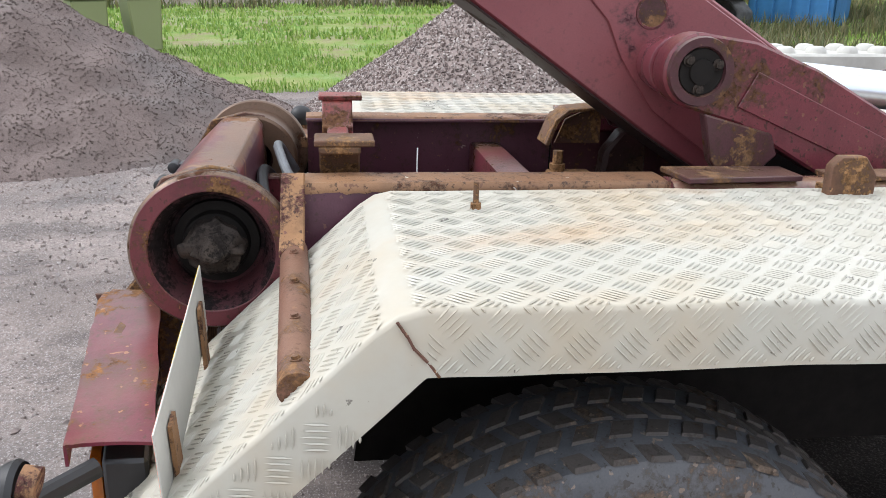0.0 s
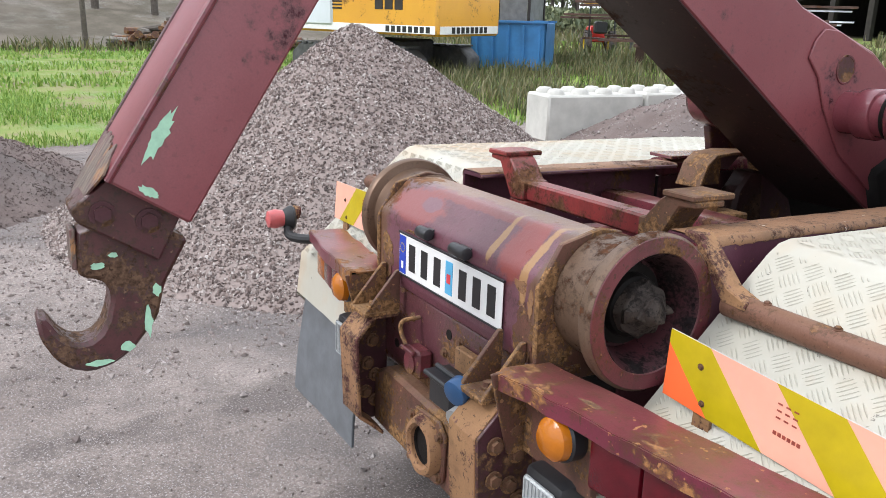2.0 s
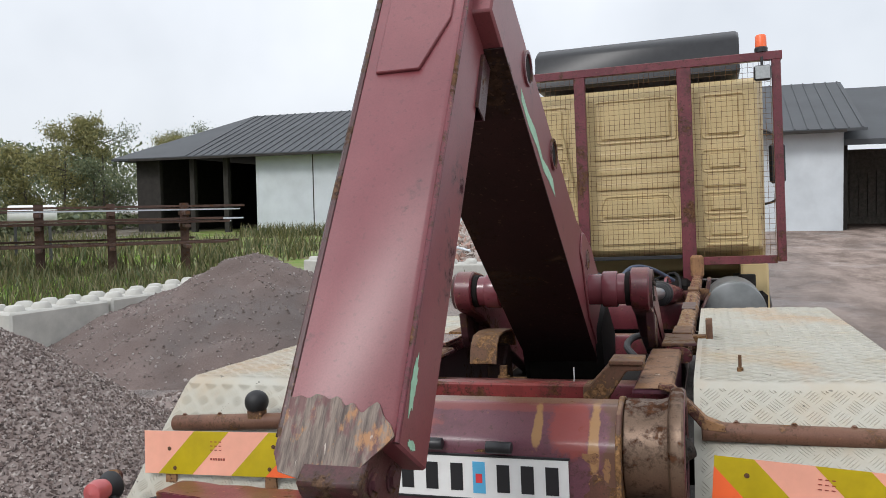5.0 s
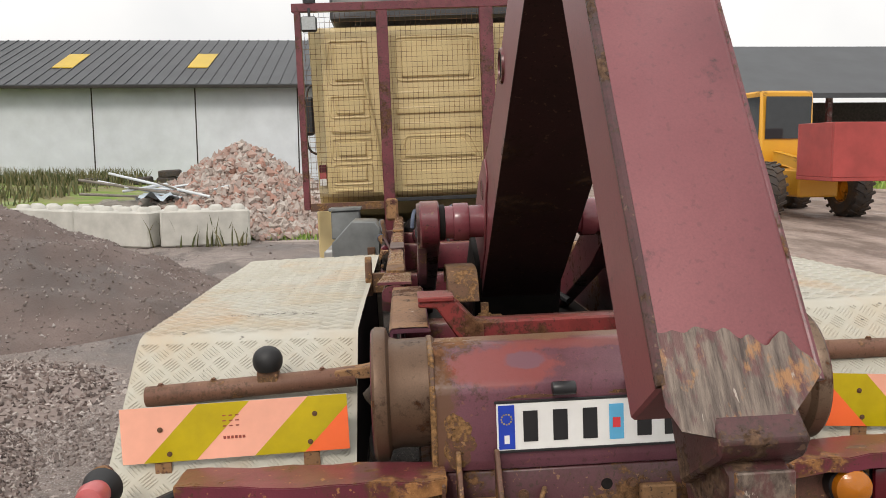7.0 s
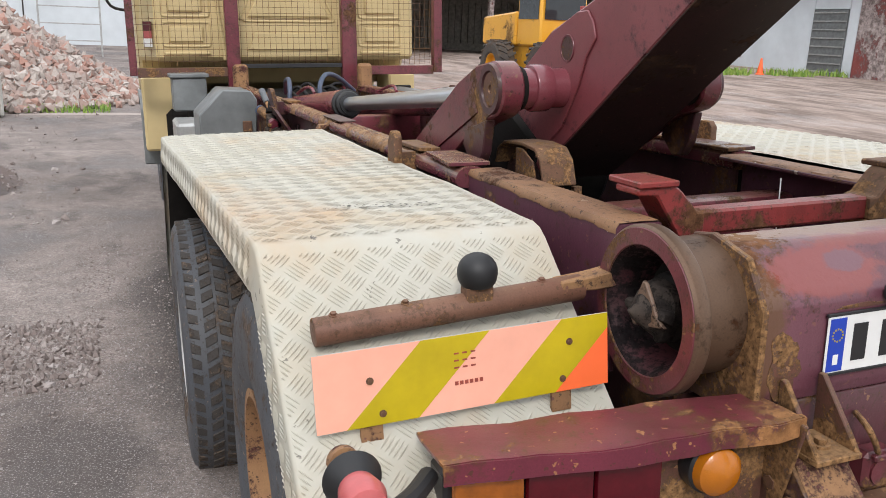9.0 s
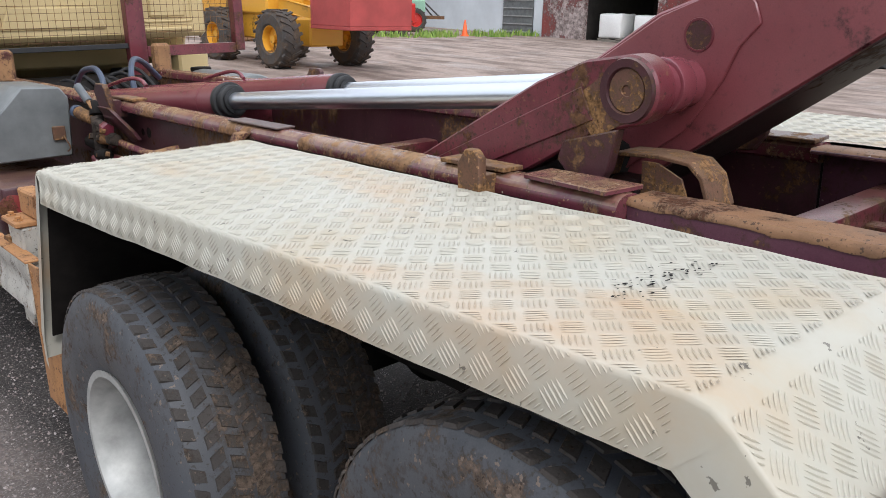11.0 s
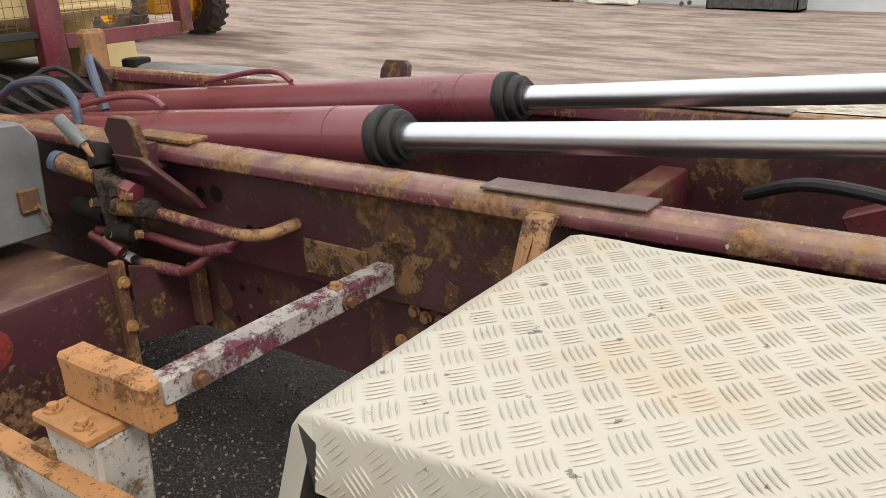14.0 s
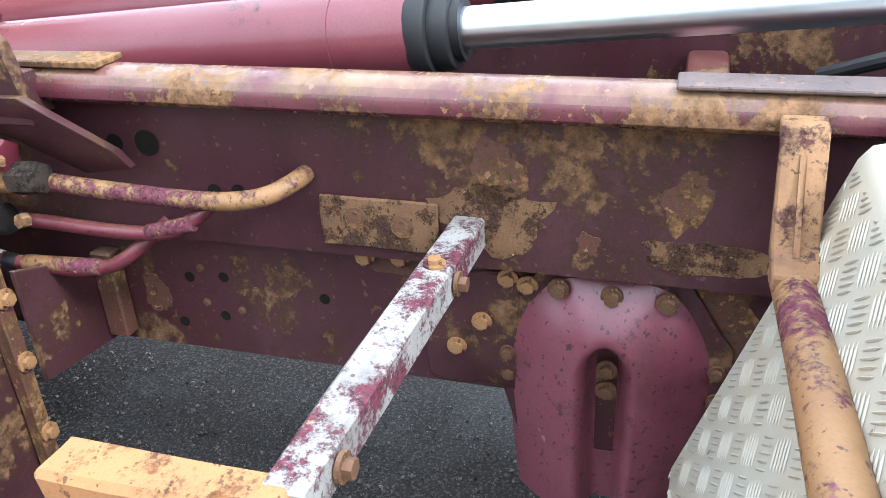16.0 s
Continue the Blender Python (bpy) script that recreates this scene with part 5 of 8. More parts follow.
def pole(x, y, h, mat, label):
    bm = B()
    cyl(bm, (0, 0, 0), (0, 0, h), 0.09, 0.07, 10)
    root = part("pole", bm, mat, None, label)
    root.location = (x, y, ground_z(x, y) - 0.05)
    tagged(root, category="pole")


pole(-24.0, 5.2, 3.4, M_WHITE, "white painted wooden pole in the meadow")
pole(-27.0, 2.0, 5.0, M_BARK, "grey wooden pole at the wood's edge")


def wheelie_bin(x, y):
    root = empty("wheelie_bin", pose(x, y, ground_z(x, y), 0, 0, 30))
    bm = B()
    prism(bm, [(-0.25, 0.05), (0.25, 0.05), (0.32, 1.0), (-0.32, 1.0)], "x", -0.28, 0.28, 0.03)
    part("body", bm, M_LEAF_DARK, root)
    box_part("lid", (-0.32, 0.32, -0.36, 0.36, 1.0, 1.08), M_LEAF_DARK, root, "", 0.03)
    return tagged(root, "dark green wheeled bin on the grass", "bin")


wheelie_bin(-14.2, -4.0)
wheelie_bin(-14.5, -3.1)

# ---- the hook-lift truck ----
truck = tagged(empty("hook_lift_truck", pose(0, 0, 0.042, -1.6, -1.8, 0.05)), "old maroon hook-lift truck with beige cab and cream chequer-plate mudguards", "truck")


def bolt(bm, p, n, r=0.011, h=0.009):
    p, n = Vector(p), Vector(n).normalized()
    cyl(bm, p, p + n * h * 0.35, r * 1.5, seg=12)
    cyl(bm, p + n * h * 0.35, p + n * h, r, seg=6)


M_BOXPAINT = worn("rail_box_paint", (0.085, 0.026, 0.042), (0.125, 0.050, 0.070), (0.20, 0.11, 0.055), 0.05, 0.34, 6, 0.0, (0.30, 0.24, 0.21), 0, 0.2, 0.4, (0.5, 0.95), 0.6, 0.4)
M_PADSTEEL = worn("dull_pad_steel", (0.12, 0.082, 0.075), (0.17, 0.115, 0.10), (0.22, 0.12, 0.06), 0.10, 0.5, 7, 0.0)
M_TOPRUST = worn("trodden_rust", (0.29, 0.155, 0.076), (0.19, 0.092, 0.048), (0.10, 0.045, 0.028), 0.10, 0.6, 9, 0.0, (0.55, 0.50, 0.44), 0.1, 0.4)
# chassis and subframe rails
for s in (-1, 1):
    bm = B()
    prism(bm, [(s * 0.455, 1.276), (s * 0.458, 1.312), (s * 0.466, 1.324), (s * 0.48, 1.329), (s * 0.508, 1.329), (s * 0.524, 1.325), (s * 0.536, 1.317), (s * 0.544, 1.305), (s * 0.547, 1.292), (s * 0.545, 1.280), (s * 0.536, 1.271), (s * 0.52, 1.267), (s * 0.465, 1.267)], "y", 1.14, 6.1)
    rail = part("subframe_rail", bm, M_RAIL, truck, "maroon rail with rust along its top edge")
    bm = B()
    prism(bm, [(s * 0.47, 1.268), (s * 0.482, 1.268), (s * 0.482, 0.99), (s * 0.40, 0.99), (s * 0.40, 0.998), (s * 0.47, 1.006)], "y", 1.14, 6.1)
    part("web", bm, M_MAROON_OLD, rail)
    # the rear end is a deep box with a rusted flat top
    bm = B()
    prism(bm, [(s * 0.395, 1.307), (s * 0.395, 1.316), (s * 0.402, 1.319), (s * 0.498, 1.319), (s * 0.506, 1.310), (s * 0.506, 0.995), (s * 0.496, 0.995), (s * 0.496, 1.307)], "y", 0.335, 1.139, 0.001)
    rear_box = part("rail_box", bm, M_BOXPAINT, rail, "dark maroon box end of the rail")
    bm, n = B(), 60
    ring_a = []
    for k in range(n + 1):
        y = 0.334 + 0.807 * k / n
        low = 1.306 - 0.012 * abs(noise.noise(Vector((y * 7, s, 0)))) - 0.010 * abs(noise.noise(Vector((y * 26, s, 3.0))))
        zt = 1.3225 + 0.0012 * noise.noise(Vector((y * 12, s, 9)))
        ring_a.append([bm.verts.new(p) for p in ((s * 0.3945, y, 1.312), (s * 0.403, y, zt), (s * 0.450, y, zt + 0.001), (s * 0.500, y, zt), (s * 0.5078, y, 1.312), (s * 0.5078, y, low))])
    for a, b in zip(ring_a, ring_a[1:]):
        for i in range(5):
            bm.faces.new((a[i], a[i + 1], b[i + 1], b[i]))
    bmesh.ops.recalc_face_normals(bm, faces=list(bm.faces))
    part("rusted_top", bm, M_TOPRUST, rear_box, "brown-rusted flat top with worn bright spots", 50)
    bm = B()
    prism(bm, [(s * 0.435, 1.145), (s * 0.562, 1.16), (s * 0.556, 1.22), (s * 0.540, 1.43), (s * 0.435, 1.43)], "z", 1.3295, 1.342, 0.002)
    part("guide_ledge", bm, M_RAIL if s < 0 else M_MAROON_OLD, rail, "rusty ledge plate over the rail")
    bm = B()
    prism(bm, [(s * 0.435, 0.985), (s * 0.435, 0.705), (s * 0.36, 0.705), (s * 0.36, 0.715), (s * 0.425, 0.715), (s * 0.425, 0.975), (s * 0.36, 0.975), (s * 0.36, 0.985)], "y", 0.2, 7.8)
    part("chassis_rail", bm, M_MAROON_OLD, truck, "dirty maroon chassis rail")
    # wear pads lying on the rail
    for y0, y1, dz in ((2.63, 3.0, 0.007), (1.505, 1.75, 0.012), (3.955, 4.22, 0.012)):
        bm = B()
        box(bm, s * 0.535 if s < 0 else 0.46, -0.46 if s < 0 else 0.535, y0, y1, 1.329, 1.329 + dz, 0.002)
        dent(bm, 0.004, 8)
        part("wear_pad", bm, M_PADSTEEL if 2 < y0 < 3 else M_RUSTY, rail)
    # upright lugs
    for y0, top in ((1.505 if s < 0 else 1.44, 1.400), (4.06, 1.410)):
        bm = B()
        w = (0.082 if s < 0 else 0.105) if y0 < 2 else 0.14
        prism(bm, [(y0, 1.24), (y0 + w, 1.24), (y0 + w, top - 0.04), (y0 + w - 0.03, top), (y0 + 0.02, top), (y0, top - 0.02)], "x", s * 0.595, s * 0.622, 0.003)
        box(bm, min(s * 0.54, s * 0.596), max(s * 0.54, s * 0.596), y0 + 0.02, y0 + w - 0.02, 1.25, 1.33, 0.002)
        if y0 > 2:
            prism(bm, [(y0 - 0.13, 1.15), (y0 - 0.12, 1.19), (y0, 1.30), (y0 + 0.13, 1.30), (y0 + 0.13, 1.24), (y0 - 0.02, 1.13)], "x", s * 0.598, s * 0.618, 0.002)
            for v in bm.verts:
                v.co.x -= s * max(0.0, 1.30 - v.co.z) * 0.55
        part("lug", bm, M_RUSTY if y0 < 2 else M_MAROON_OLD, rail, "upright steel lug with flaking paint")

# cross members between the rails
for y0, z0, z1, w in ((0.86, 1.06, 1.235, 0.10), (2.9, 1.03, 1.15, 0.10), (4.4, 1.0, 1.2, 0.12), (5.6, 1.0, 1.2, 0.12), (1.9, 0.8, 0.98, 0.12)):
    bm = B()
    box(bm, -0.468, 0.468, y0, y0 + w, z0, z1, 0.015, None, 2)
    part("cross_member", bm, M_MAROON, truck)
for x0 in (-0.2, 0.14):
    bm = B()
    box(bm, x0, x0 + 0.06, 0.20, 1.0, 1.02, 1.19, 0.004)
    part("inner_beam", bm, M_MAROON, truck)
# black sheet added where only shade lies between the rails
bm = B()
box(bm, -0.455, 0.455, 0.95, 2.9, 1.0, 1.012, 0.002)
part("belly_shade", bm, M_DARK, truck, "black sheet for the shade between the rails")
bm = B()
box(bm, -0.25, 0.25, 0.3, 5.5, 0.68, 0.72, 0.01)
cyl(bm, (0, 0.4, 0.62), (0, 5.5, 0.66), 0.06, seg=14)
part("drive_shaft", bm, M_DARK, truck)

# rear beam with its number plate
bm = B()
prism(bm, [(0.012, 1.035), (0.004, 1.06), (0.004, 1.222), (0.009, 1.238), (0.018, 1.250), (0.080, 1.311), (0.092, 1.319), (0.105, 1.322), (0.19, 1.320), (0.205, 1.30), (0.205, 1.04)], "x", -0.405, 0.385, 0.003)
beam = part("rear_beam", bm, M_BEAM, truck, "faceted maroon rear beam with red primer patches", 20)
for x0, x1 in ((-0.412, -0.398), (0.378, 0.392)):
    bm = B()
    prism(bm, [(0.0, 1.0), (-0.004, 1.22), (0.05, 1.31), (0.15, 1.336), (0.21, 1.325), (0.21, 1.0)], "x", x0, x1, 0.003)
    part("end_plate", bm, M_BROWN, beam)
plate = B()
box(plate, -0.26, 0.26, -0.004, 0.0, 1.085, 1.197, 0.0015)
plate = part("number_plate", plate, M_WHITE, beam, "white number plate with blue strip and dark bars")
box_part("blue_strip", (-0.256, -0.218, -0.0052, -0.004, 1.089, 1.193), M_BLUE, plate, "", 0)
bm = B()
for k in range(12):
    a = math.pi * k / 6
    box(bm, -0.237 + 0.012 * math.cos(a) - 0.0016, -0.237 + 0.012 * math.cos(a) + 0.0016, -0.0058, -0.0052, 1.160 + 0.012 * math.sin(a) - 0.0016, 1.160 + 0.012 * math.sin(a) + 0.0016, 0)
part("star_ring", bm, M_YELLOW, plate)
box_part("mark_bar", (-0.243, -0.231, -0.0058, -0.0052, 1.102, 1.122), M_WHITE, plate, "", 0)
for k, (x0, x1) in enumerate(((-0.198, -0.164), (-0.128, -0.094), (-0.058, -0.024), (0.070, 0.104), (0.135, 0.169), (0.200, 0.234))):
    box_part("plate_bar", (x0, x1, -0.0055, -0.004, 1.105, 1.178), M_INK, plate, "", 0)
box_part("sticker", (0.004, 0.038, -0.0055, -0.004, 1.100, 1.184), M_CYAN, plate, "pale blue sticker", 0)
box_part("sticker_mark", (0.012, 0.030, -0.0062, -0.0055, 1.128, 1.152), M_REDINK, plate, "", 0)
for fz in (1.08, 1.197):
    box_part("plate_rim", (-0.264, 0.264, -0.0055, 0.001, fz, fz + 0.006), M_INK, plate, "", 0.001)
for x0, x1, up in ((-0.13, -0.075, 0.012), (0.045, 0.115, 0.008)):
    bm = B()
    cyl(bm, (x0, -0.012, 1.218 + up), (x1, -0.012, 1.218 + up), 0.016, seg=14, bev=0.004)
    box(bm, x0 + 0.01, x1 - 0.01, -0.012, 0.02, 1.205 + up, 1.228 + up, 0.003)
    part("plate_lamp", bm, M_PLASTIC, beam, "small black number plate lamp")

rf = random.Random(5)


def flake(cx, cz, w, h, mat, m, n=40):
    """A worn patch with a ragged edge on the rear beam; m lays it on one of the beam's faces."""
    pts = []
    for k in range(n):
        a = 2 * math.pi * k / n
        q = 1 + 0.6 * noise.noise(Vector((math.cos(a) * 1.6 + cx * 11, math.sin(a) * 1.6, cz * 13 + 2))) + rf.uniform(-0.1, 0.1)
        pts.append((cx + math.cos(a) * w * q, cz + math.sin(a) * h * q))
    b2 = B()
    prism(b2, pts, "y", -0.0013, 0.0, 0, m)
    part("rust_patch", b2, mat, beam)


front = Matrix.Translation((0, 0.0042, 0))
for cx, cz, w, h, mat in ((0.335, 1.10, 0.040, 0.060, M_BROWN), (0.315, 1.205, 0.022, 0.014, M_OCHRE), (0.357, 1.175, 0.010, 0.028, M_OCHRE), (-0.345, 1.11, 0.035, 0.055, M_BROWN), (0.05, 1.212, 0.04, 0.005, M_BROWN), (-0.18, 1.210, 0.05, 0.005, M_BROWN)):
    flake(cx, cz, w, h, mat, front)

# rollers
M_SMEARED = worn("smeared_steel", (0.040, 0.032, 0.028), (0.085, 0.064, 0.050), (0.025, 0.02, 0.018), 0.3, 0.62, 20, 0.0, None, 0, 0.3, 0.12)
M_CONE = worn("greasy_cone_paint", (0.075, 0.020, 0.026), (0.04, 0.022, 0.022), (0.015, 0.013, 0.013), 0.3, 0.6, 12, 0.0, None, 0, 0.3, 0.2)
M_TAB = worn("rubbed_tab_steel", (0.20, 0.125, 0.085), (0.13, 0.078, 0.052), (0.05, 0.03, 0.022), 0.2, 0.5, 20, 0.0)
for s in (-1, 1):
    c = (0, 0.17, 1.19)
    bm = B()
    lathe(bm, [(0.388, 0.06), (0.388, 0.128), (0.396, 0.136), (0.485, 0.134), (0.505, 0.140), (0.512, 0.162), (0.518, 0.166), (0.540, 0.166), (0.546, 0.161), (0.546, 0.126)], c, "x", 64, s)
    roller = part("roller", bm, M_ROLLER, truck, "worn steel guide roller with maroon flange")
    bm = B()
    lathe(bm, [(0.5465, 0.1262), (0.5485, 0.128), (0.5485, 0.159), (0.5465, 0.1605)], c, "x", 64, s)
    part("flange_face", bm, M_ROLLER_RED, roller, "chipped maroon flange face")
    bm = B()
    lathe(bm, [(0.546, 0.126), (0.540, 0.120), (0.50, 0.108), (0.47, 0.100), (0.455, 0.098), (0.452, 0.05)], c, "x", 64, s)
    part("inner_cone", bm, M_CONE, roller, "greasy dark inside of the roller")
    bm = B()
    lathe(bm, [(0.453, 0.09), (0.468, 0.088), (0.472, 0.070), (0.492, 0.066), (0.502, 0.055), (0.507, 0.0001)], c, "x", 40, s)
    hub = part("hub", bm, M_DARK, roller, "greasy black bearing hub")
    bm = B()
    lathe(bm, [(0.500, 0.062), (0.520, 0.058), (0.526, 0.046), (0.548, 0.030), (0.568, 0.014), (0.574, 0.0001)], c, "x", 20, s)
    box(bm, s * 0.530 - 0.014, s * 0.530 + 0.014, 0.108, 0.232, 1.176, 1.200, 0.005)
    bmesh.ops.subdivide_edges(bm, edges=list(bm.edges), cuts=1, use_grid_fill=True)
    dent(bm, 0.011, 34)
    part("locking_cap", bm, M_SMEARED, hub, "grease-smeared bent locking tab")
    bm = B()
    prism(bm, [(0.105, 1.172), (0.118, 1.186), (0.160, 1.248), (0.172, 1.250), (0.188, 1.205), (0.215, 1.160), (0.205, 1.150), (0.150, 1.166)] if s < 0 else [(0.125, 1.185), (0.15, 1.222), (0.185, 1.230), (0.205, 1.188), (0.17, 1.165)], "x", s * 0.556, s * 0.564, 0.002)
    for v in bm.verts:
        v.co.x -= s * (0.35 * abs(v.co.y - 0.165) + 0.25 * abs(v.co.z - 1.19))
    part("tab_plate", bm, M_TAB if s < 0 else M_SMEARED, hub, "bare bronze-brown bent tab" if s < 0 else "greasy bent tab")

# angle brackets below the beam ends
for s in (-1, 1):
    for x0 in (0.262, 0.352):
        bm = B()
        prism(bm, [(0.0, 1.09), (-0.012, 1.09), (-0.09, 0.995), (-0.105, 0.975), (0.0, 0.975)], "x", s * x0 - 0.006, s * x0 + 0.006, 0.002)
        part("gusset", bm, M_BROWN, beam)
    bm = B()
    box(bm, s * 0.307 - 0.052, s * 0.307 + 0.052, -0.108, 0.0, 0.964, 0.976, 0.002)
    bolt(bm, (s * 0.307, -0.06, 0.976), (0, 0, 1), 0.012, 0.016)
    part("bracket_plate", bm, M_BROWN, beam)

# rear cross member, towing plate and side channels
bm = B()
prism(bm, [(0.03, 0.78), (0.015, 0.80), (0.015, 1.03), (0.03, 1.036), (0.12, 1.036), (0.12, 0.78)], "x", -0.40, 0.40, 0.004)
cm = part("rear_cross_member", bm, worn("cross_member_paint", (0.078, 0.021, 0.029), (0.108, 0.042, 0.046), (0.20, 0.108, 0.052), 0.22, 0.36, 9, 0.0, (0.28, 0.20, 0.15)), truck, "maroon rear cross member with rust blisters")
bolts(cm, [(x, 0.015, z) for x, z in ((-0.17, 0.90), (0.06, 0.985), (-0.2, 0.97), (0.2, 0.98), (0.2, 0.86), (0.02, 0.83), (-0.02, 0.93))], (0, -1, 0), 0.009, 0.010, M_RUSTY)
bm = B()
prism(bm, [(-0.36, 0.60), (0.34, 0.58), (0.36, 0.66), (0.30, 0.765), (0.1, 0.79), (-0.28, 0.80), (-0.36, 0.76)], "y", -0.03, 0.03, 0.012)
tow = part("tow_plate", bm, M_BROWN, truck, "thick rusty towing plate with round eye")
bm = B()
lathe(bm, [(-0.034, 0.050), (-0.060, 0.052), (-0.068, 0.060), (-0.066, 0.072), (-0.055, 0.080), (-0.036, 0.083)], (0, 0, 0.69), "y", 36)
dent(bm, 0.004, 22)
part("tow_eye", bm, M_OCHRE, tow, "ochre-rusted ring round the towing eye")
bm = B()
prism(bm, [(-0.100, 0.722), (-0.070, 0.772), (0.062, 0.782), (0.095, 0.752), (0.088, 0.628), (0.060, 0.602), (-0.062, 0.594), (-0.096, 0.630)], "y", -0.042, -0.0295, 0.004)
flange = part("eye_flange", bm, M_BROWN, tow, "square rusty flange behind the eye")
bolts(flange, [(-0.078, -0.042, 0.745), (0.072, -0.042, 0.745), (-0.078, -0.042, 0.625), (0.070, -0.042, 0.632)], (0, -1, 0), 0.010, 0.012, M_RUSTY)
bm = B()
lathe(bm, [(-0.0425, 0.0001), (-0.0425, 0.051), (-0.051, 0.0515)], (0, 0, 0.69), "y", 32)
part("eye_hollow", bm, M_DARK, tow)
box_part("type_plate", (0.105, 0.225, -0.0335, -0.030, 0.70, 0.765), M_INK, tow, "small black rating plate", 0.001)
box_part("type_field", (0.115, 0.15, -0.0345, -0.0335, 0.708, 0.735), M_WHITE, tow, "", 0)
box_part("type_field", (0.158, 0.215, -0.0345, -0.0335, 0.708, 0.735), M_WHITE, tow, "", 0)
for text, x, z, size, mat in (("KOPPLINGSKLASS", 0.110, 0.744, 0.0125, M_WHITE), ("DB", 0.119, 0.713, 0.022, M_INK)):
    cu = bpy.data.curves.new("lettering", "FONT")
    cu.body, cu.size, cu.extrude = text, size, 0.0003
    cu.materials.append(mat)
    ob = new("lettering", cu)
    ob.parent, ob.matrix_basis = tow, pose(x, -0.0352, z, 90, 0, 0)
for s in (-1, 1):
    bm = B()
    out = [(-0.13, 0.90), (-0.07, 0.962), (0.02, 0.962), (0.02, 0.60), (-0.04, 0.60), (-0.118, 0.665)]
    prism(bm, out, "x", s * 0.375, s * 0.384, 0.002)
    ch = part("side_channel", bm, M_MAROON_OLD, truck, "heavy side channel with an ochre-rusted face")
    bm = B()
    rim = [(-0.132, 0.90), (-0.071, 0.9625), (0.0, 0.9625), (0.0, 0.953), (-0.068, 0.953), (-0.122, 0.896), (-0.109, 0.669), (-0.037, 0.609), (-0.041, 0.600), (-0.119, 0.664)]
    prism(bm, rim, "x", s * 0.262, s * 0.3745, 0.002)
    bmesh.ops.subdivide_edges(bm, edges=list(bm.edges), cuts=1)
    dent(bm, 0.004, 14)
    part("channel_face", bm, M_OCHRE, ch, "ochre-rusted bent face")
    spots = ((-0.085, 0.88), (-0.04, 0.91), (-0.085, 0.80), (-0.045, 0.78), (-0.05, 0.69), (-0.02, 0.66), (-0.03, 0.85), (-0.02, 0.74))
    bolts(ch, [(s * 0.375, y, z) for y, z in spots], (-s, 0, 0), 0.014, 0.016, M_RUSTY)
    bolts(ch, [(s * 0.385, y, z) for y, z in spots], (s, 0, 0), 0.014, 0.014, M_RUSTY)

for x, z in ((0.0, 0.985), (-0.30, 0.86)):
    bm = B()
    lathe(bm, [(0.0148, 0.014), (0.0135, 0.0135), (0.0142, 0.0001)], (x, 0, z), "y", 16)
    part("plate_hole", bm, M_DARK, cm)
# sockets on the cross member
bm = B()
box(bm, -0.155, -0.075, -0.035, 0.014, 0.835, 0.915, 0.01)
cyl(bm, (-0.115, -0.04, 0.875), (-0.115, -0.03, 0.875), 0.03, seg=18)
box(bm, -0.15, -0.08, -0.05, -0.035, 0.905, 0.918, 0.003)
part("trailer_socket", bm, M_ROLLER_RED, truck, "maroon painted trailer socket with grey lid")
bm = B()
pipe(bm, [(-0.15, 0.01, 0.985), (-0.165, -0.035, 0.975), (-0.155, -0.045, 0.95), (-0.135, -0.04, 0.92)], 0.006)
part("lid_lever", bm, M_RUSTY, truck)
box_part("socket_bracket", (0.075, 0.16, -0.012, 0.012, 0.83, 0.985), M_OCHRE, truck, "ochre-rusted socket bracket")
bm = B()
box(bm, 0.06, 0.175, -0.075, -0.013, 0.845, 0.92, 0.010)
box(bm, 0.055, 0.18, -0.088, -0.012, 0.918, 0.932, 0.004)
cyl(bm, (0.06, -0.05, 0.935), (0.175, -0.05, 0.935), 0.008, seg=10)
part("electric_socket", bm, M_PLASTIC, truck, "black electrical trailer socket")
bm = B()
cyl(bm, (0.20, 0.02, 0.985), (0.245, -0.085, 0.955), 0.022, seg=16)
part("air_line_pipe", bm, M_OCHRE, truck)
bm = B()
cyl(bm, (0.242, -0.08, 0.957), (0.252, -0.115, 0.948), 0.032, seg=18, bev=0.006)
part("air_coupling", bm, plain("blue_coupling_plastic", (0.025, 0.085, 0.20), 0.4), truck, "blue air coupling cap")
bm = B()
cyl(bm, (0.21, 0.0, 0.90), (0.235, -0.085, 0.885), 0.018, seg=14)
cyl(bm, (0.235, -0.085, 0.885), (0.24, -0.105, 0.88), 0.024, seg=14)
pipe(bm, [(0.238, -0.1, 0.88), (0.24, -0.105, 0.82), (0.235, -0.10, 0.78)], 0.006)
part("air_coupling", bm, M_STEEL, truck, "pale grey air coupling")

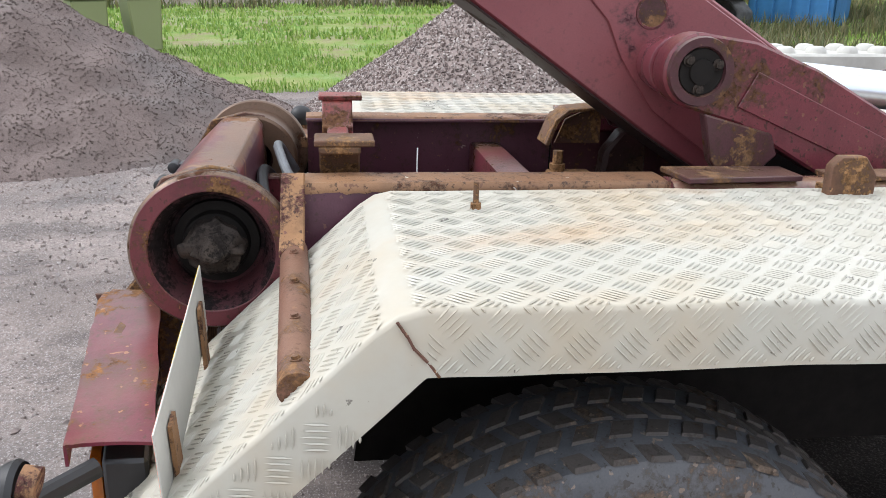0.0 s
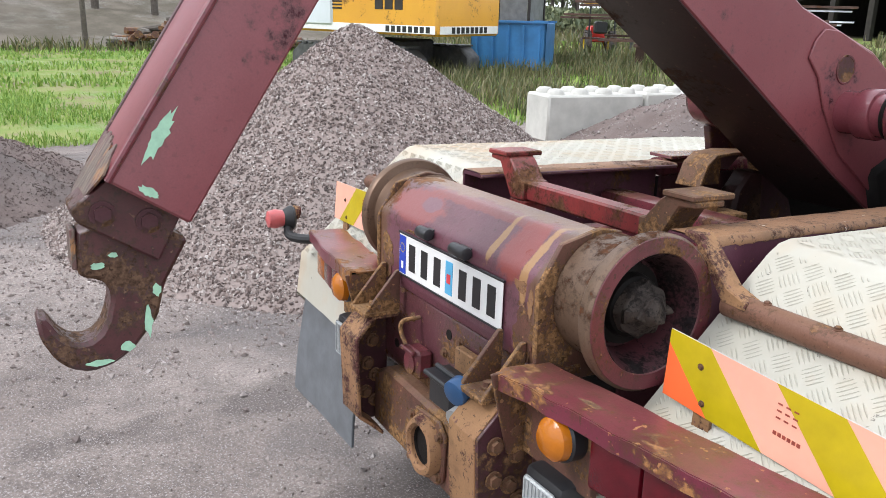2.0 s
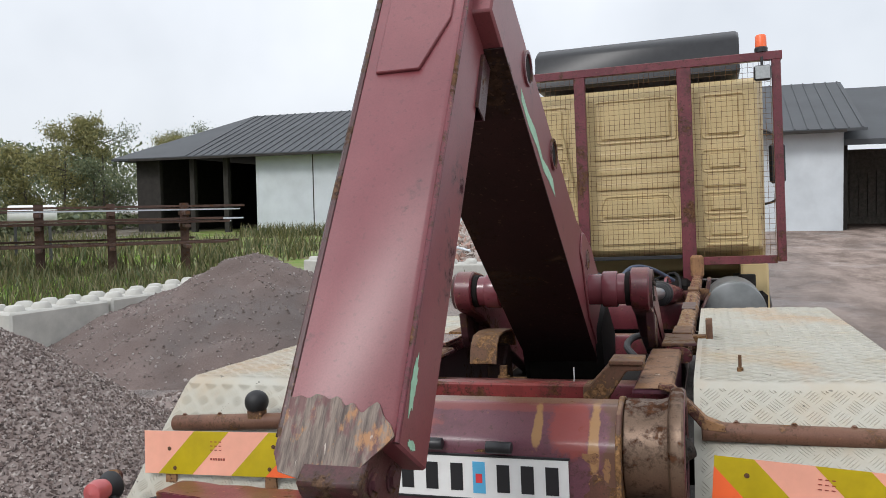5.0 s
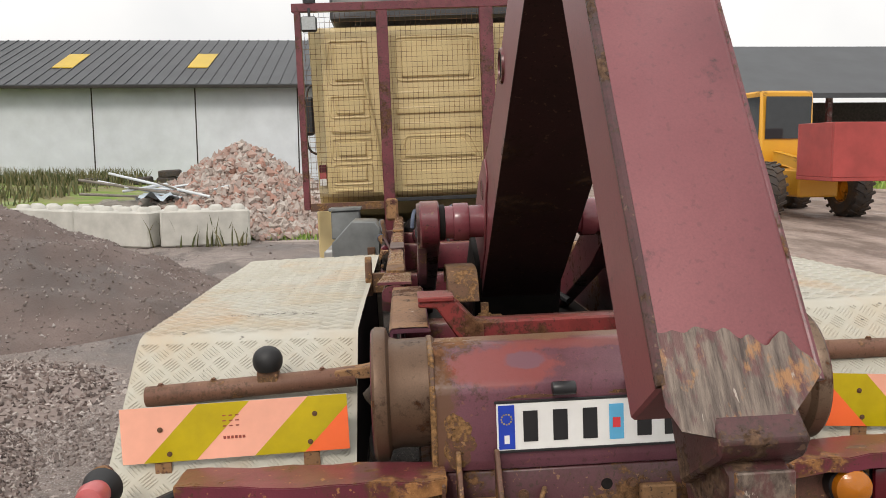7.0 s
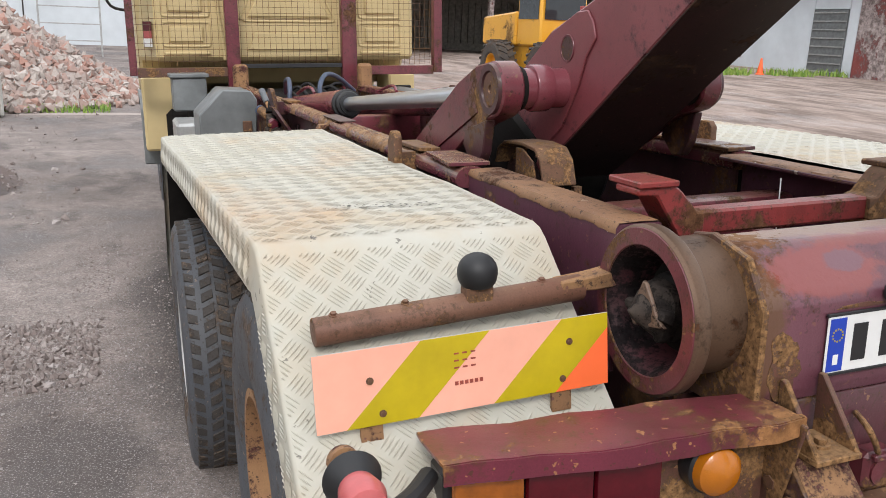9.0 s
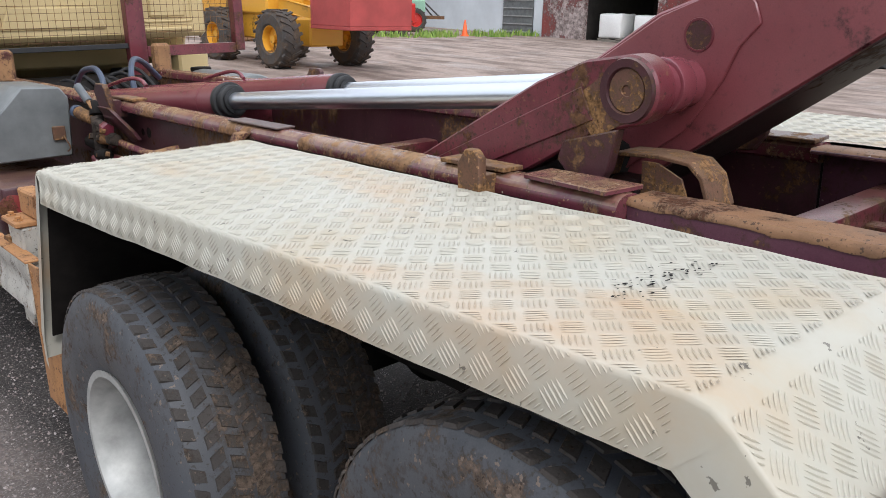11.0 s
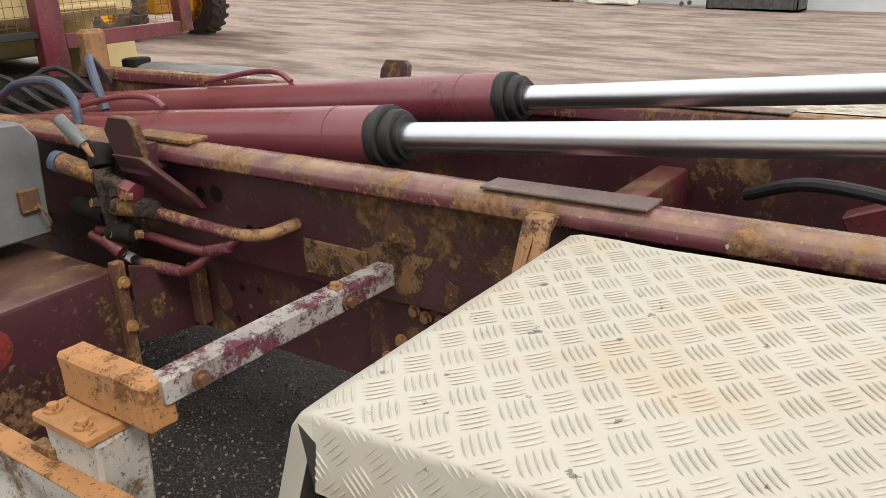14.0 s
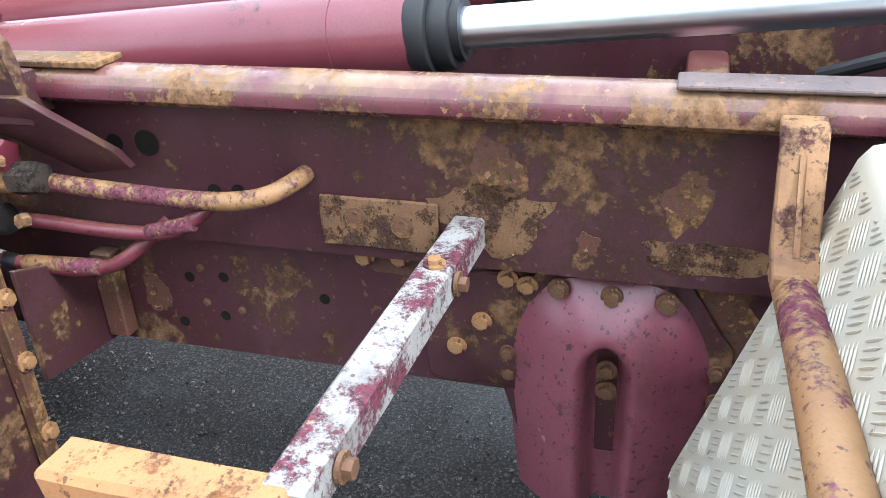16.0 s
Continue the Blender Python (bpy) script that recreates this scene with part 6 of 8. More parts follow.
# tail light brackets
for s in (-1, 1):
    def X(a, b):
        return (min(s * a, s * b), max(s * a, s * b))
    bm = B()
    prism(bm, [(s * 0.385, -0.095), (s * 1.01, -0.095), (s * 1.01, 0.035), (s * 0.385, 0.035)], "z", 1.050, 1.056)
    prism(bm, [(s * 0.385, -0.098), (s * 1.01, -0.098), (s * 1.01, -0.093), (s * 0.385, -0.093)], "z", 1.020, 1.054)
    bmesh.ops.subdivide_edges(bm, edges=list(bm.edges), cuts=11, use_grid_fill=True)
    dent(bm, 0.007, 9)
    for v in bm.verts:
        if v.co.y < -0.08:
            v.co.z += 0.010 * noise.noise(Vector((v.co.x * 14, s, 2.0))) + 0.006 * noise.noise(Vector((v.co.x * 40, s, 5.0)))
    shear(bm)
    part("lamp_hood", bm, M_HOOD, truck, "bent maroon steel hood over the tail lights")
    bm = B()
    prism(bm, [(-0.02, 1.05), (0.0, 1.05), (0.0, 0.86), (-0.02, 0.86)], "x", *X(0.385, 0.62), 0.002)
    prism(bm, [(-0.11, 1.05), (0.0, 1.05), (0.0, 0.85), (-0.06, 0.86)], "x", *X(0.388, 0.396), 0.002)
    part("lamp_bracket", bm, M_BROWN, truck, "rusty perforated lamp bracket")
    bm = B()
    box(bm, *X(0.62, 0.995), -0.05, 0.02, 0.90, 1.015, 0.006)
    shear(bm)
    lamp = part("tail_lamp", bm, M_PLASTIC, truck, "tail lamp cluster with red and amber lenses")
    for a, b, mat in ((0.625, 0.742, M_REDLENS), (0.746, 0.862, M_REDLENS), (0.866, 0.985, M_AMBER_DULL)):
        bm = B()
        box(bm, *X(a, b), -0.072, -0.051, 0.905, 1.01, 0.008, None, 2)
        shear(bm)
        part("lens", bm, mat, lamp, "dirty amber lens, darkened for shade under the hood" if mat is M_AMBER_DULL else "red lens")
    bm = B()
    ix = 0.555 if s > 0 else 0.535
    lathe(bm, [(-0.02, 0.05), (-0.05, 0.05), (-0.055, 0.046)], (s * ix, 0, 0.972), "y", 28)
    ind = part("indicator", bm, M_PLASTIC, truck, "round amber indicator in black housing")
    bm = B()
    lathe(bm, [(-0.054, 0.046), (-0.072, 0.043), (-0.086, 0.028), (-0.09, 0.0001)], (s * ix, 0, 0.972), "y", 28)
    part("lens", bm, M_AMBER, ind, "amber lens")
    bm = B()
    box(bm, *X(0.455, 0.585), -0.06, 0.03, 0.735, 0.875, 0.02, None, 2)
    work = part("work_lamp", bm, M_PLASTIC, truck, "square work lamp with clear ribbed glass")
    box_part("glass", (*X(0.468, 0.572), -0.068, -0.0605, 0.750, 0.855), M_CLEAR, work, "clear ribbed glass", 0.006)
    for k in range(8):
        x0 = 0.473 + k * 0.0122
        box_part("glass_rib", (*X(x0, x0 + 0.005), -0.0705, -0.068, 0.757, 0.848), M_CLEAR, work, "", 0)
    # side marker on its rubber arm
    bm = B()
    pipe(bm, [(s * 1.02, 0.05, 1.0), (s * 1.07, 0.0, 0.995), (s * 1.12, -0.03, 1.0), (s * 1.155, -0.025, 1.03)], 0.017, 10)
    lathe(bm, [(-0.02, 0.03), (0.0, 0.042), (0.012, 0.046), (0.02, 0.042)], (s * 1.163, -0.022, 1.055), "y", 24)
    mk = part("marker_lamp", bm, M_BLACK, truck, "outline marker lamp on a black rubber arm")
    bm = B()
    lathe(bm, [(-0.02, 0.03), (-0.05, 0.036), (-0.075, 0.030), (-0.085, 0.0001)], (s * 1.163, -0.022, 1.055), "y", 22)
    part("lens", bm, M_PINK if s < 0 else M_ORANGE, mk, "faded red lens")
    bm = B()
    cyl(bm, (s * 1.17, 0.022, 1.07), (s * 1.17, -0.0, 1.075), 0.025, seg=16)
    part("lens", bm, M_OCHRE, mk)

# hazard boards
M_PRINT = plain("faded_red_print", (0.30, 0.06, 0.04), 0.5, 0, 0.3, 40, 0)
SHEETW, SHEETH = 0.565, 0.140
for s in (-1, 1):
    root_m = pose(-0.898, 0.176, 1.117, -4, -1.2, 0) if s < 0 else pose(0.892, 0.168, 1.095, 2, 4.5, 2)
    bm = B()
    box(bm, -SHEETW / 2, SHEETW / 2, -0.002, 0.0, -SHEETH / 2, SHEETH / 2, 0)
    board = part("hazard_board", bm, M_CONCRETE, truck, "striped yellow and orange reflective board")
    board.matrix_basis = root_m

    def stripe(u0, u1, slant, mat, y, name="stripe"):
        """A slanted band, clipped to the board; u along the foot of the board."""
        hh, hw = SHEETH / 2 - 0.0005, SHEETW / 2 - 0.0005
        poly = [(u0, -hh), (u1, -hh), (u1 + slant, hh), (u0 + slant, hh)]
        out = []
        for lim, sign in ((hw, 1), (-hw, -1)):
            src, out = poly if not out else out, []
            for i, p in enumerate(src):
                q = src[(i + 1) % len(src)]
                pin, qin = sign * (p[0] - lim) <= 0, sign * (q[0] - lim) <= 0
                if pin:
                    out.append(p)
                if pin != qin:
                    t = (lim - p[0]) / (q[0] - p[0])
                    out.append((lim, p[1] + t * (q[1] - p[1])))
        if len(out) > 2:
            b2 = B()
            prism(b2, out, "y", -y, -0.0021)
            part(name, b2, mat, board)
    stripe(-SHEETW / 2 - 0.2, SHEETW / 2 + 0.2, 0.0, M_SALMON, 0.0026, "ground_film")
    sl = SHEETH * (1.0 if s < 0 else -1.0)
    for u0, u1, mat in ((-0.23, -0.10, M_YELLOW), (0.045, 0.17, M_YELLOW), (0.17, 0.36, M_ORANGE)) if s < 0 else ((0.10, 0.23, M_YELLOW), (-0.17, -0.045, M_YELLOW), (-0.36, -0.17, M_ORANGE)):
        stripe(u0, u1, sl, mat, 0.0031)
    bolts(board, [(u * -s, -0.0031, z) for u, z in ((-0.185, 0.012), (-0.165, -0.05), (0.20, 0.025), (0.185, -0.045))], (0, -1, 0), 0.0045, 0.004, M_RUSTY, "screw")
    for k in range(9):
        z = 0.035 - 0.013 * (k % 3)
        box_part("print_bar", (-0.03 + 0.016 * (k // 3), -0.021 + 0.016 * (k // 3), -0.0038, -0.0032, z, z + 0.003), M_PRINT, board, "", 0)
    for k in range(6):
        box_part("print_bar", (-0.03 + 0.0095 * k, -0.0235 + 0.0095 * k, -0.0038, -0.0032, -0.022, -0.015), M_PRINT, board, "", 0)
    for u in (-0.185, 0.185):
        bm = B()
        prism(bm, [(0.002, -0.11), (0.002, 0.03), (0.008, 0.03), (0.01, -0.10), (0.12, -0.15), (0.12, -0.16)], "x", u - 0.02, u + 0.02)
        part("stay", bm, M_OCHRE, board, "rusty strap stay")


# tubular guide bars beside the rollers
M_BARBROWN = worn("brown_bar_steel", (0.155, 0.070, 0.046), (0.20, 0.105, 0.068), (0.24, 0.13, 0.065), 0.07, 0.55, 9, 0.15, None, 0, 0.25, 0.3, (0.5, 0.95), 0.4, 0.4)
for s in (-1, 1):
    p0, p1 = ((-0.60, 0.312, 1.203), (-1.152, 0.304, 1.177)) if s < 0 else ((0.585, 0.335, 1.205), (1.165, 0.362, 1.192))
    bm = B()
    cyl(bm, p0, p1, 0.027, seg=24, bev=0.002)
    for t in (0.16, 0.42, 0.68, 0.93):
        q = Vector(p0).lerp(Vector(p1), t)
        bolt(bm, q + Vector((0, 0, 0.026)), (0, -0.2, 1), 0.006, 0.007)
    bar = part("guide_bar", bm, M_BARBROWN, truck, "rusty round guide bar")
    bm = B()
    y = p0[1]
    prism(bm, [(-0.507, 1.240), (-0.52, 1.240), (-0.585, 1.230), (-0.655, 1.224), (-0.655, 1.206), (-0.58, 1.200), (-0.507, 1.205)] if s < 0 else [(0.470, 1.338), (0.510, 1.336), (0.600, 1.244), (0.650, 1.226), (0.650, 1.208), (0.590, 1.212), (0.500, 1.318), (0.470, 1.326)], "y", y - 0.026, y + 0.022, 0.003)
    part("strap", bm, M_OCHRE, bar, "flat ochre-rusted strap")
    if s < 0:
        bm = B()
        box(bm, -0.858, -0.803, 0.285, 0.325, 1.20, 1.235, 0.004)
        part("stop_foot", bm, M_RUSTY, bar)
        bm = B()
        lathe(bm, [(0.0, 0.0001), (0.0, 0.03), (0.007, 0.035), (0.015, 0.038), (0.025, 0.0395), (0.035, 0.039), (0.044, 0.036), (0.052, 0.031), (0.059, 0.023), (0.064, 0.012), (0.066, 0.0001)], (-0.83, 0.305, 1.232), "z", 36)
        part("rubber_stop", bm, M_BLACK, bar, "round black rubber stop")


# ---- mudguards ----
def ribs(name, parent, origin, u, v, lu, lv, cell=0.049, warp=None):
    """The raised ribs of chequer plate: fives of short bars in a basket weave, set cornerwise to the sheet."""
    u, v = Vector(u).normalized(), Vector(v).normalized()
    n = u.cross(v)
    d1, d2 = (u + v) / math.sqrt(2), (v - u) / math.sqrt(2)
    verts, faces = [], []
    reach = int((lu + lv) / cell) + 2
    for i in range(-reach, reach):
        for j in range(-reach, reach):
            c0 = d1 * ((i + 0.5) * cell) + d2 * ((j + 0.5) * cell)
            cu, cv = c0.dot(u), c0.dot(v)
            if not (-cell < cu < lu + cell and -cell < cv < lv + cell):
                continue
            d, e = (d1, d2) if (i + j) % 2 else (d2, d1)
            du_, dv_ = d.dot(u), d.dot(v)
            for k in range(-2, 3):
                half = 0.0215 - 0.0013 * abs(k)
                q = c0 + e * (k * 0.0090)
                # cut the bar off at the sheet's edges
                lo, hi = -half, half
                for at, way, lim in ((q.dot(u), du_, lu), (q.dot(v), dv_, lv)):
                    ta, tb = sorted(((0.001 - at) / way, (lim - 0.001 - at) / way))
                    lo, hi = max(lo, ta), min(hi, tb)
                if hi - lo < 0.009:
                    continue
                half, b = (hi - lo) / 2, len(verts)
                c = Vector(origin) + q + d * ((lo + hi) / 2)
                for du, dv, h in ((-half, 0, 0), (-half * 0.4, -0.0018, 0), (half * 0.4, -0.0018, 0), (half, 0, 0), (half * 0.4, 0.0018, 0), (-half * 0.4, 0.0018, 0), (-half * 0.45, 0, 0.0017), (half * 0.45, 0, 0.0017)):
                    p = c + d * du + e * dv + n * (h + 0.0001)
                    verts.append(tuple(warp(p) if warp else p))
                faces += [tuple(b + q2 for q2 in f) for f in ((0, 1, 6), (1, 2, 7, 6), (2, 3, 7), (3, 4, 7), (4, 5, 6, 7), (5, 0, 6))]
    ob = soup(name, verts, faces, M_TREAD, parent)
    return tagged(ob, kind="stuff")


def mudguard(s):
    xi, xo, zt, fl = (0.612, 1.222, 1.296, 0.106) if s < 0 else (0.575, 1.203, 1.320, 0.094)

    def warp(p):
        """The sheet hangs down a little towards its outer front corner, and is uneven."""
        out = max(0.0, min(1.0, (abs(p[0]) - xi) / (xo - xi)))
        along = max(0.0, p[1] - 0.5)
        droop = (0.011 * along - 0.010) * out if s < 0 else 0.0
        flare = -0.042 * along * out if s < 0 else 0.0
        wave = 0.005 * noise.noise(Vector((p[0] * 2.5, p[1] * 2.0, 1.7))) + 0.003 * noise.noise(Vector((p[0] * 9, p[1] * 9, 0.3)))
        return Vector((p[0] + flare, p[1], p[2] - droop + wave))

    # outline of the sheet in y, z from the rear foot to the front foot
    prof = [(0.03, 0.74), (0.05, 0.90), (0.465, zt - 0.028), (0.495, zt - 0.008), (0.53, zt), (2.73, zt), (2.754, zt - 0.006), (2.768, zt - 0.025), (2.956, 0.714), (2.958, 0.60)]
    fine = []
    for (a, b), (c, d) in zip(prof, prof[1:]):
        k = max(1, int(math.hypot(c - a, d - b) / 0.035))
        fine += [(a + (c - a) * t / k, b + (d - b) * t / k) for t in range(k)]
    fine.append(prof[-1])
    cols = [xi - 0.012, *(xi + (xo - 0.03 - xi) * k / 16 for k in range(17)), xo - 0.006, xo - 0.001, xo + 0.002]
    bm, grid = B(), []
    for y, z in fine:
        ring = [Vector((s * x, y, z - (0.003 if i == 19 else 0.011 if i == 20 else 0.0005 if i == 18 else 0))) for i, x in enumerate(cols)]
        if y < 1.0:
            # the flange follows the rear slope, mitred at the crease
            ym = 0.05 + 0.666 * fl + (zt - fl - 0.9 + 0.746 * fl) * 0.415 / (zt - 0.928)
            if y < 0.47 and z - 0.746 * fl < zt - fl:
                ring.append(Vector((s * (xo + 0.007), y + 0.666 * fl, z - 0.746 * fl)))
            else:
                ring.append(Vector((s * (xo + 0.009), max(y, ym), zt - fl)))
        elif y < 2.74:
            ring.append(Vector((s * (xo + 0.009), y, z - fl)))
        else:
            ring.append(Vector((s * (xo + 0.005), y - 0.03, z - 0.03)))
        grid.append([bm.verts.new(warp(p)) for p in ring])
    for a, b in zip(grid, grid[1:]):
        for i in range(len(a) - 1):
            bm.faces.new((a[i], a[i + 1], b[i + 1], b[i]))
    bmesh.ops.recalc_face_normals(bm, faces=list(bm.faces))
    if sum(f.normal.z for f in bm.faces) < 0:
        bmesh.ops.reverse_faces(bm, faces=list(bm.faces))
    guard = part("mudguard", bm, M_TREAD, truck, "cream chequer-plate mudguard with rust-coloured stains", 50)
    # shade inside the guard as a black sheet, a hand's breadth of sheet away
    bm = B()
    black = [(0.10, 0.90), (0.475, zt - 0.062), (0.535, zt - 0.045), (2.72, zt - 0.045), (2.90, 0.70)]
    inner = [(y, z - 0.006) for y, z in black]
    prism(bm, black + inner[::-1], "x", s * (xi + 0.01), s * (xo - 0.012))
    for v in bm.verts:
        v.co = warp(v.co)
    part("underside", bm, M_DARK, guard, "black sheet standing for the shade beneath")
    # upright black sheet, added to stand for the darkness behind the flange
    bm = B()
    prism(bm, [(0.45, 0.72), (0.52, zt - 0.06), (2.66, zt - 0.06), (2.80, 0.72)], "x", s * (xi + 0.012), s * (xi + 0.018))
    part("shade_sheet", bm, M_DARK, guard, "added black sheet for the shade behind the flange")
    e, w = 0.0008, xo - xi - 0.004
    left = xi + 0.004 if s > 0 else -xo + 0.003
    ribs("tread_ribs", guard, (left, 0.512, zt + e), (1, 0, 0), (0, 1, 0), w, 2.228, warp=warp)
    slope = Vector((0, 0.415, zt - 0.028 - 0.9))
    ribs("tread_ribs", guard, Vector((left, 0.055, 0.904)) + Vector((0, -0.6, 0.8)) * e, (1, 0, 0), slope, w, slope.length + 0.008, warp=warp)
    if s < 0:
        ribs("tread_ribs", guard, (-xo - 0.0100, 2.73, zt - fl + 0.004), (0, -1, 0), (0.10, 0, 1), 2.19, fl - 0.002, warp=warp)
        ribs("tread_ribs", guard, (-xo + 0.004, 2.7700, zt - 0.029), (1, 0, 0), (0, 0.188, -0.557), w + 0.004, 0.59, warp=warp)
    else:
        ribs("tread_ribs", guard, (xo + 0.0100, 0.53, zt - fl + 0.004), (0, 1, 0), (-0.11, 0, 1), 2.16, fl - 0.002, warp=warp)
    side = slope.normalized() * (1 if s > 0 else -1)
    low, high = Vector((s * (xo + 0.009), 0.050 + 0.620 * fl, 0.900 - 0.690 * fl)), Vector((s * (xo + 0.009), 0.400 + 0.620 * fl, zt - 0.086 - 0.690 * fl))
    ribs("tread_ribs", guard, low if s > 0 else high, side, (-0.07 * s, -0.666, 0.746), 0.46, fl * 0.86, warp=warp)
    return guard


guard_l = mudguard(-1)
guard_r = mudguard(1)
rk = random.Random(12)
sv, sf = [], []
for _ in range(70):
    cx, cy = rk.uniform(-1.02, -0.74), rk.gauss(0.79, 0.022)
    k, rad = len(sv), rk.uniform(0.0012, 0.0038)
    zc = 1.2985 - (0.011 * (cy - 0.5) - 0.010) * (-cx - 0.612) / 0.61
    for q in range(6):
        rq = rad * rk.uniform(0.5, 1.2)
        sv.append((cx + rq * 1.6 * math.cos(q * 1.047), cy + rq * math.sin(q * 1.047), zc + 0.0015))
    sf.append(tuple(range(k, k + 6)))
tagged(soup("scuffing", sv, sf, M_DARK, guard_l), kind="stuff")
bm = B()
cyl(bm, (0.702, 0.679, 1.31), (0.702, 0.679, 1.370), 0.0055, seg=10)
cyl(bm, (0.702, 0.679, 1.31), (0.702, 0.679, 1.330), 0.010, seg=12)
part("steel_pin", bm, M_RUSTY, guard_r, "thin rusty pin standing on the sheet")
bm = B()
for (ya, za), (yb, zb) in zip(((0.492, 1.306), (0.505, 1.287), (0.515, 1.268), (0.532, 1.25)), ((0.505, 1.287), (0.515, 1.268), (0.532, 1.25), (0.548, 1.228))):
    cyl(bm, (1.2085, ya, za), (1.2125, yb, zb), 0.0022, seg=6)
part("weld_crack", bm, M_BROWN, guard_r, "dark split at the bent corner")
# mud flaps at the back
for s in (-1, 1):
    bm = B()
    box(bm, min(s * 0.64, s * 1.20), max(s * 0.64, s * 1.20), 0.058, 0.068, 0.36, 0.80, 0.002)
    bmesh.ops.subdivide_edges(bm, edges=list(bm.edges), cuts=4, use_grid_fill=True)
    for v in bm.verts:
        k = max(0.0, 0.74 - v.co.z)
        v.co.y += -0.05 * math.sin(k * 3) + 0.05 * k * noise.noise(v.co * 3)
    part("mud_flap", bm, M_GREASE_HOSE, truck, "dark grey rubber mud flap")
    bm = B()
    cyl(bm, (s * 0.72, 0.020, 0.885), (s * 0.72, 0.046, 0.885), 0.018, seg=16)
    part("reflector", bm, M_REDLENS, truck, "small round red reflector")

# loading cradle between the rails
bm = B()
box(bm, -0.30, 0.30, 0.40, 0.46, 1.262, 1.318, 0.006)
cr = part("cradle", bm, M_RED, truck, "red painted container cradle")
for s, mat in ((-1, M_RED), (1, M_RUSTY)):
    bm = B()
    prism(bm, [(s * 0.245, 1.262), (s * 0.31, 1.262), (s * 0.375, 1.362), (s * 0.425, 1.366), (s * 0.425, 1.382), (s * 0.33, 1.384), (s * 0.31, 1.37), (s * 0.265, 1.32), (s * 0.245, 1.318)], "y", 0.385, 0.475, 0.004)
    box(bm, min(s * 0.325, s * 0.425), max(s * 0.325, s * 0.425), 0.375, 0.505, 1.382, 1.396, 0.003)
    part("cradle_horn", bm, mat, cr, "upturned cradle horn")
    bm = B()
    box(bm, min(s * 0.24, s * 0.32), max(s * 0.24, s * 0.32), 0.39, 0.47, 1.05, 1.262, 0.004)
    part("cradle_foot", bm, M_RUSTY if s > 0 else M_RED, cr)
bm = B()
pipe(bm, [(-0.38, 0.3, 1.16), (-0.3, 0.26, 1.25), (-0.1, 0.27, 1.27), (0.12, 0.33, 1.22), (0.25, 0.5, 1.14), (0.3, 0.8, 1.08)], 0.013)
part("hose", bm, M_GREASE_HOSE, truck, "grey hydraulic hose")
bm = B()
pipe(bm, [(-0.35, 0.25, 1.12), (-0.2, 0.22, 1.2), (0.1, 0.24, 1.2), (0.3, 0.3, 1.12)], 0.016)
part("hose", bm, M_BLACK, truck, "black hydraulic hose")
bm = B()
cyl(bm, (0.18, 0.62, 1.19), (0.181, 0.622, 1.335), 0.0018, seg=6)
part("white_string", bm, M_WHITE, truck)
# curved spring catch at the left
bm = B()
prism(bm, [(1.045, 1.272), (1.072, 1.345), (1.112, 1.378), (1.20, 1.386), (1.33, 1.380), (1.385, 1.352), (1.40, 1.30), (1.39, 1.30), (1.376, 1.346), (1.325, 1.370), (1.20, 1.376), (1.116, 1.368), (1.082, 1.338), (1.057, 1.268)], "x", -0.305, -0.195, 0.002)
bolt(bm, (-0.25, 1.062, 1.308), (0, -0.9, 0.35), 0.008, 0.004)
part("spring_catch", bm, M_RUSTY, truck, "curved rusty catch strap")
bm = B()
prism(bm, [(1.10, 1.26), (1.13, 1.335), (1.20, 1.366), (1.245, 1.366), (1.245, 1.26)], "x", -0.3035, -0.2965, 0.001)
part("catch_web", bm, M_BROWN, truck, "rusty web plate of the catch")
bm = B()
prism(bm, [(1.22, 1.12), (1.24, 1.25), (1.29, 1.315), (1.36, 1.315), (1.375, 1.12)], "x", -0.285, -0.205, 0.012)
bmesh.ops.subdivide_edges(bm, edges=list(bm.edges), cuts=2, use_grid_fill=True)
dent(bm, 0.008, 14)
part("catch_block", bm, M_UNDER, truck, "greasy block under the catch strap")
bm = B()
bolt(bm, (-0.175, 1.08, 1.20), (0, 0, 1), 0.016, 0.06)
box(bm, -0.20, -0.10, 1.05, 1.18, 1.17, 1.20, 0.005)
part("catch_base", bm, M_RUSTY, truck, "small rusty base with a stud")

# ---- lift arm ----
M_HOOKSTEEL = worn("worn_hook_paint", (0.065, 0.018, 0.022), (0.10, 0.035, 0.032), (0.14, 0.085, 0.055), 0.26, 0.4, 12, 0.0)


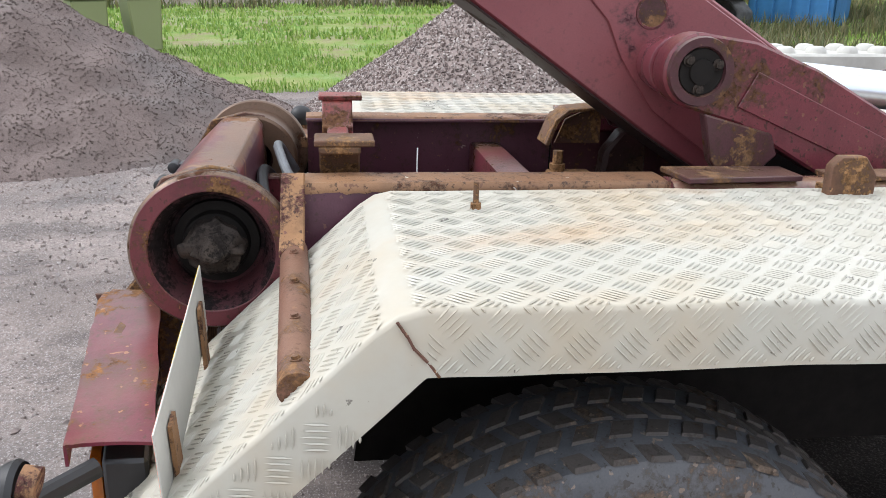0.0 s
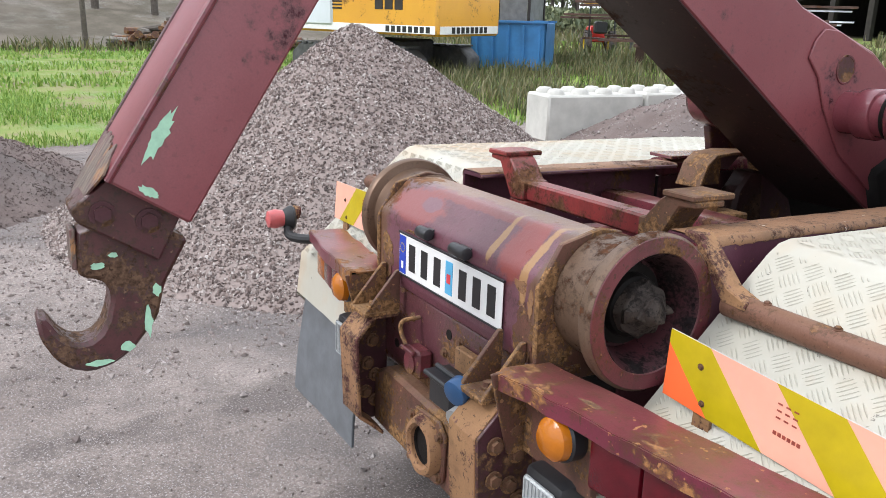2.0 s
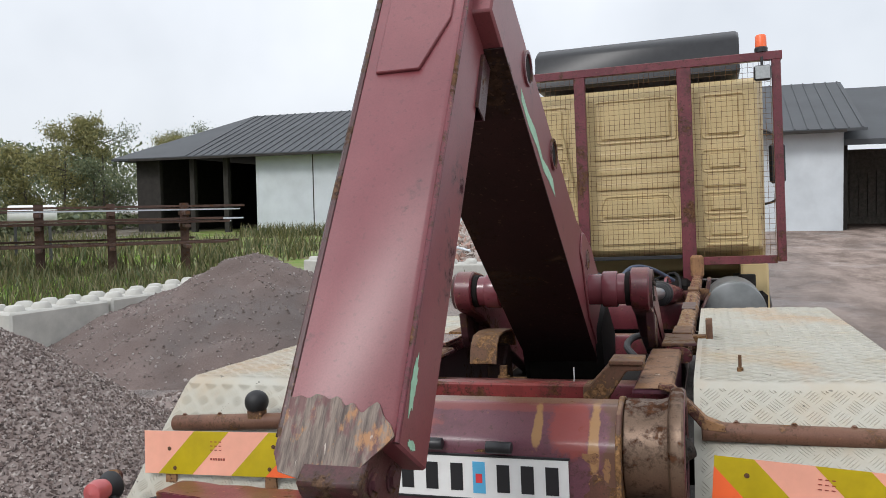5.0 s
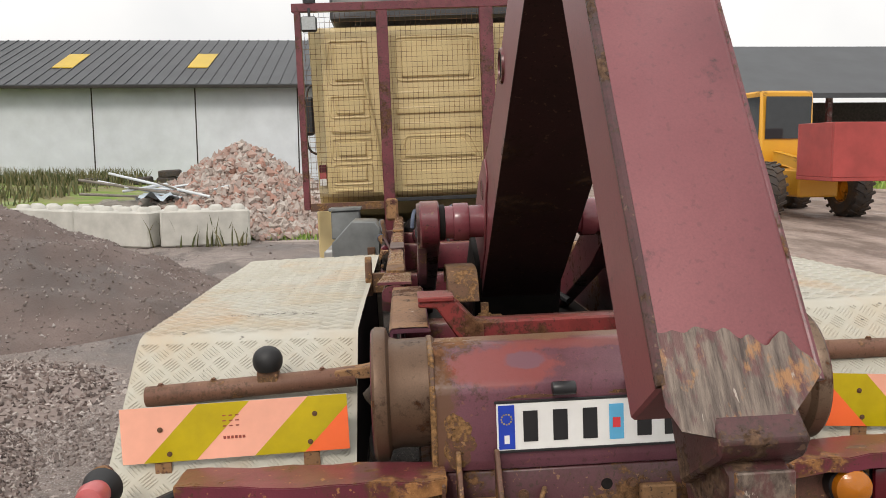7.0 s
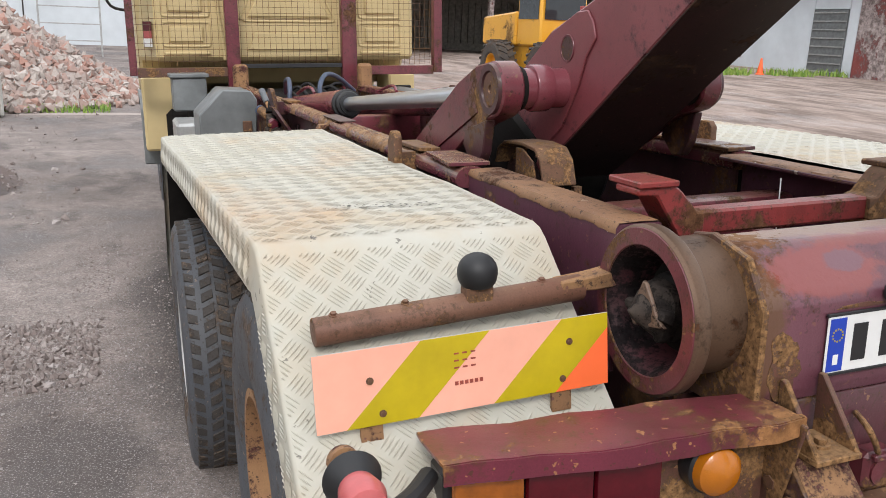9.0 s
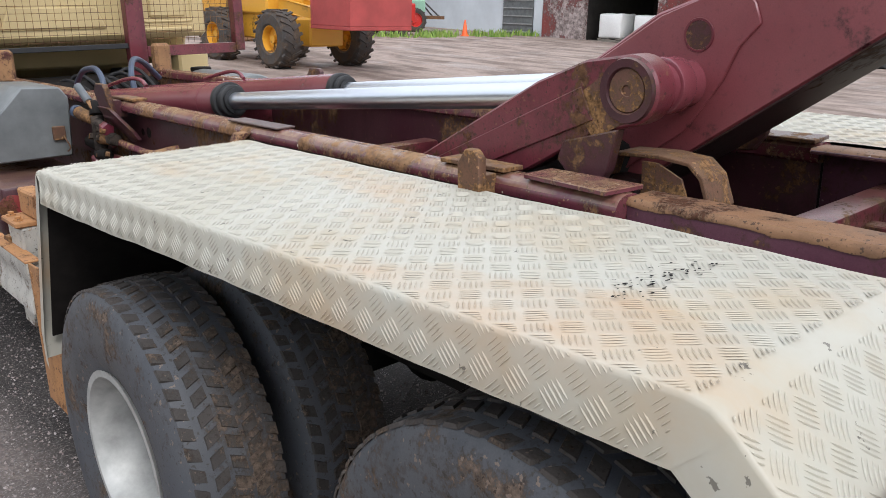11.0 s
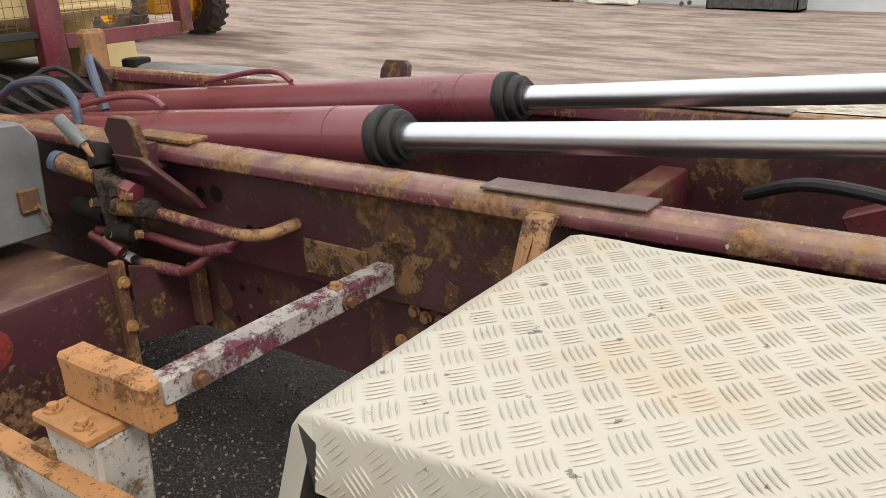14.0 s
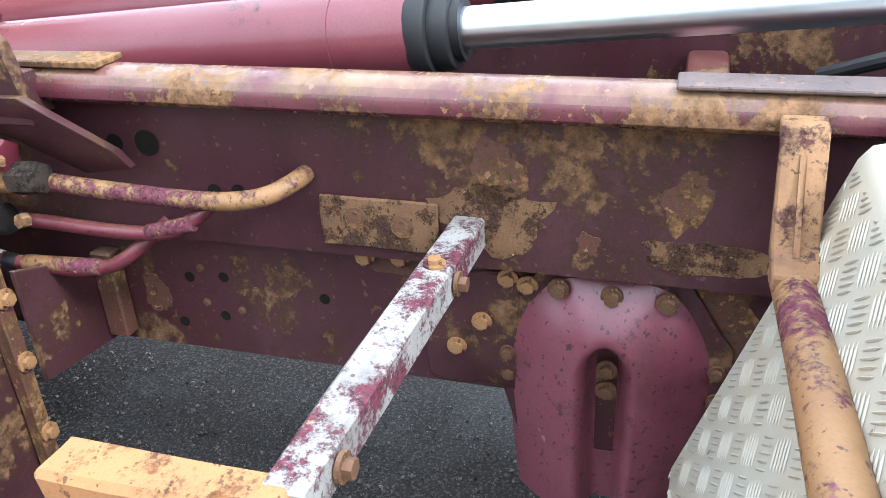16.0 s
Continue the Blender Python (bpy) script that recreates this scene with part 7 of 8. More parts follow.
def make_scraped():
    """Steel scraped bare along the arm, with dark scale and orange rust at its edges."""
    mat, n, l, b = nodes_of("scraped_steel")
    mp = n.new("ShaderNodeMapping")
    mp.inputs["Rotation"].default_value = (radians(31.7), 0, 0)
    l.new(n.new("ShaderNodeTexCoord").outputs["Object"], mp.inputs["Vector"])
    along = mp.outputs["Vector"]
    f1, h1 = noise_fac(n, l, 9, 0.36, 0.62, 7.0, 0.65, along, (9, 9, 1.1))
    col = mixed(n, l, f1, (0.050, 0.034, 0.028), (0.20, 0.155, 0.125))
    f2, _ = noise_fac(n, l, 24, 0.50, 0.60, 6.0, 0.65, along, (1.6, 1.6, 0.6))
    col = mixed(n, l, times(n, l, f2, 0.7), col, (0.105, 0.030, 0.034))
    f3, _ = noise_fac(n, l, 15, 0.56, 0.63, 8.0, 0.7, along, (1.4, 1.4, 0.7))
    col = mixed(n, l, times(n, l, f3, 0.9), col, (0.31, 0.15, 0.06))
    f4, _ = noise_fac(n, l, 34, 0.66, 0.69, 4.0, 0.6, along, (2.2, 2.2, 0.5))
    col = mixed(n, l, f4, col, (0.34, 0.29, 0.25))
    l.new(col, b.inputs["Base Color"])
    b.inputs["Roughness"].default_value, b.inputs["Metallic"].default_value = 0.5, 0.2
    bump(n, l, b, h1, 0.5, 0.004)
    return mat


M_SCRAPED = make_scraped()

JA, JB = Vector((0, -0.735, 1.305)), Vector((0, -0.035, 2.44))
jib_axis = (JB - JA).normalized()
jm = Matrix.Translation(JA) @ Matrix(((1, 0, 0, 0), (0, jib_axis.z, jib_axis.y, 0), (0, -jib_axis.y, jib_axis.z, 0), (0, 0, 0, 1)))
L = (JB - JA).length + 0.25
bm = B()
prism(bm, [(-0.120, -0.118), (0.094, -0.118), (0.101, -0.110), (0.101, 0.064), (-0.120, 0.064)], "z", 0.085, L, 0.005, jm)
jib = part("hook_arm", bm, M_MAROON_ARM, truck, "maroon box-section hook arm")
bm = B()
edge = [(-0.121, 0.055), (-0.105, 0.022), (-0.03, 0.004), (0.03, 0.018), (0.085, 0.075), (0.100, 0.092)]
for k in range(56):
    u = 0.100 - 0.004 * k
    fray = 0.07 * noise.noise(Vector((u * 13, 4.0, 0))) + 0.022 * noise.noise(Vector((u * 42, 1.0, 0)))
    edge.append((u, 0.145 - 0.20 * u + fray))
prism(bm, edge, "y", -0.1215, -0.1175, 0, jm)
bmesh.ops.triangulate(bm, faces=[f for f in bm.faces if len(f.verts) > 4])
part("worn_end", bm, M_SCRAPED, jib, "scraped rusty end of the arm")
bm = B()
cyl(bm, jm @ Vector((0.101, -0.108, 0.085)), jm @ Vector((0.101, -0.108, L)), 0.007, seg=8)
part("weld_seam", bm, M_MAROON, jib)
bm = B()
pipe(bm, [jm @ Vector((-0.119 + 0.006 * noise.noise(Vector((0, 0, q * 9.0))), -0.114, 0.085 + (L - 0.085) * q / 40)) for q in range(41)], 0.009, 7, 1)
part("weld_seam", bm, M_HOOKSTEEL, jib, "ragged dark weld seam")
bm = B()
prism(bm, [(-0.085, 0.93), (0.02, 0.93), (0.075, 1.08), (0.075, 1.5), (-0.085, 1.5)], "y", -0.127, -0.118, 0.002, jm)
part("doubler_plate", bm, M_MAROON_ARM, jib)
# bare green primer where paint has come off
rr = random.Random(8)


def primer_patch(cy, cz, w, h, x, n=26):
    pts = []
    for k in range(n):
        a = 2 * math.pi * k / n
        q = rr.uniform(0.72, 1.15)
        pts.append((cy + math.cos(a) * w * q, cz + math.sin(a) * h * q))
    b2 = B()
    prism(b2, pts, "x", x, x + 0.0012, 0, jm)
    part("primer_patch", b2, M_GREEN, jib, "pale green primer showing")


primer_patch(-0.070, 0.205, 0.014, 0.058, 0.1012)
primer_patch(-0.035, 0.104, 0.020, 0.009, 0.1012)

bm = B()
prism(bm, [(-0.770, 1.442), (-0.640, 1.362), (-0.690, 1.262), (-0.835, 1.350), (-0.848, 1.376)], "x", -0.062, 0.058, 0.005)
head = part("hook_head", bm, M_HOOKSTEEL, jib, "maroon clamping block")
bolts(head, [(0.058, -0.790, 1.366), (0.058, -0.706, 1.347)], (1, 0, 0), 0.017, 0.010, M_MAROON_OLD, "pin_head")
# the hook, cut from thick plate
back = [(-0.655, 1.30), (-0.705, 1.21), (-0.722, 1.14), (-0.772, 1.078), (-0.81, 1.052), (-0.853, 1.041), (-0.89, 1.052), (-0.917, 1.076), (-0.94, 1.12), (-0.946, 1.162)]
mouth = [(-0.934, 1.166), (-0.922, 1.154), (-0.912, 1.133), (-0.895, 1.114), (-0.873, 1.104), (-0.852, 1.106), (-0.833, 1.12), (-0.819, 1.145), (-0.808, 1.19), (-0.813, 1.218), (-0.83, 1.232), (-0.856, 1.236), (-0.868, 1.25), (-0.865, 1.33), (-0.78, 1.36)]
bm = B()
prism(bm, [(y + 0.027, z) for y, z in back + mouth], "x", -0.045, 0.04, 0.008)
hook = part("hook", bm, M_HOOKSTEEL, jib, "thick steel hook with worn inner edge and green primer")
for py, pz, w, h in ((-0.742, 1.135, 0.010, 0.035), (-0.785, 1.088, 0.016, 0.014), (-0.84, 1.060, 0.03, 0.007), (-0.722, 1.20, 0.010, 0.014), (-0.83, 1.26, 0.014, 0.008), (-0.80, 1.28, 0.01, 0.006)):
    pts = [(py + 0.027 + math.cos(k) * w * rr.uniform(0.6, 1.1), pz + math.sin(k) * h * rr.uniform(0.6, 1.1)) for k in [2 * math.pi * q / 14 for q in range(14)]]
    b2 = B()
    prism(b2, pts, "x", 0.0402, 0.0414)
    part("primer_patch", b2, M_GREEN, hook)
bm = B()
box(bm, -0.042, 0.037, -0.848, -0.8385, 1.255, 1.335, 0.002)
part("wear_face", bm, M_SCRAPED, hook, "bare scraped steel face")

# main boom from the pivot up to the elbow
BA, BB = Vector((0, 1.33, 1.50)), Vector((0, -0.02, 2.36))
b_axis = (BB - BA).normalized()
bmx = Matrix.Translation(BA) @ Matrix(((1, 0, 0, 0), (0, b_axis.z, b_axis.y, 0), (0, -b_axis.y, b_axis.z, 0), (0, 0, 0, 1)))
BL = (BB - BA).length
bm = B()
prism(bm, [(-0.17, -0.42), (-0.175, 0.0), (-0.145, 1.0), (-0.125, BL + 0.12), (0.072, BL + 0.12), (0.082, 1.0), (0.10, 0.46), (0.185, 0.12), (0.19, -0.2), (0.15, -0.42)], "x", -0.15, 0.15, 0.006, bmx)
boom = part("main_boom", bm, M_MAROON_ARM, truck, "maroon box-section main boom with dark underside")
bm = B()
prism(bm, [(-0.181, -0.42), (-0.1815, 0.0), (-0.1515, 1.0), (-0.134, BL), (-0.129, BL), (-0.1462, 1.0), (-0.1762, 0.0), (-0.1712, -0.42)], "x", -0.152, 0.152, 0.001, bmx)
part("boom_underside", bm, M_UNDER, boom, "blackish underside")
for s in (-1, 1):
    for t, rad, up in ((0.20, 0.036, 0.072), (0.945, 0.042, 0.033), (1.36, 0.042, 0.02)):
        bm = B()
        cpos = bmx @ Vector((0, up, t))
        e = 0.0072 if t < 0.5 else 0.0
        lathe(bm, [(0.150 + e, rad * (1.25 - 10 * e)), (0.157 + 0.4 * e, rad * (1.22 - 10 * e)), (0.157 + 0.4 * e, rad), (0.151 + e, rad * 0.98)], (0, cpos.y, cpos.z), "x", 26, s)
        ring = part("hole_ring", bm, M_MAROON, boom)
        bm = B()
        lathe(bm, [(0.1515 + e, rad), (0.1515 + e, 0.0001)], (0, cpos.y, cpos.z), "x", 26, s)
        part("hole", bm, M_MAROON_OLD if t < 0.5 else M_DARK, ring)
    bm = B()
    prism(bm, [(0.172, 0.13), (0.135, 0.30), (0.105, 0.352), (0.06, 0.362), (0.01, 0.352), (-0.008, 0.28), (-0.06, 0.20), (-0.12, 0.05), (-0.13, -0.25), (0.14, -0.25), (0.178, -0.1)], "x", s * 0.1495, s * 0.157, 0.003, bmx)
    part("doubler_plate", bm, M_MAROON_ARM, boom, "thicker maroon plate round the pivot")
b2 = B()
prism(b2, [(-0.115, 1.38), (-0.085, 1.40), (-0.090, 1.30), (-0.070, 1.20), (-0.085, 1.08), (-0.060, 1.0), (-0.045, 0.92), (-0.075, 0.86), (-0.090, 0.97), (-0.110, 1.05), (-0.105, 1.16), (-0.120, 1.27)], "x", 0.1502, 0.1512, 0, bmx)
part("primer_patch", b2, M_GREEN, boom, "pale green primer showing")
# block below the boom; the dark void's shade is put into its colour
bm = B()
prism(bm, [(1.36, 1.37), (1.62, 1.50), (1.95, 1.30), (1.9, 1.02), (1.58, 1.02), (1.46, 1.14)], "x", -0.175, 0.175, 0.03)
part("boom_foot", bm, M_DARK, boom, "boom foot block, black for the shade around it")
# pivot shaft
M_RAMPAINT = worn("ram_paint", (0.165, 0.033, 0.046), (0.215, 0.062, 0.074), (0.10, 0.05, 0.04), 0.0, 0.24, 5, 0.0, (0.5, 0.48, 0.45), 0, 0.08, 0.6, (0.5, 0.95), 0.08, 0.0)
PV = (0, 1.232, 1.548)
bm = B()
cyl(bm, (-0.375, *PV[1:]), (0.375, *PV[1:]), 0.062, seg=32)
for s in (-1, 1):
    cyl(bm, (s * 0.21, *PV[1:]), (s * 0.27, *PV[1:]), 0.072, seg=32, bev=0.006)
shaft = part("pivot_tube", bm, M_RAMPAINT, truck, "maroon pivot tube with greasy collars")
for s in (-1, 1):
    bm = B()
    cyl(bm, (s * 0.30, *PV[1:]), (s * 0.336, *PV[1:]), 0.068, seg=32, bev=0.004)
    part("collar", bm, M_DARK, shaft)
    # lifting side arms
    bm = B()
    prof = [(PV[1] - 0.085 * math.cos(a), PV[2] + 0.085 * math.sin(a)) for a in [math.radians(q) for q in range(-70, 111, 20)]]
    prof += [(1.36, 1.615), (1.52, 1.555), (2.15, 1.225), (2.45, 1.10), (2.40, 1.00), (1.55, 1.315), (1.34, 1.43)]
    prism(bm, prof, "x", s * 0.322, s * 0.395, 0.006)
    arm = part("side_arm", bm, M_MAROON, truck, "tapering maroon lifting arm")
    bm = B()
    prism(bm, [(1.33, 1.47), (1.37, 1.55), (2.1, 1.225), (2.1, 1.15)], "x", s * 0.3955, s * 0.401, 0.002)
    part("stiffener", bm, M_MAROON, arm)
    if s < 0:
        d, n = Vector((0.87, -0.50)), Vector((0.50, 0.87))
        q = [Vector(PV[1:]) + d * u + n * v for u, v in ((-0.01, -0.066), (0.145, -0.060), (0.155, 0.0), (0.142, 0.056), (0.07, 0.064), (-0.01, 0.062))]
        bm = B()
        prism(bm, [tuple(p) for p in q], "x", -0.3972, -0.3952)
        part("rust_stain", bm, M_BROWN, arm, "rust-brown patch round the pivot")
    bm = B()
    prism(bm, [(1.25, 1.455), (1.42, 1.41), (1.44, 1.36), (1.37, 1.295), (1.31, 1.30), (1.275, 1.35)], "x", s * 0.372, s * 0.405, 0.004)
    part("stop_plate", bm, M_MAROON_OLD, arm)
    bm = B()
    lathe(bm, [(0.395, 0.078), (0.406, 0.075), (0.406, 0.056), (0.397, 0.052)], PV, "x", 32, s)
    face = part("pivot_face", bm, M_MAROON_OLD, arm, "rust-stained pivot boss")
    bm = B()
    lathe(bm, [(0.3955, 0.054), (0.401, 0.050), (0.401, 0.014), (0.397, 0.013), (0.397, 0.0001)] if s < 0 else [(0.3955, 0.054), (0.401, 0.050), (0.401, 0.030), (0.407, 0.028), (0.407, 0.0001)], PV, "x", 24, s)
    part("pivot_cap", bm, M_BROWN if s < 0 else M_DARK, face, "greasy pivot cap")
    if s > 0:
        bolts(face, [(s * 0.401, PV[1] + 0.04 * math.cos(a), PV[2] + 0.04 * math.sin(a)) for a in (0.4, 2.5, 4.6)], (s, 0, 0), 0.009, 0.012, M_SMEARED)
bm = B()
m4 = Matrix.Translation((0.08, -0.10, 2.20)) @ Matrix.Rotation(radians(-28), 4, "X")
for dims in ((-0.028, 0.028, -0.03, -0.026, -0.14, 0.02), (-0.028, 0.028, 0.026, 0.03, -0.14, 0.02), (-0.03, -0.026, -0.03, 0.03, -0.14, 0.02), (0.026, 0.03, -0.03, 0.03, -0.14, 0.02)):
    box(bm, *dims, 0.001, m4)
part("tube_stub", bm, M_MAROON_OLD, jib, "short open square tube")
bm = B()
cyl(bm, (-0.13, -0.02, 2.42), (0.13, -0.02, 2.42), 0.10, seg=28)
part("elbow_pin", bm, M_DARK, boom)

# lifting cylinders
for s in (-1, 1):
    c0, c1 = Vector((s * 0.303, 3.44, 1.352)), Vector((s * 0.303, 6.0, 1.135))
    bm = B()
    cyl(bm, c0, c1, 0.082, seg=48)
    ram = part("ram_barrel", bm, M_RAMPAINT, truck, "glossy dark red hydraulic ram barrel")
    d = (c0 - c1).normalized()
    bm = B()
    cyl(bm, c0 - d * 0.16, c0 - d * 0.15, 0.0835, seg=48)
    part("weld_ring", bm, M_RAMPAINT, ram)
    bm = B()
    cyl(bm, c0 - d * 0.012, c0 + d * 0.028, 0.083, seg=40, bev=0.006)
    cyl(bm, c0 + d * 0.02, c0 + d * 0.062, 0.070, seg=40, bev=0.008)
    cyl(bm, c0 + d * 0.06, c0 + d * 0.078, 0.054, seg=32)
    dent(bm, 0.003, 22)
    part("gland", bm, M_BLACK, ram, "black greasy gland nut")
    bm = B()
    cyl(bm, c0 + d * 0.07, Vector((s * 0.303, 1.36, 1.525)), 0.037, seg=40)
    part("ram_rod", bm, M_CHROME, ram, "bright chrome piston rod")
    bm = B()
    pipe(bm, [(s * 0.30, 4.9, 1.33), (s * 0.30, 4.6, 1.385), (s * 0.29, 4.45, 1.39), (s * 0.285, 4.38, 1.36)], 0.011)
    part("oil_pipe", bm, M_RAMPAINT, ram)
bm = B()
pipe(bm, [(-0.28, 5.5, 1.30), (-0.33, 5.2, 1.40), (-0.36, 4.9, 1.43), (-0.38, 4.75, 1.38), (-0.39, 4.72, 1.30)], 0.016)
part("hose", bm, M_BLUE_HOSE, truck, "blue-grey hydraulic hose")
bm = B()
pipe(bm, [(0.3, 5.6, 1.3), (0.12, 5.4, 1.42), (-0.02, 5.2, 1.45), (-0.1, 5.05, 1.38), (-0.11, 5.0, 1.28)], 0.018)
part("hose", bm, M_BLUE_HOSE, truck, "blue-grey hydraulic hose")
bm = B()
pipe(bm, [(0.32, 2.0, 1.10), (0.2, 2.2, 1.18), (0.25, 2.5, 1.2), (0.36, 2.7, 1.12)], 0.018)
part("hose", bm, M_BLACK, truck, "black hydraulic hose")

# ---- left side ahead of the mudguard ----
M_ORANGERUST = worn("orange_rust_steel", (0.44, 0.21, 0.075), (0.34, 0.17, 0.075), (0.24, 0.105, 0.045), 0.05, 0.75, 13, 0.0)
M_PALE = worn("pale_thick_paint", (0.54, 0.52, 0.47), (0.40, 0.38, 0.34), (0.24, 0.15, 0.085), 0.14, 0.6, 9, 0.0)
M_TUBE = worn("flaking_tube_paint", (0.36, 0.20, 0.085), (0.25, 0.12, 0.05), (0.17, 0.05, 0.08), 0.20, 0.55, 13, 0.0, (0.45, 0.32, 0.17))
bm = B()
prism(bm, [(-0.545, 1.298), (-0.548, 1.306), (-0.592, 1.303), (-0.655, 1.17), (-0.72, 1.150), (-0.72, 1.128), (-0.64, 1.145), (-0.583, 1.275)], "y", 2.803, 2.862, 0.003)
stay = part("mudguard_strap", bm, M_OCHRE, truck, "ochre-rusted flat strap")
bm = B()
pipe(bm, [(-0.645, 2.832, 1.118), (-0.75, 2.830, 1.128), (-0.95, 2.828, 1.146), (-1.21, 2.826, 1.160)], 0.028, 16, 4)
part("mudguard_tube", bm, M_TUBE, truck, "rusty mudguard carrier tube with flaking paint")
bm = B()
prism(bm, [(-0.603, 1.270), (-0.608, 1.272), (-0.668, 1.172), (-0.69, 1.155)], "y", 2.829, 2.837)
part("strap_rib", bm, M_OCHRE, stay)

bm = B()
box(bm, -1.135, -0.455, 3.290, 3.345, 1.030, 1.086, 0.005)
bmesh.ops.subdivide_edges(bm, edges=list(bm.edges), cuts=3, use_grid_fill=True)
dent(bm, 0.003, 12)
for v in bm.verts:
    v.co.y += 0.025 * (-0.485 - v.co.x) / 0.65
    v.co.z -= 0.012 * (-0.485 - v.co.x) / 0.65
bar = part("side_bar", bm, worn("flaking_white_bar", (0.40, 0.385, 0.365), (0.25, 0.215, 0.20), (0.15, 0.035, 0.055), 0.20, 0.5, 16, 0.0, (0.28, 0.17, 0.08)), truck, "square bar with flaking white over maroon paint")
bolts(bar, [(-0.655, 3.325, 1.083)], (0, 0, 1), 0.012, 0.012, M_TUBE)
bolts(bar, [(-0.65, 3.294, 1.052), (-1.06, 3.310, 1.045)], (0, -1, 0), 0.013, 0.018, M_RUSTY)
bm = B()
box(bm, -1.172, -1.105, 3.330, 3.625, 0.966, 1.070, 0.008)
bmesh.ops.subdivide_edges(bm, edges=list(bm.edges), cuts=2, use_grid_fill=True)
dent(bm, 0.004, 15)
part("end_block", bm, M_ORANGERUST, bar, "orange-rusted end block")
bm = B()
box(bm, -1.245, -1.110, 3.43, 3.625, 0.944, 0.9655, 0.004)
part("clamp_plate", bm, M_ORANGERUST, bar)
bolts(bar, [(-1.215, 3.59, 0.966), (-1.218, 3.48, 0.966)], (0, 0, 1), 0.012, 0.016, M_ORANGERUST)
bm = B()
prism(bm, [(3.435, 0.943), (3.625, 0.943), (3.595, 0.52), (3.47, 0.52)], "x", -1.225, -1.11, 0.008)
bmesh.ops.subdivide_edges(bm, edges=list(bm.edges), cuts=3, use_grid_fill=True)
dent(bm, 0.005, 11)
part("hanger", bm, M_PALE, bar, "thickly painted pale grey hanger")
bm = B()
prism(bm, [(3.60, 0.88), (3.68, 0.87), (3.71, 0.81), (3.68, 0.70), (3.61, 0.68)], "x", -1.235, -1.205, 0.002)
part("hanger_ear", bm, M_RUSTY, bar)
bm = B()
prism(bm, [(2.978, 0.972), (2.992, 0.935), (3.03, 0.895), (3.09, 0.868), (3.17, 0.853), (3.262, 0.850), (3.262, 0.30), (3.03, 0.30)], "x", -1.262, -1.252, 0.002)
for z in (0.80, 0.72, 0.64, 0.55):
    box(bm, -1.2645, -1.2622, 3.225, 3.25, z, z + 0.022, 0)
guard = part("side_guard", bm, M_ORANGERUST, truck, "orange-brown rusted side guard with pale rail")
bm = B()
prism(bm, [(-1.268, 0.845), (-1.268, 0.80), (-1.255, 0.77), (-1.255, 0.72), (-1.268, 0.69), (-1.268, 0.645), (-1.262, 0.645), (-1.262, 0.69), (-1.249, 0.72), (-1.249, 0.77), (-1.262, 0.80), (-1.262, 0.845)], "y", 3.266, 4.7)
part("guard_rail", bm, M_PALE, guard, "pale weathered pressed rail")
bm = B()
box(bm, -1.272, -1.215, 3.266, 4.7, 0.846, 0.854, 0.002)
part("rail_lip", bm, M_ORANGERUST, guard)
bm = B()
lathe(bm, [(-1.246, 0.0001), (-1.246, 0.026), (-1.238, 0.028), (-1.232, 0.026)], (0, 2.95, 0.70), "x", 20)
part("side_reflector", bm, M_AMBER_DULL, truck, "round amber side reflector")

# steel box and tank
bm = B()
box(bm, -1.10, -0.66, 4.20, 5.05, 0.42, 0.962, 0.012, None, 2)
bmesh.ops.subdivide_edges(bm, edges=list(bm.edges), cuts=4, use_grid_fill=True)
dent(bm, 0.005, 6)
sb = part("steel_box", bm, M_MAROON_OLD, truck, "dirty maroon steel box")
bm = B()
box(bm, -0.690, -0.655, 4.165, 4.197, 0.40, 0.995, 0.003)
bmesh.ops.subdivide_edges(bm, edges=list(bm.edges), cuts=3, use_grid_fill=True)
dent(bm, 0.004, 18)
fl2 = part("box_flange", bm, M_BROWN, sb, "corroded brown flange")
bolts(fl2, [(-0.672, 4.164, z) for z in (0.93, 0.79, 0.62)], (0, -1, 0), 0.014, 0.016, M_TUBE)
bm = B()
lathe(bm, [(4.1985, 0.0001), (4.1985, 0.055), (4.2005, 0.062)], (-1.06, 0, 0.865), "y", 24)
part("round_patch", bm, M_RED, sb, "bright red round patch")
bm = B()
prism(bm, [(-0.655, 1.02), (-0.640, 1.32), (-0.68, 1.375), (-0.86, 1.385), (-1.02, 1.22), (-1.02, 1.02)], "y", 4.53, 5.05, 0.008)
tank = part("oil_tank", bm, M_GREY, truck, "grey chamfered hydraulic oil tank")
bm = B()
box(bm, -0.745, -0.685, 4.505, 4.529, 1.11, 1.18, 0.004)
pipe(bm, [(-0.70, 4.505, 1.13), (-0.695, 4.48, 1.11), (-0.68, 4.48, 1.07), (-0.69, 4.50, 1.05)], 0.004)
part("tank_latch", bm, M_RUSTY, tank)
bm = B()
box(bm, -1.14, -0.80, 5.1, 5.7, 0.45, 1.12, 0.02)
part("battery_box", bm, M_STEEL, truck, "grey battery box")
bm = B()
box(bm, -1.12, -0.86, 5.72, 5.98, 1.16, 1.42, 0.012)
box(bm, -1.14, -0.84, 5.70, 6.0, 1.42, 1.45, 0.006)
part("filler_box", bm, M_GREY, truck, "small pale grey box")

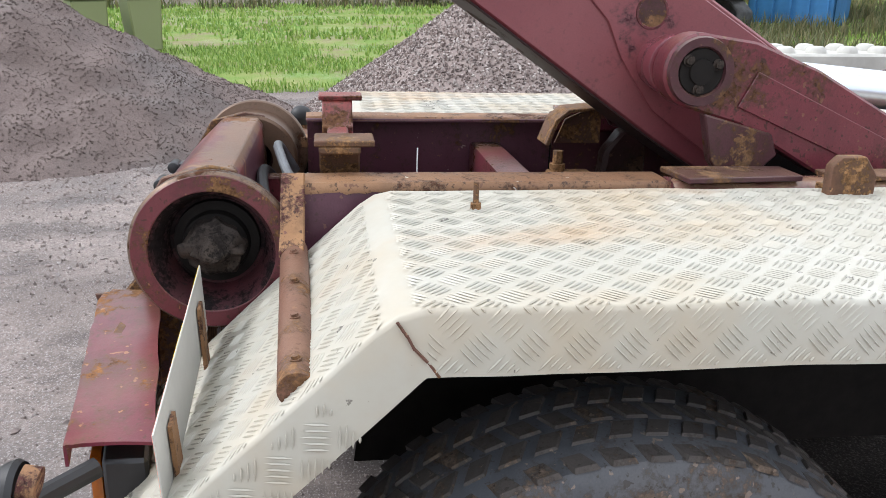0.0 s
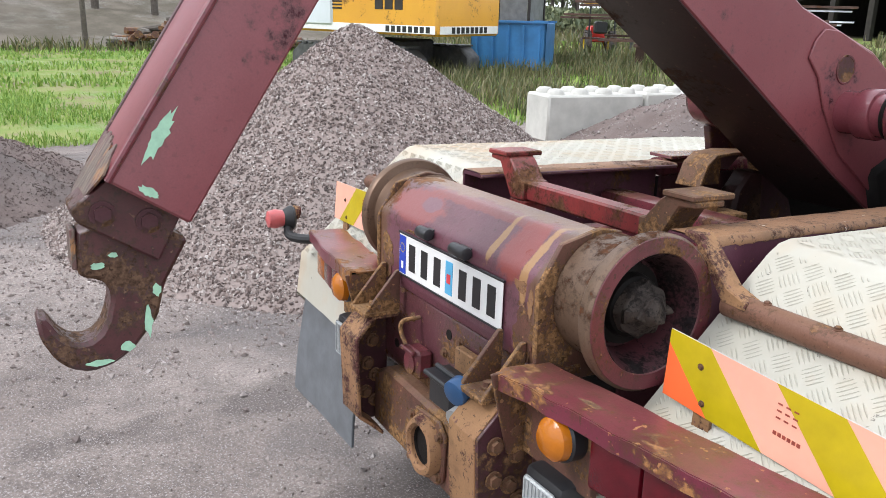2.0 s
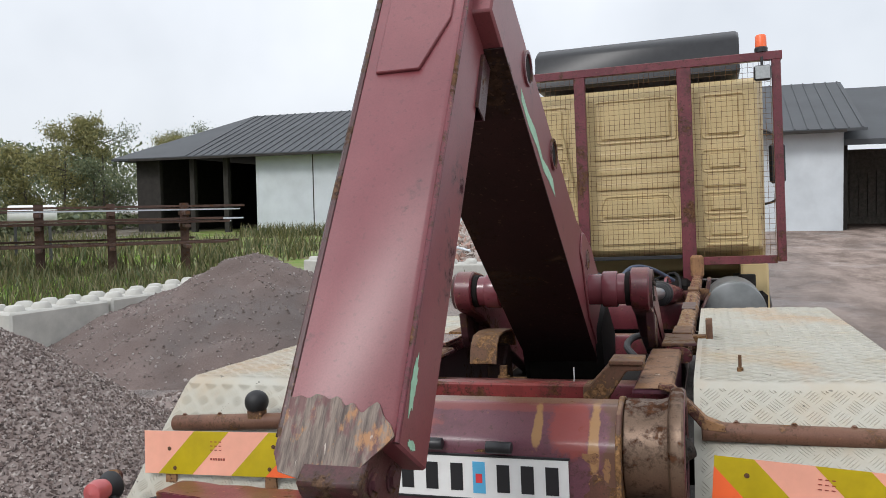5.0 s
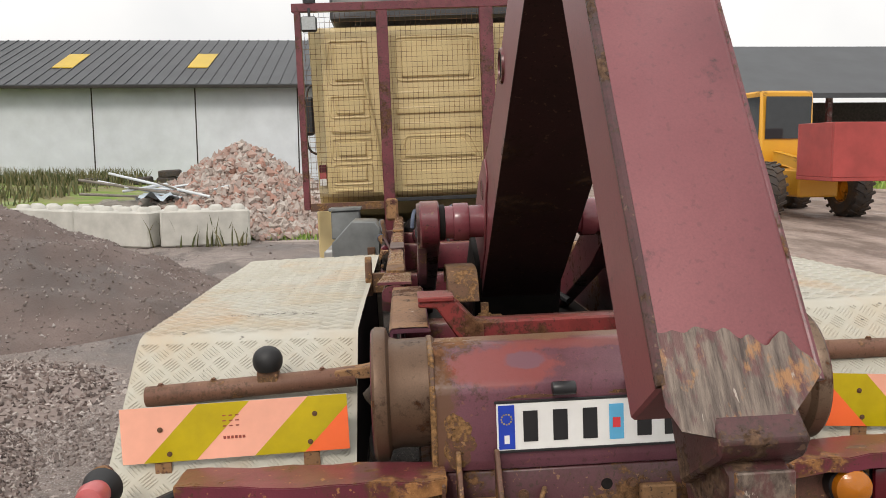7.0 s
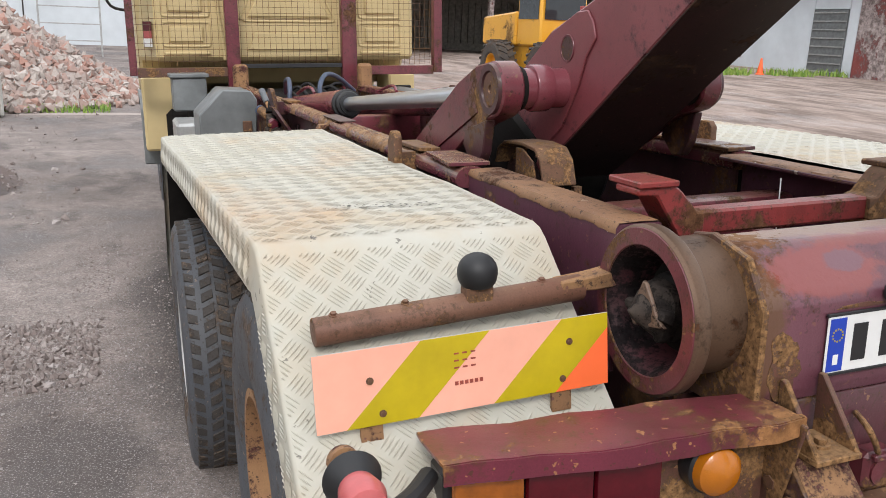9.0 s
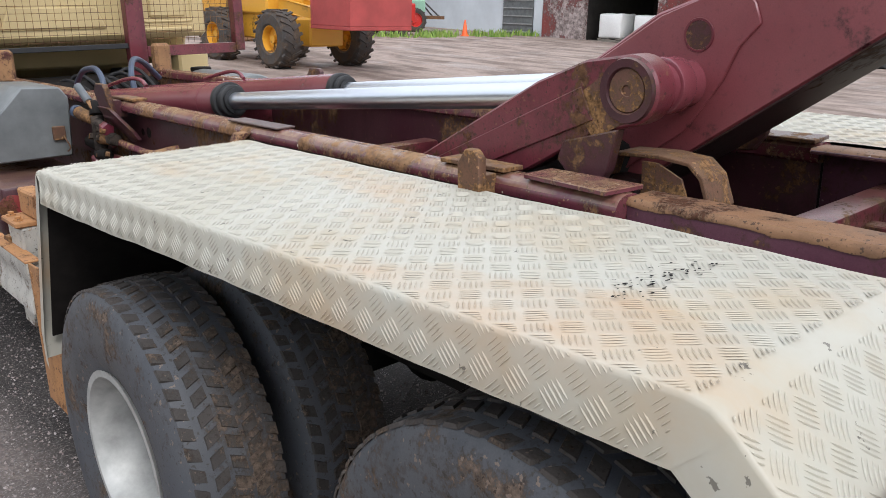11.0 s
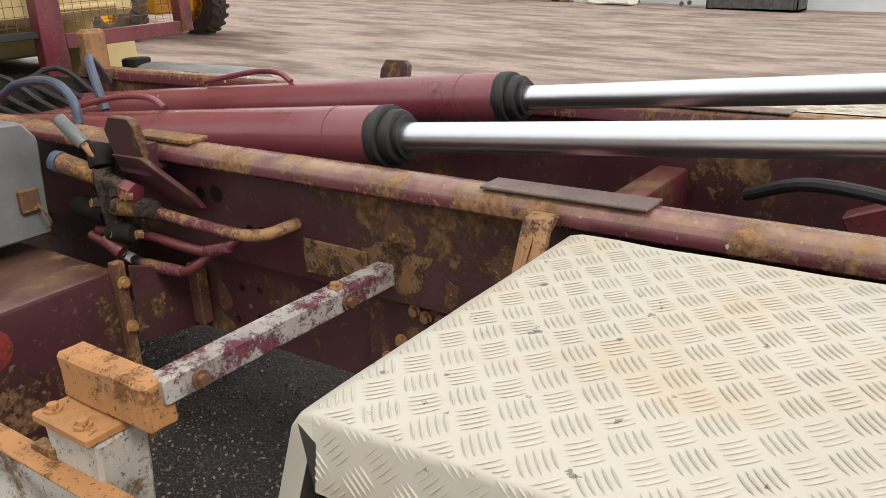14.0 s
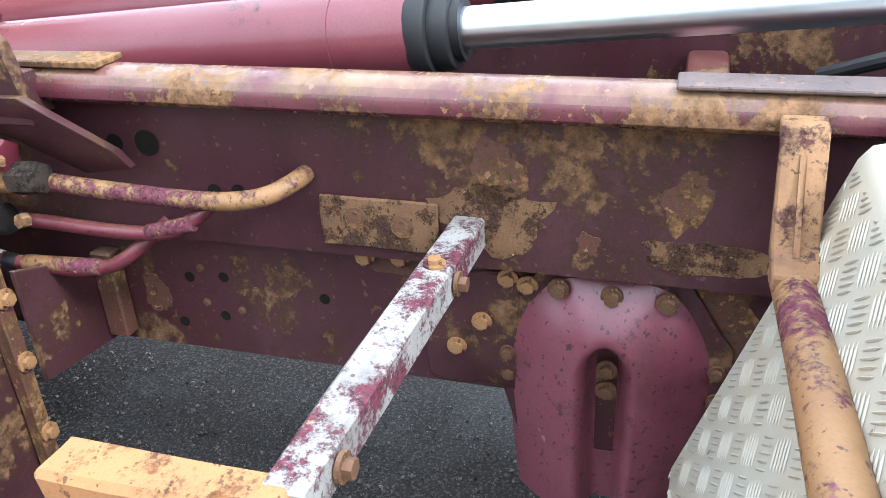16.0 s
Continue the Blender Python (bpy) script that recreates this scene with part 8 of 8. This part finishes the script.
# oil pipes along the rail
for pts, r, mat in (([(-0.478, 3.612, 1.142), (-0.52, 3.625, 1.136), (-0.555, 3.67, 1.122), (-0.562, 3.77, 1.112), (-0.562, 3.955, 1.117), (-0.565, 4.16, 1.129), (-0.575, 4.30, 1.134)], 0.017, M_TUBE),
                    ([(-0.515, 3.772, 1.100), (-0.555, 3.80, 1.074), (-0.562, 3.86, 1.044), (-0.562, 3.975, 1.035), (-0.565, 4.19, 1.043), (-0.58, 4.40, 1.03)], 0.014, M_MAROON),
                    ([(-0.50, 3.90, 1.035), (-0.55, 3.94, 0.998), (-0.565, 4.0, 0.962), (-0.568, 4.10, 0.945), (-0.57, 4.23, 0.952), (-0.58, 4.345, 0.982), (-0.59, 4.43, 1.012)], 0.014, M_MAROON),
                    ([(-0.575, 4.140, 1.100), (-0.582, 4.16, 1.128), (-0.585, 4.19, 1.160), (-0.585, 4.25, 1.192), (-0.59, 4.35, 1.192)], 0.013, M_MAROON)):
    bm = B()
    pipe(bm, pts, r, 12, 6)
    part("oil_pipe", bm, mat, truck, "rusty steel oil pipe" if mat is M_TUBE else "maroon painted steel oil pipe")
for p, q, r, mat in (((-0.564, 3.80, 1.068), (-0.562, 3.90, 1.040), 0.0155, M_TUBE), ((-0.567, 4.20, 0.949), (-0.567, 4.02, 0.957), 0.0165, M_TUBE), ((-0.572, 4.30, 0.966), (-0.571, 4.25, 0.955), 0.0155, M_WHITE),
                     ((-0.570, 4.245, 0.9535), (-0.570, 4.215, 0.950), 0.0155, M_BLACK), ((-0.575, 4.33, 1.135), (-0.572, 4.25, 1.132), 0.024, M_RUSTY)):
    bm = B()
    cyl(bm, p, q, r, seg=14, bev=0.002)
    part("pipe_sleeve", bm, mat, truck)
rv = random.Random(3)
for p, q, r, mat, name in (
        ((-0.60, 4.26, 1.03), (-0.59, 4.30, 1.24), 0.030, M_SMEARED, "valve_body"),
        ((-0.59, 4.30, 1.24), (-0.57, 4.33, 1.30), 0.036, M_DARK, "valve_body"),
        ((-0.605, 4.25, 1.21), (-0.60, 4.16, 1.19), 0.026, M_SMEARED, "union"),
        ((-0.60, 4.18, 1.195), (-0.60, 4.13, 1.185), 0.032, M_HOOD, "union_nut"),
        ((-0.60, 4.25, 1.13), (-0.59, 4.12, 1.142), 0.027, M_RUSTY, "union"),
        ((-0.59, 4.14, 1.14), (-0.585, 4.08, 1.142), 0.032, M_SMEARED, "union_nut"),
        ((-0.61, 4.28, 1.05), (-0.60, 4.17, 1.06), 0.029, M_DARK, "union"),
        ((-0.62, 4.30, 1.03), (-0.61, 4.24, 0.99), 0.025, M_MAROON, "union"),
        ((-0.60, 4.31, 1.22), (-0.63, 4.44, 1.25), 0.030, M_RUSTY, "union"),
        ((-0.63, 4.44, 1.25), (-0.635, 4.47, 1.255), 0.033, M_BLUE_HOSE, "band"),
        ((-0.60, 4.30, 1.27), (-0.61, 4.36, 1.33), 0.012, M_OCHRE, "tap_stem"),
        ((-0.605, 4.34, 1.31), (-0.625, 4.42, 1.385), 0.020, M_GREASE_HOSE, "tap_grip"),
        ((-0.56, 4.25, 1.18), (-0.55, 4.40, 1.17), 0.028, M_DARK, "union"),
        ((-0.57, 4.34, 1.08), (-0.57, 4.50, 1.09), 0.034, M_DARK, "union")):
    bm = B()
    cyl(bm, p, q, r, seg=6 if "nut" in name else 12, bev=0.003)
    for v in bm.verts:
        v.co += noise.noise_vector(v.co * 30) * 0.004
    part(name, bm, mat, truck)
for k in range(9):
    bm = B()
    y, z = 4.10 + rv.uniform(0, 0.22), rv.choice((1.06, 1.135, 1.19)) + rv.uniform(-0.012, 0.012)
    cyl(bm, (-0.615, y, z), (-0.632, y + 0.004, z + 0.004), 0.014, seg=6)
    part("bleed_screw", bm, M_SMEARED if k % 2 else M_RUSTY, truck)
bm = B()
prism(bm, [(-0.435, 0.71), (-0.435, 0.90), (-0.66, 0.985), (-0.66, 0.74)], "y", 4.135, 4.147, 0.002)
part("box_bracket", bm, M_MAROON_OLD, truck, "dirty maroon bracket plate with rust")
bm = B()
box(bm, -0.475, -0.436, 4.085, 4.134, 0.73, 0.93, 0.004)
part("bracket_angle", bm, M_BROWN, truck)
# holes in the web
for y, z, r in ((3.925, 1.182, 0.024), (3.995, 1.178, 0.017), (3.80, 1.095, 0.014), (3.75, 1.098, 0.014)):
    bm = B()
    lathe(bm, [(-0.4825, r), (-0.484, r * 1.05), (-0.484, r * 0.98), (-0.4827, r * 0.95), (-0.4827, 0.0001)], (0, y, z), "x", 18)
    part("web_hole", bm, M_DARK, truck)
for y, z in ((3.93, 0.876), (3.85, 0.884), (3.965, 0.765), (3.862, 0.792), (3.63, 0.86)):
    bm = B()
    lathe(bm, [(-0.4352, 0.011), (-0.4362, 0.0115), (-0.4362, 0.0105), (-0.4354, 0.010), (-0.4354, 0.0001)], (0, y, z), "x", 14)
    part("chassis_hole", bm, M_DARK, truck)
# cover plates and bolts on the chassis
bm = B()
box(bm, -0.492, -0.484, 3.37, 3.59, 1.012, 1.108, 0.003)
bmesh.ops.subdivide_edges(bm, edges=list(bm.edges), cuts=3, use_grid_fill=True)
dent(bm, 0.003, 25)
M_CRUST = worn("granular_rust_crust", (0.235, 0.135, 0.070), (0.15, 0.082, 0.048), (0.075, 0.040, 0.030), 0.20, 0.85, 26, 0.0, (0.30, 0.20, 0.11), 0, 0.7, 0.15)
fish = part("fish_plate", bm, M_CRUST, truck, "rust-covered fish plate")
bolts(fish, [(-0.492, 3.435, 1.06), (-0.492, 3.52, 1.07)], (-1, 0, 0), 0.014, 0.006, M_RUSTY)
rs = random.Random(31)


def scab(cy, cz, w, h, x, mat, n=44):
    """A crust of rust with a ragged edge on the web."""
    pts = []
    for k in range(n):
        a = 2 * math.pi * k / n
        q = 1 + 0.5 * noise.noise(Vector((math.cos(a) * 1.7 + cy * 9, math.sin(a) * 1.7, cz * 9))) + rs.uniform(-0.1, 0.1)
        pts.append((cy + math.cos(a) * w * q, cz + math.sin(a) * h * q))
    b2 = B()
    prism(b2, pts, "x", x - 0.0014, x)
    part("rust_crust", b2, mat, truck)


scab(3.28, 1.085, 0.10, 0.055, -0.482, M_CRUST)
scab(3.27, 1.16, 0.045, 0.05, -0.482, M_BROWN)
scab(2.93, 1.045, 0.10, 0.030, -0.482, M_CRUST)
scab(2.97, 1.135, 0.035, 0.05, -0.482, M_BROWN)
scab(3.12, 1.055, 0.02, 0.018, -0.482, M_BROWN)
scab(3.45, 0.955, 0.11, 0.022, -0.435, M_BROWN)
scab(2.90, 0.90, 0.06, 0.09, -0.435, M_BROWN)
scab(4.02, 0.83, 0.03, 0.04, -0.435, M_BROWN)
bm = B()
box(bm, -0.446, -0.4352, 3.24, 3.42, 0.715, 0.960, 0.003)
bmesh.ops.subdivide_edges(bm, edges=list(bm.edges), cuts=4, use_grid_fill=True)
dent(bm, 0.010, 14)
part("chassis_gusset", bm, M_MAROON_OLD, fish, "bent maroon gusset with rusted edge")
bolts(fish, [(-0.447, y, z) for y, z in ((3.46, 0.975), (3.53, 0.97), (3.26, 0.955), (3.225, 0.945), (3.31, 0.86), (3.36, 0.80))], (-1, 0, 0), 0.013, 0.014, M_TUBE)
bolts(fish, [(-0.436, y, z) for y, z in ((3.9, 0.90), (3.78, 0.86), (3.9, 0.82), (3.82, 0.81), (3.7, 0.92))], (-1, 0, 0), 0.006, 0.005, M_RUSTY)
# cast spring hanger: a humped casting with a slot
bm = B()
ny, nz = 44, 40
rows = []
for j in range(nz + 1):
    z = 0.985 - 0.50 * j / nz
    half = (0.112 + 0.075 * math.sin(min(1.0, (0.985 - z) / 0.20) * math.pi / 2)) * (1.0 - 0.12 * max(0.0, (0.75 - z) / 0.26))
    row = []
    for i in range(ny + 1):
        t = i / ny * 2 - 1
        d = 0.078 * (1 - abs(t) ** 2.1) * math.sin(min(1.0, (0.985 - z) / 0.15) * math.pi / 2)
        e = math.hypot(t / 0.15, max(0.0, z - 0.80) / 0.045)
        q = max(0.0, min(1.0, (1.75 - e) / 1.1))
        d -= 0.070 * q * q * (3 - 2 * q)
        row.append(bm.verts.new((-0.436 - d, 3.08 + t * half, z)))
    rows.append(row)
for p, q in zip(rows, rows[1:]):
    for i in range(ny):
        bm.faces.new((p[i], q[i], q[i + 1], p[i + 1]))
bmesh.ops.recalc_face_normals(bm, faces=list(bm.faces))
cast = part("spring_hanger", bm, M_CAST, truck, "maroon cast spring hanger with a deep slot", 60)
bm = B()
prism(bm, [(2.95, 0.978), (3.21, 0.972), (3.285, 0.85), (3.285, 0.76), (3.24, 0.60), (2.90, 0.60), (2.872, 0.76), (2.872, 0.85)], "x", -0.446, -0.4362, 0.002)
part("hanger_flange", bm, M_MAROON_OLD, cast)
bolts(cast, [(-0.462, y, z) for y, z in ((2.985, 0.948), (3.077, 0.950), (3.168, 0.955))], (-1, 0, 0), 0.013, 0.020, M_RUSTY)
bolts(cast, [(-0.447, y, z) for y, z in ((3.262, 0.80), (3.260, 0.755), (2.895, 0.81), (2.893, 0.75))], (-1, 0, 0), 0.010, 0.016, M_RUSTY)
bolts(cast, [(-0.455, 3.08, 0.795), (-0.455, 3.08, 0.750)], (-1, 0, 0), 0.013, 0.016, M_RUSTY)


# ---- wheels ----
def truck_wheel(x, y, z, s, r=0.53, w=0.30, deep=True, rim_mat=None):
    root_bm = B()
    rim = 0.272
    lathe(root_bm, [(-w * 0.42, rim * 0.9), (-w * 0.42, rim), (w * 0.40, rim), (w * 0.46, rim * 1.05), (w * 0.46, rim * 0.97), (w * 0.36, rim * 0.9), (-w * 0.1, rim * 0.86), (-w * 0.2, rim * 0.5), (-w * 0.02, rim * 0.45), (0.0, rim * 0.2), (0.0, 0.0001)], (0, 0, 0), "x", 44, s)
    wh = part("wheel", root_bm, rim_mat or M_RIM, truck, "dusty grey steel wheel rim")
    wh.location = (x, y, z)
    bm = B()
    lathe(bm, [(-w * 0.42, rim), (-w * 0.5, rim * 1.25), (-w * 0.5, r * 0.84), (-w * 0.42, r * 0.972), (-w * 0.3, r * 0.991), (w * 0.3, r * 0.991), (w * 0.42, r * 0.972), (w * 0.47, r * 0.93), (w * 0.5, r * 0.84), (w * 0.505, r * 0.72), (w * 0.49, rim * 1.25), (w * 0.42, rim)], (0, 0, 0), "x", 72, s)
    part("tyre", bm, M_SIDEWALL, wh, "dusty black truck tyre with worn tread")
    verts, faces = [], []
    for k in range(60):
        a0 = 2 * math.pi * k / 60
        for j, off in enumerate((-0.36, -0.18, 0.0, 0.18, 0.36)):
            a, c = a0 + (0.05 if j % 2 else 0), len(verts)
            for da, dx, rr2 in ((-0.036, -0.075, 0.984), (0.036, -0.075, 0.984), (0.036, 0.075, 0.984), (-0.036, 0.075, 0.984), (-0.030, -0.065, 1.0), (0.030, -0.065, 1.0), (0.030, 0.065, 1.0), (-0.030, 0.065, 1.0)):
                shift = da + (dx * 0.25 if j % 2 else -dx * 0.25)
                q = r * rr2 * (1 - 0.012 * (abs(off) > 0.3))
                verts.append(((off + dx) * w * s, math.cos(a + shift) * q, math.sin(a + shift) * q))
            faces += [tuple(c + i for i in f) for f in ((4, 5, 6, 7), (0, 1, 5, 4), (1, 2, 6, 5), (2, 3, 7, 6), (3, 0, 4, 7))]
    tb = soup("tread", verts, faces, M_TYRE, wh)
    tagged(tb, kind="stuff")
    return wh


for s in (-1, 1):
    truck_wheel(s * 1.17, 2.36, 0.435, s, 0.54)
    truck_wheel(s * 1.06, 0.87, 0.535, s, 0.55, rim_mat=M_OCHRE)
    truck_wheel(s * 0.82, 2.36, 0.435, s, 0.54)
    truck_wheel(s * 1.08, 7.55, 0.54, s)
for y in (2.36, 0.92, 7.55):
    bm = B()
    cyl(bm, (-0.98, y, 0.515), (0.98, y, 0.515), 0.08, seg=16)
    lathe(bm, [(-0.2, 0.08), (-0.12, 0.2), (0.12, 0.2), (0.2, 0.08)], (0, y, 0.515), "x", 20)
    part("axle", bm, M_DARK, truck)

# ---- cab ----
bm = B()
prism(bm, [(6.47, 1.535), (6.47, 3.1), (6.52, 3.2), (6.65, 3.24), (8.35, 3.2), (8.55, 2.9), (8.75, 1.9), (8.72, 1.25), (8.1, 1.15), (7.95, 1.3), (7.1, 1.3), (6.95, 1.535)], "x", -1.335, 1.165, 0.03)
for v in bm.verts:
    if v.co.y < 6.60:
        v.co.x += 0.14 if v.co.x < 0 else -0.06
cab = part("cab", bm, M_BEIGE, truck, "beige steel truck cab with pressed rear panels")


def pressing(poly, bead=True):
    """A pressed field of the cab's rear wall: a rounded bead round a raised panel."""
    if bead:
        b1, loop = B(), list(poly)
        mid = (sum(p[0] for p in poly) / len(poly), sum(p[1] for p in poly) / len(poly))
        ring = []
        for p, q in zip(loop, loop[1:] + loop[:1]):
            ring += [Vector(p).lerp(Vector(q), t) for t in (0.08, 0.5, 0.92)]
        ring.append(ring[0])
        pipe(b1, [(p.x, 6.468, p.y) for p in ring], 0.011, 8, 3)
        part("bead", b1, M_BEIGE, cab)
        poly = [(mid[0] + (p[0] - mid[0]) * (1 - 0.05 / abs(p[0] - mid[0])), mid[1] + (p[1] - mid[1]) * (1 - 0.032 / max(0.05, abs(p[1] - mid[1])))) for p in poly]
    b1 = B()
    prism(b1, poly, "y", 6.446, 6.4695, 0.014)
    part("pressed_panel", b1, M_BEIGE, cab)


for z0, z1, bead in ((1.575, 1.615, False), (1.655, 1.855, True), (1.905, 2.11, True), (2.165, 2.245, False), (2.32, 2.53, True), (2.65, 3.07, True)):
    for x0, x1 in ((-1.13, -0.745), (0.585, 0.98)):
        pressing([(x0, z0), (x1, z0), (x1, z1), (x0, z1)], bead)
pressing([(-0.475, 1.868), (0.365, 1.868), (0.242, 2.115), (-0.385, 2.115)])
pressing([(-0.46, 2.665), (0.33, 2.665), (0.33, 3.09), (-0.46, 3.09)])
pressing([(-0.436, 1.617), (0.305, 1.617), (0.239, 1.775), (-0.362, 1.775)], False)
for k in range(3):
    bm = B()
    box(bm, -0.478, 0.382, 6.452, 6.4695, 2.18 + k * 0.155, 2.255 + k * 0.155, 0.012, None, 2)
    part("pressed_rib", bm, M_BEIGE, cab)
for s in (-1, 1):
    side = -1.335 if s < 0 else 1.165
    box_part("side_window", (side + s * 0.002 - 0.004, side + s * 0.002 + 0.004, 7.35, 8.35, 2.15, 2.9), M_GLASS, cab, "dark side window", 0)
    box_part("marker_strip", (side - s * 0.085 - 0.034, side - s * 0.085 + 0.034, 6.545, 6.85, 1.785, 1.86), M_REDLENS, cab, "", 0.002)
    box_part("marker_strip", (side - s * 0.085 - 0.034, side - s * 0.085 + 0.034, 6.545, 6.85, 1.65, 1.72), M_WHITE, cab, "", 0.002)
    box_part("marker_strip", (side - s * 0.085 - 0.033, side - s * 0.085 + 0.033, 6.548, 6.85, 1.72, 1.785), M_PINK, cab, "", 0.002)
    bm = B()
    pipe(bm, [(side, 8.45, 2.9), (side + s * 0.20, 8.4, 2.85), (side + s * 0.24, 8.35, 2.6), (side + s * 0.24, 8.35, 2.1), (side + s * 0.02, 8.45, 2.0)], 0.015)
    box(bm, side + s * 0.24 - 0.09, side + s * 0.24 + 0.09, 8.3, 8.37, 2.25, 2.72, 0.03)
    part("mirror", bm, M_PLASTIC, cab, "black door mirror on its bracket")
    bm = B()
    box(bm, side - s * 0.13 - 0.13, side - s * 0.13 + 0.13, 6.6, 7.05, 0.75, 1.40, 0.02)
    part("lower_panel", bm, M_BEIGE, cab)
    bm = B()
    prism(bm, [(6.9, 1.1), (7.0, 1.22), (8.1, 1.22), (8.2, 1.1), (8.2, 1.04), (8.05, 1.15), (7.05, 1.15), (6.98, 1.04), (6.95, 0.6), (6.88, 0.6)], "x", side - s * 0.30, side + s * 0.02, 0.01)
    part("front_mudguard", bm, M_GREY, cab, "grey front mudguard")
bm = B()
prism(bm, [(6.55, 3.28), (6.6, 3.65), (6.75, 3.75), (7.8, 3.57), (8.2, 3.28)], "x", -1.10, 0.96, 0.03)
part("roof_deflector", bm, M_PLASTIC, cab, "black roof wind deflector")
bm = B()
pipe(bm, [(-0.632, 6.40, 1.54), (-0.67, 6.40, 1.927), (-0.708, 6.40, 2.271), (-0.739, 6.39, 2.416), (-0.80, 6.38, 2.8)], 0.016)
part("cable", bm, M_BEIGE, cab)

# guard behind the cab
guard_posts = ((-1.388, 0.030), (-0.58, 0.055), (0.43, 0.066), (1.266, 0.040))
cage = B()
box(cage, -1.44, 1.32, 6.22, 6.29, 3.32, 3.40, 0.004)
cage = part("cab_guard", cage, M_MAROON, truck, "maroon tube guard with wire mesh")
for x, h in guard_posts:
    bm = B()
    z0 = 1.10 if h > 0.04 else 1.42
    box(bm, x - h, x + h, 6.22, 6.30, z0, 3.32, 0.004)
    part("post", bm, M_MAROON, cage)
for x0, x1 in ((-1.357, -0.637), (-0.523, 0.362), (0.498, 1.224)):
    if x0 > 0 or x0 < -1:
        bm = B()
        box(bm, x0, x1, 6.225, 6.285, 1.405, 1.482, 0.003)
        part("lower_rail", bm, M_MAROON if x0 > 0 else M_BROWN, cage)
    else:
        bm = B()
        box(bm, x0, x1, 6.235, 6.285, 1.472, 1.508, 0.003)
        part("lower_rail", bm, M_PLASTIC, cage, "black lower rail")
    bm = B()
    x = x0 + 0.02
    while x < x1:
        cyl(bm, (x, 6.31, 1.49), (x, 6.31, 3.32), 0.0017, seg=4)
        x += 0.05
    z = 1.53
    while z < 3.3:
        cyl(bm, (x0, 6.3145, z), (x1, 6.3145, z), 0.0017, seg=4)
        z += 0.05
    part("wire_mesh", bm, M_RUSTY, cage, "thin wire mesh")
for s, x in ((-1, -1.27), (1, 1.14)):
    bm = B()
    lathe(bm, [(3.40, 0.0001), (3.40, 0.06), (3.44, 0.06), (3.45, 0.05)], (x - 0.0, 6.26, 0), "z", 20)
    base = part("beacon", bm, M_PLASTIC, truck, "orange warning beacon on the guard")
    bm = B()
    lathe(bm, [(3.45, 0.052), (3.55, 0.05), (3.565, 0.04), (3.57, 0.0001)], (x - 0.0, 6.26, 0), "z", 20)
    part("lens", bm, M_ORANGE, base, "orange lens")
    bm = B()
    box(bm, x - 0.075, x + 0.075, 6.12, 6.2, 3.12, 3.26, 0.015)
    box(bm, x - 0.012, x + 0.012, 6.19, 6.225, 3.2, 3.35, 0.003)
    wl2 = part("work_light", bm, M_PLASTIC, truck, "square work light under the guard's top")
    box_part("glass", (x - 0.065, x + 0.065, 6.112, 6.119, 3.13, 3.25), M_CLEAR, wl2, "clear glass", 0.003)

# clutter between cab and guard
for k, x in enumerate((-0.9, -0.7, 0.65, 0.95)):
    bm = B()
    cyl(bm, (x, 6.32, 0.9), (x, 6.32, 1.25 + 0.05 * (k % 2)), 0.08, seg=18, bev=0.01)
    part("air_tank", bm, M_DARK, truck)
bm = B()
box(bm, -0.45, 0.45, 5.9, 6.6, 0.75, 1.28, 0.05)
box(bm, -1.15, 1.15, 6.55, 8.6, 0.72, 1.12, 0.05)
part("engine_mass", bm, M_DARK, truck, "black engine and gearbox")
for x0 in (-0.62, 0.44):
    bm = B()
    box(bm, x0, x0 + 0.12, 5.95, 6.05, 1.30, 1.51, 0.02)
    part("rail_stop", bm, M_OCHRE, truck, "rusty rail end stop")
for k in range(6):
    bm = B()
    pipe(bm, [(-0.3 + k * 0.02, 6.15, 1.0), (-0.2 + k * 0.09, 6.05, 1.28 + 0.03 * (k % 3)), (-0.1 + k * 0.09, 5.8, 1.22), (-0.05 + k * 0.07, 5.4, 1.1)], 0.014, 8)
    part("cab_hose", bm, M_BLACK, truck, "black hose")
bm = B()
cyl(bm, (0.80, 5.2, 1.05), (0.80, 6.0, 1.05), 0.26, seg=28, bev=0.03)
part("fuel_tank", bm, M_GREY, truck, "grey cylindrical tank")
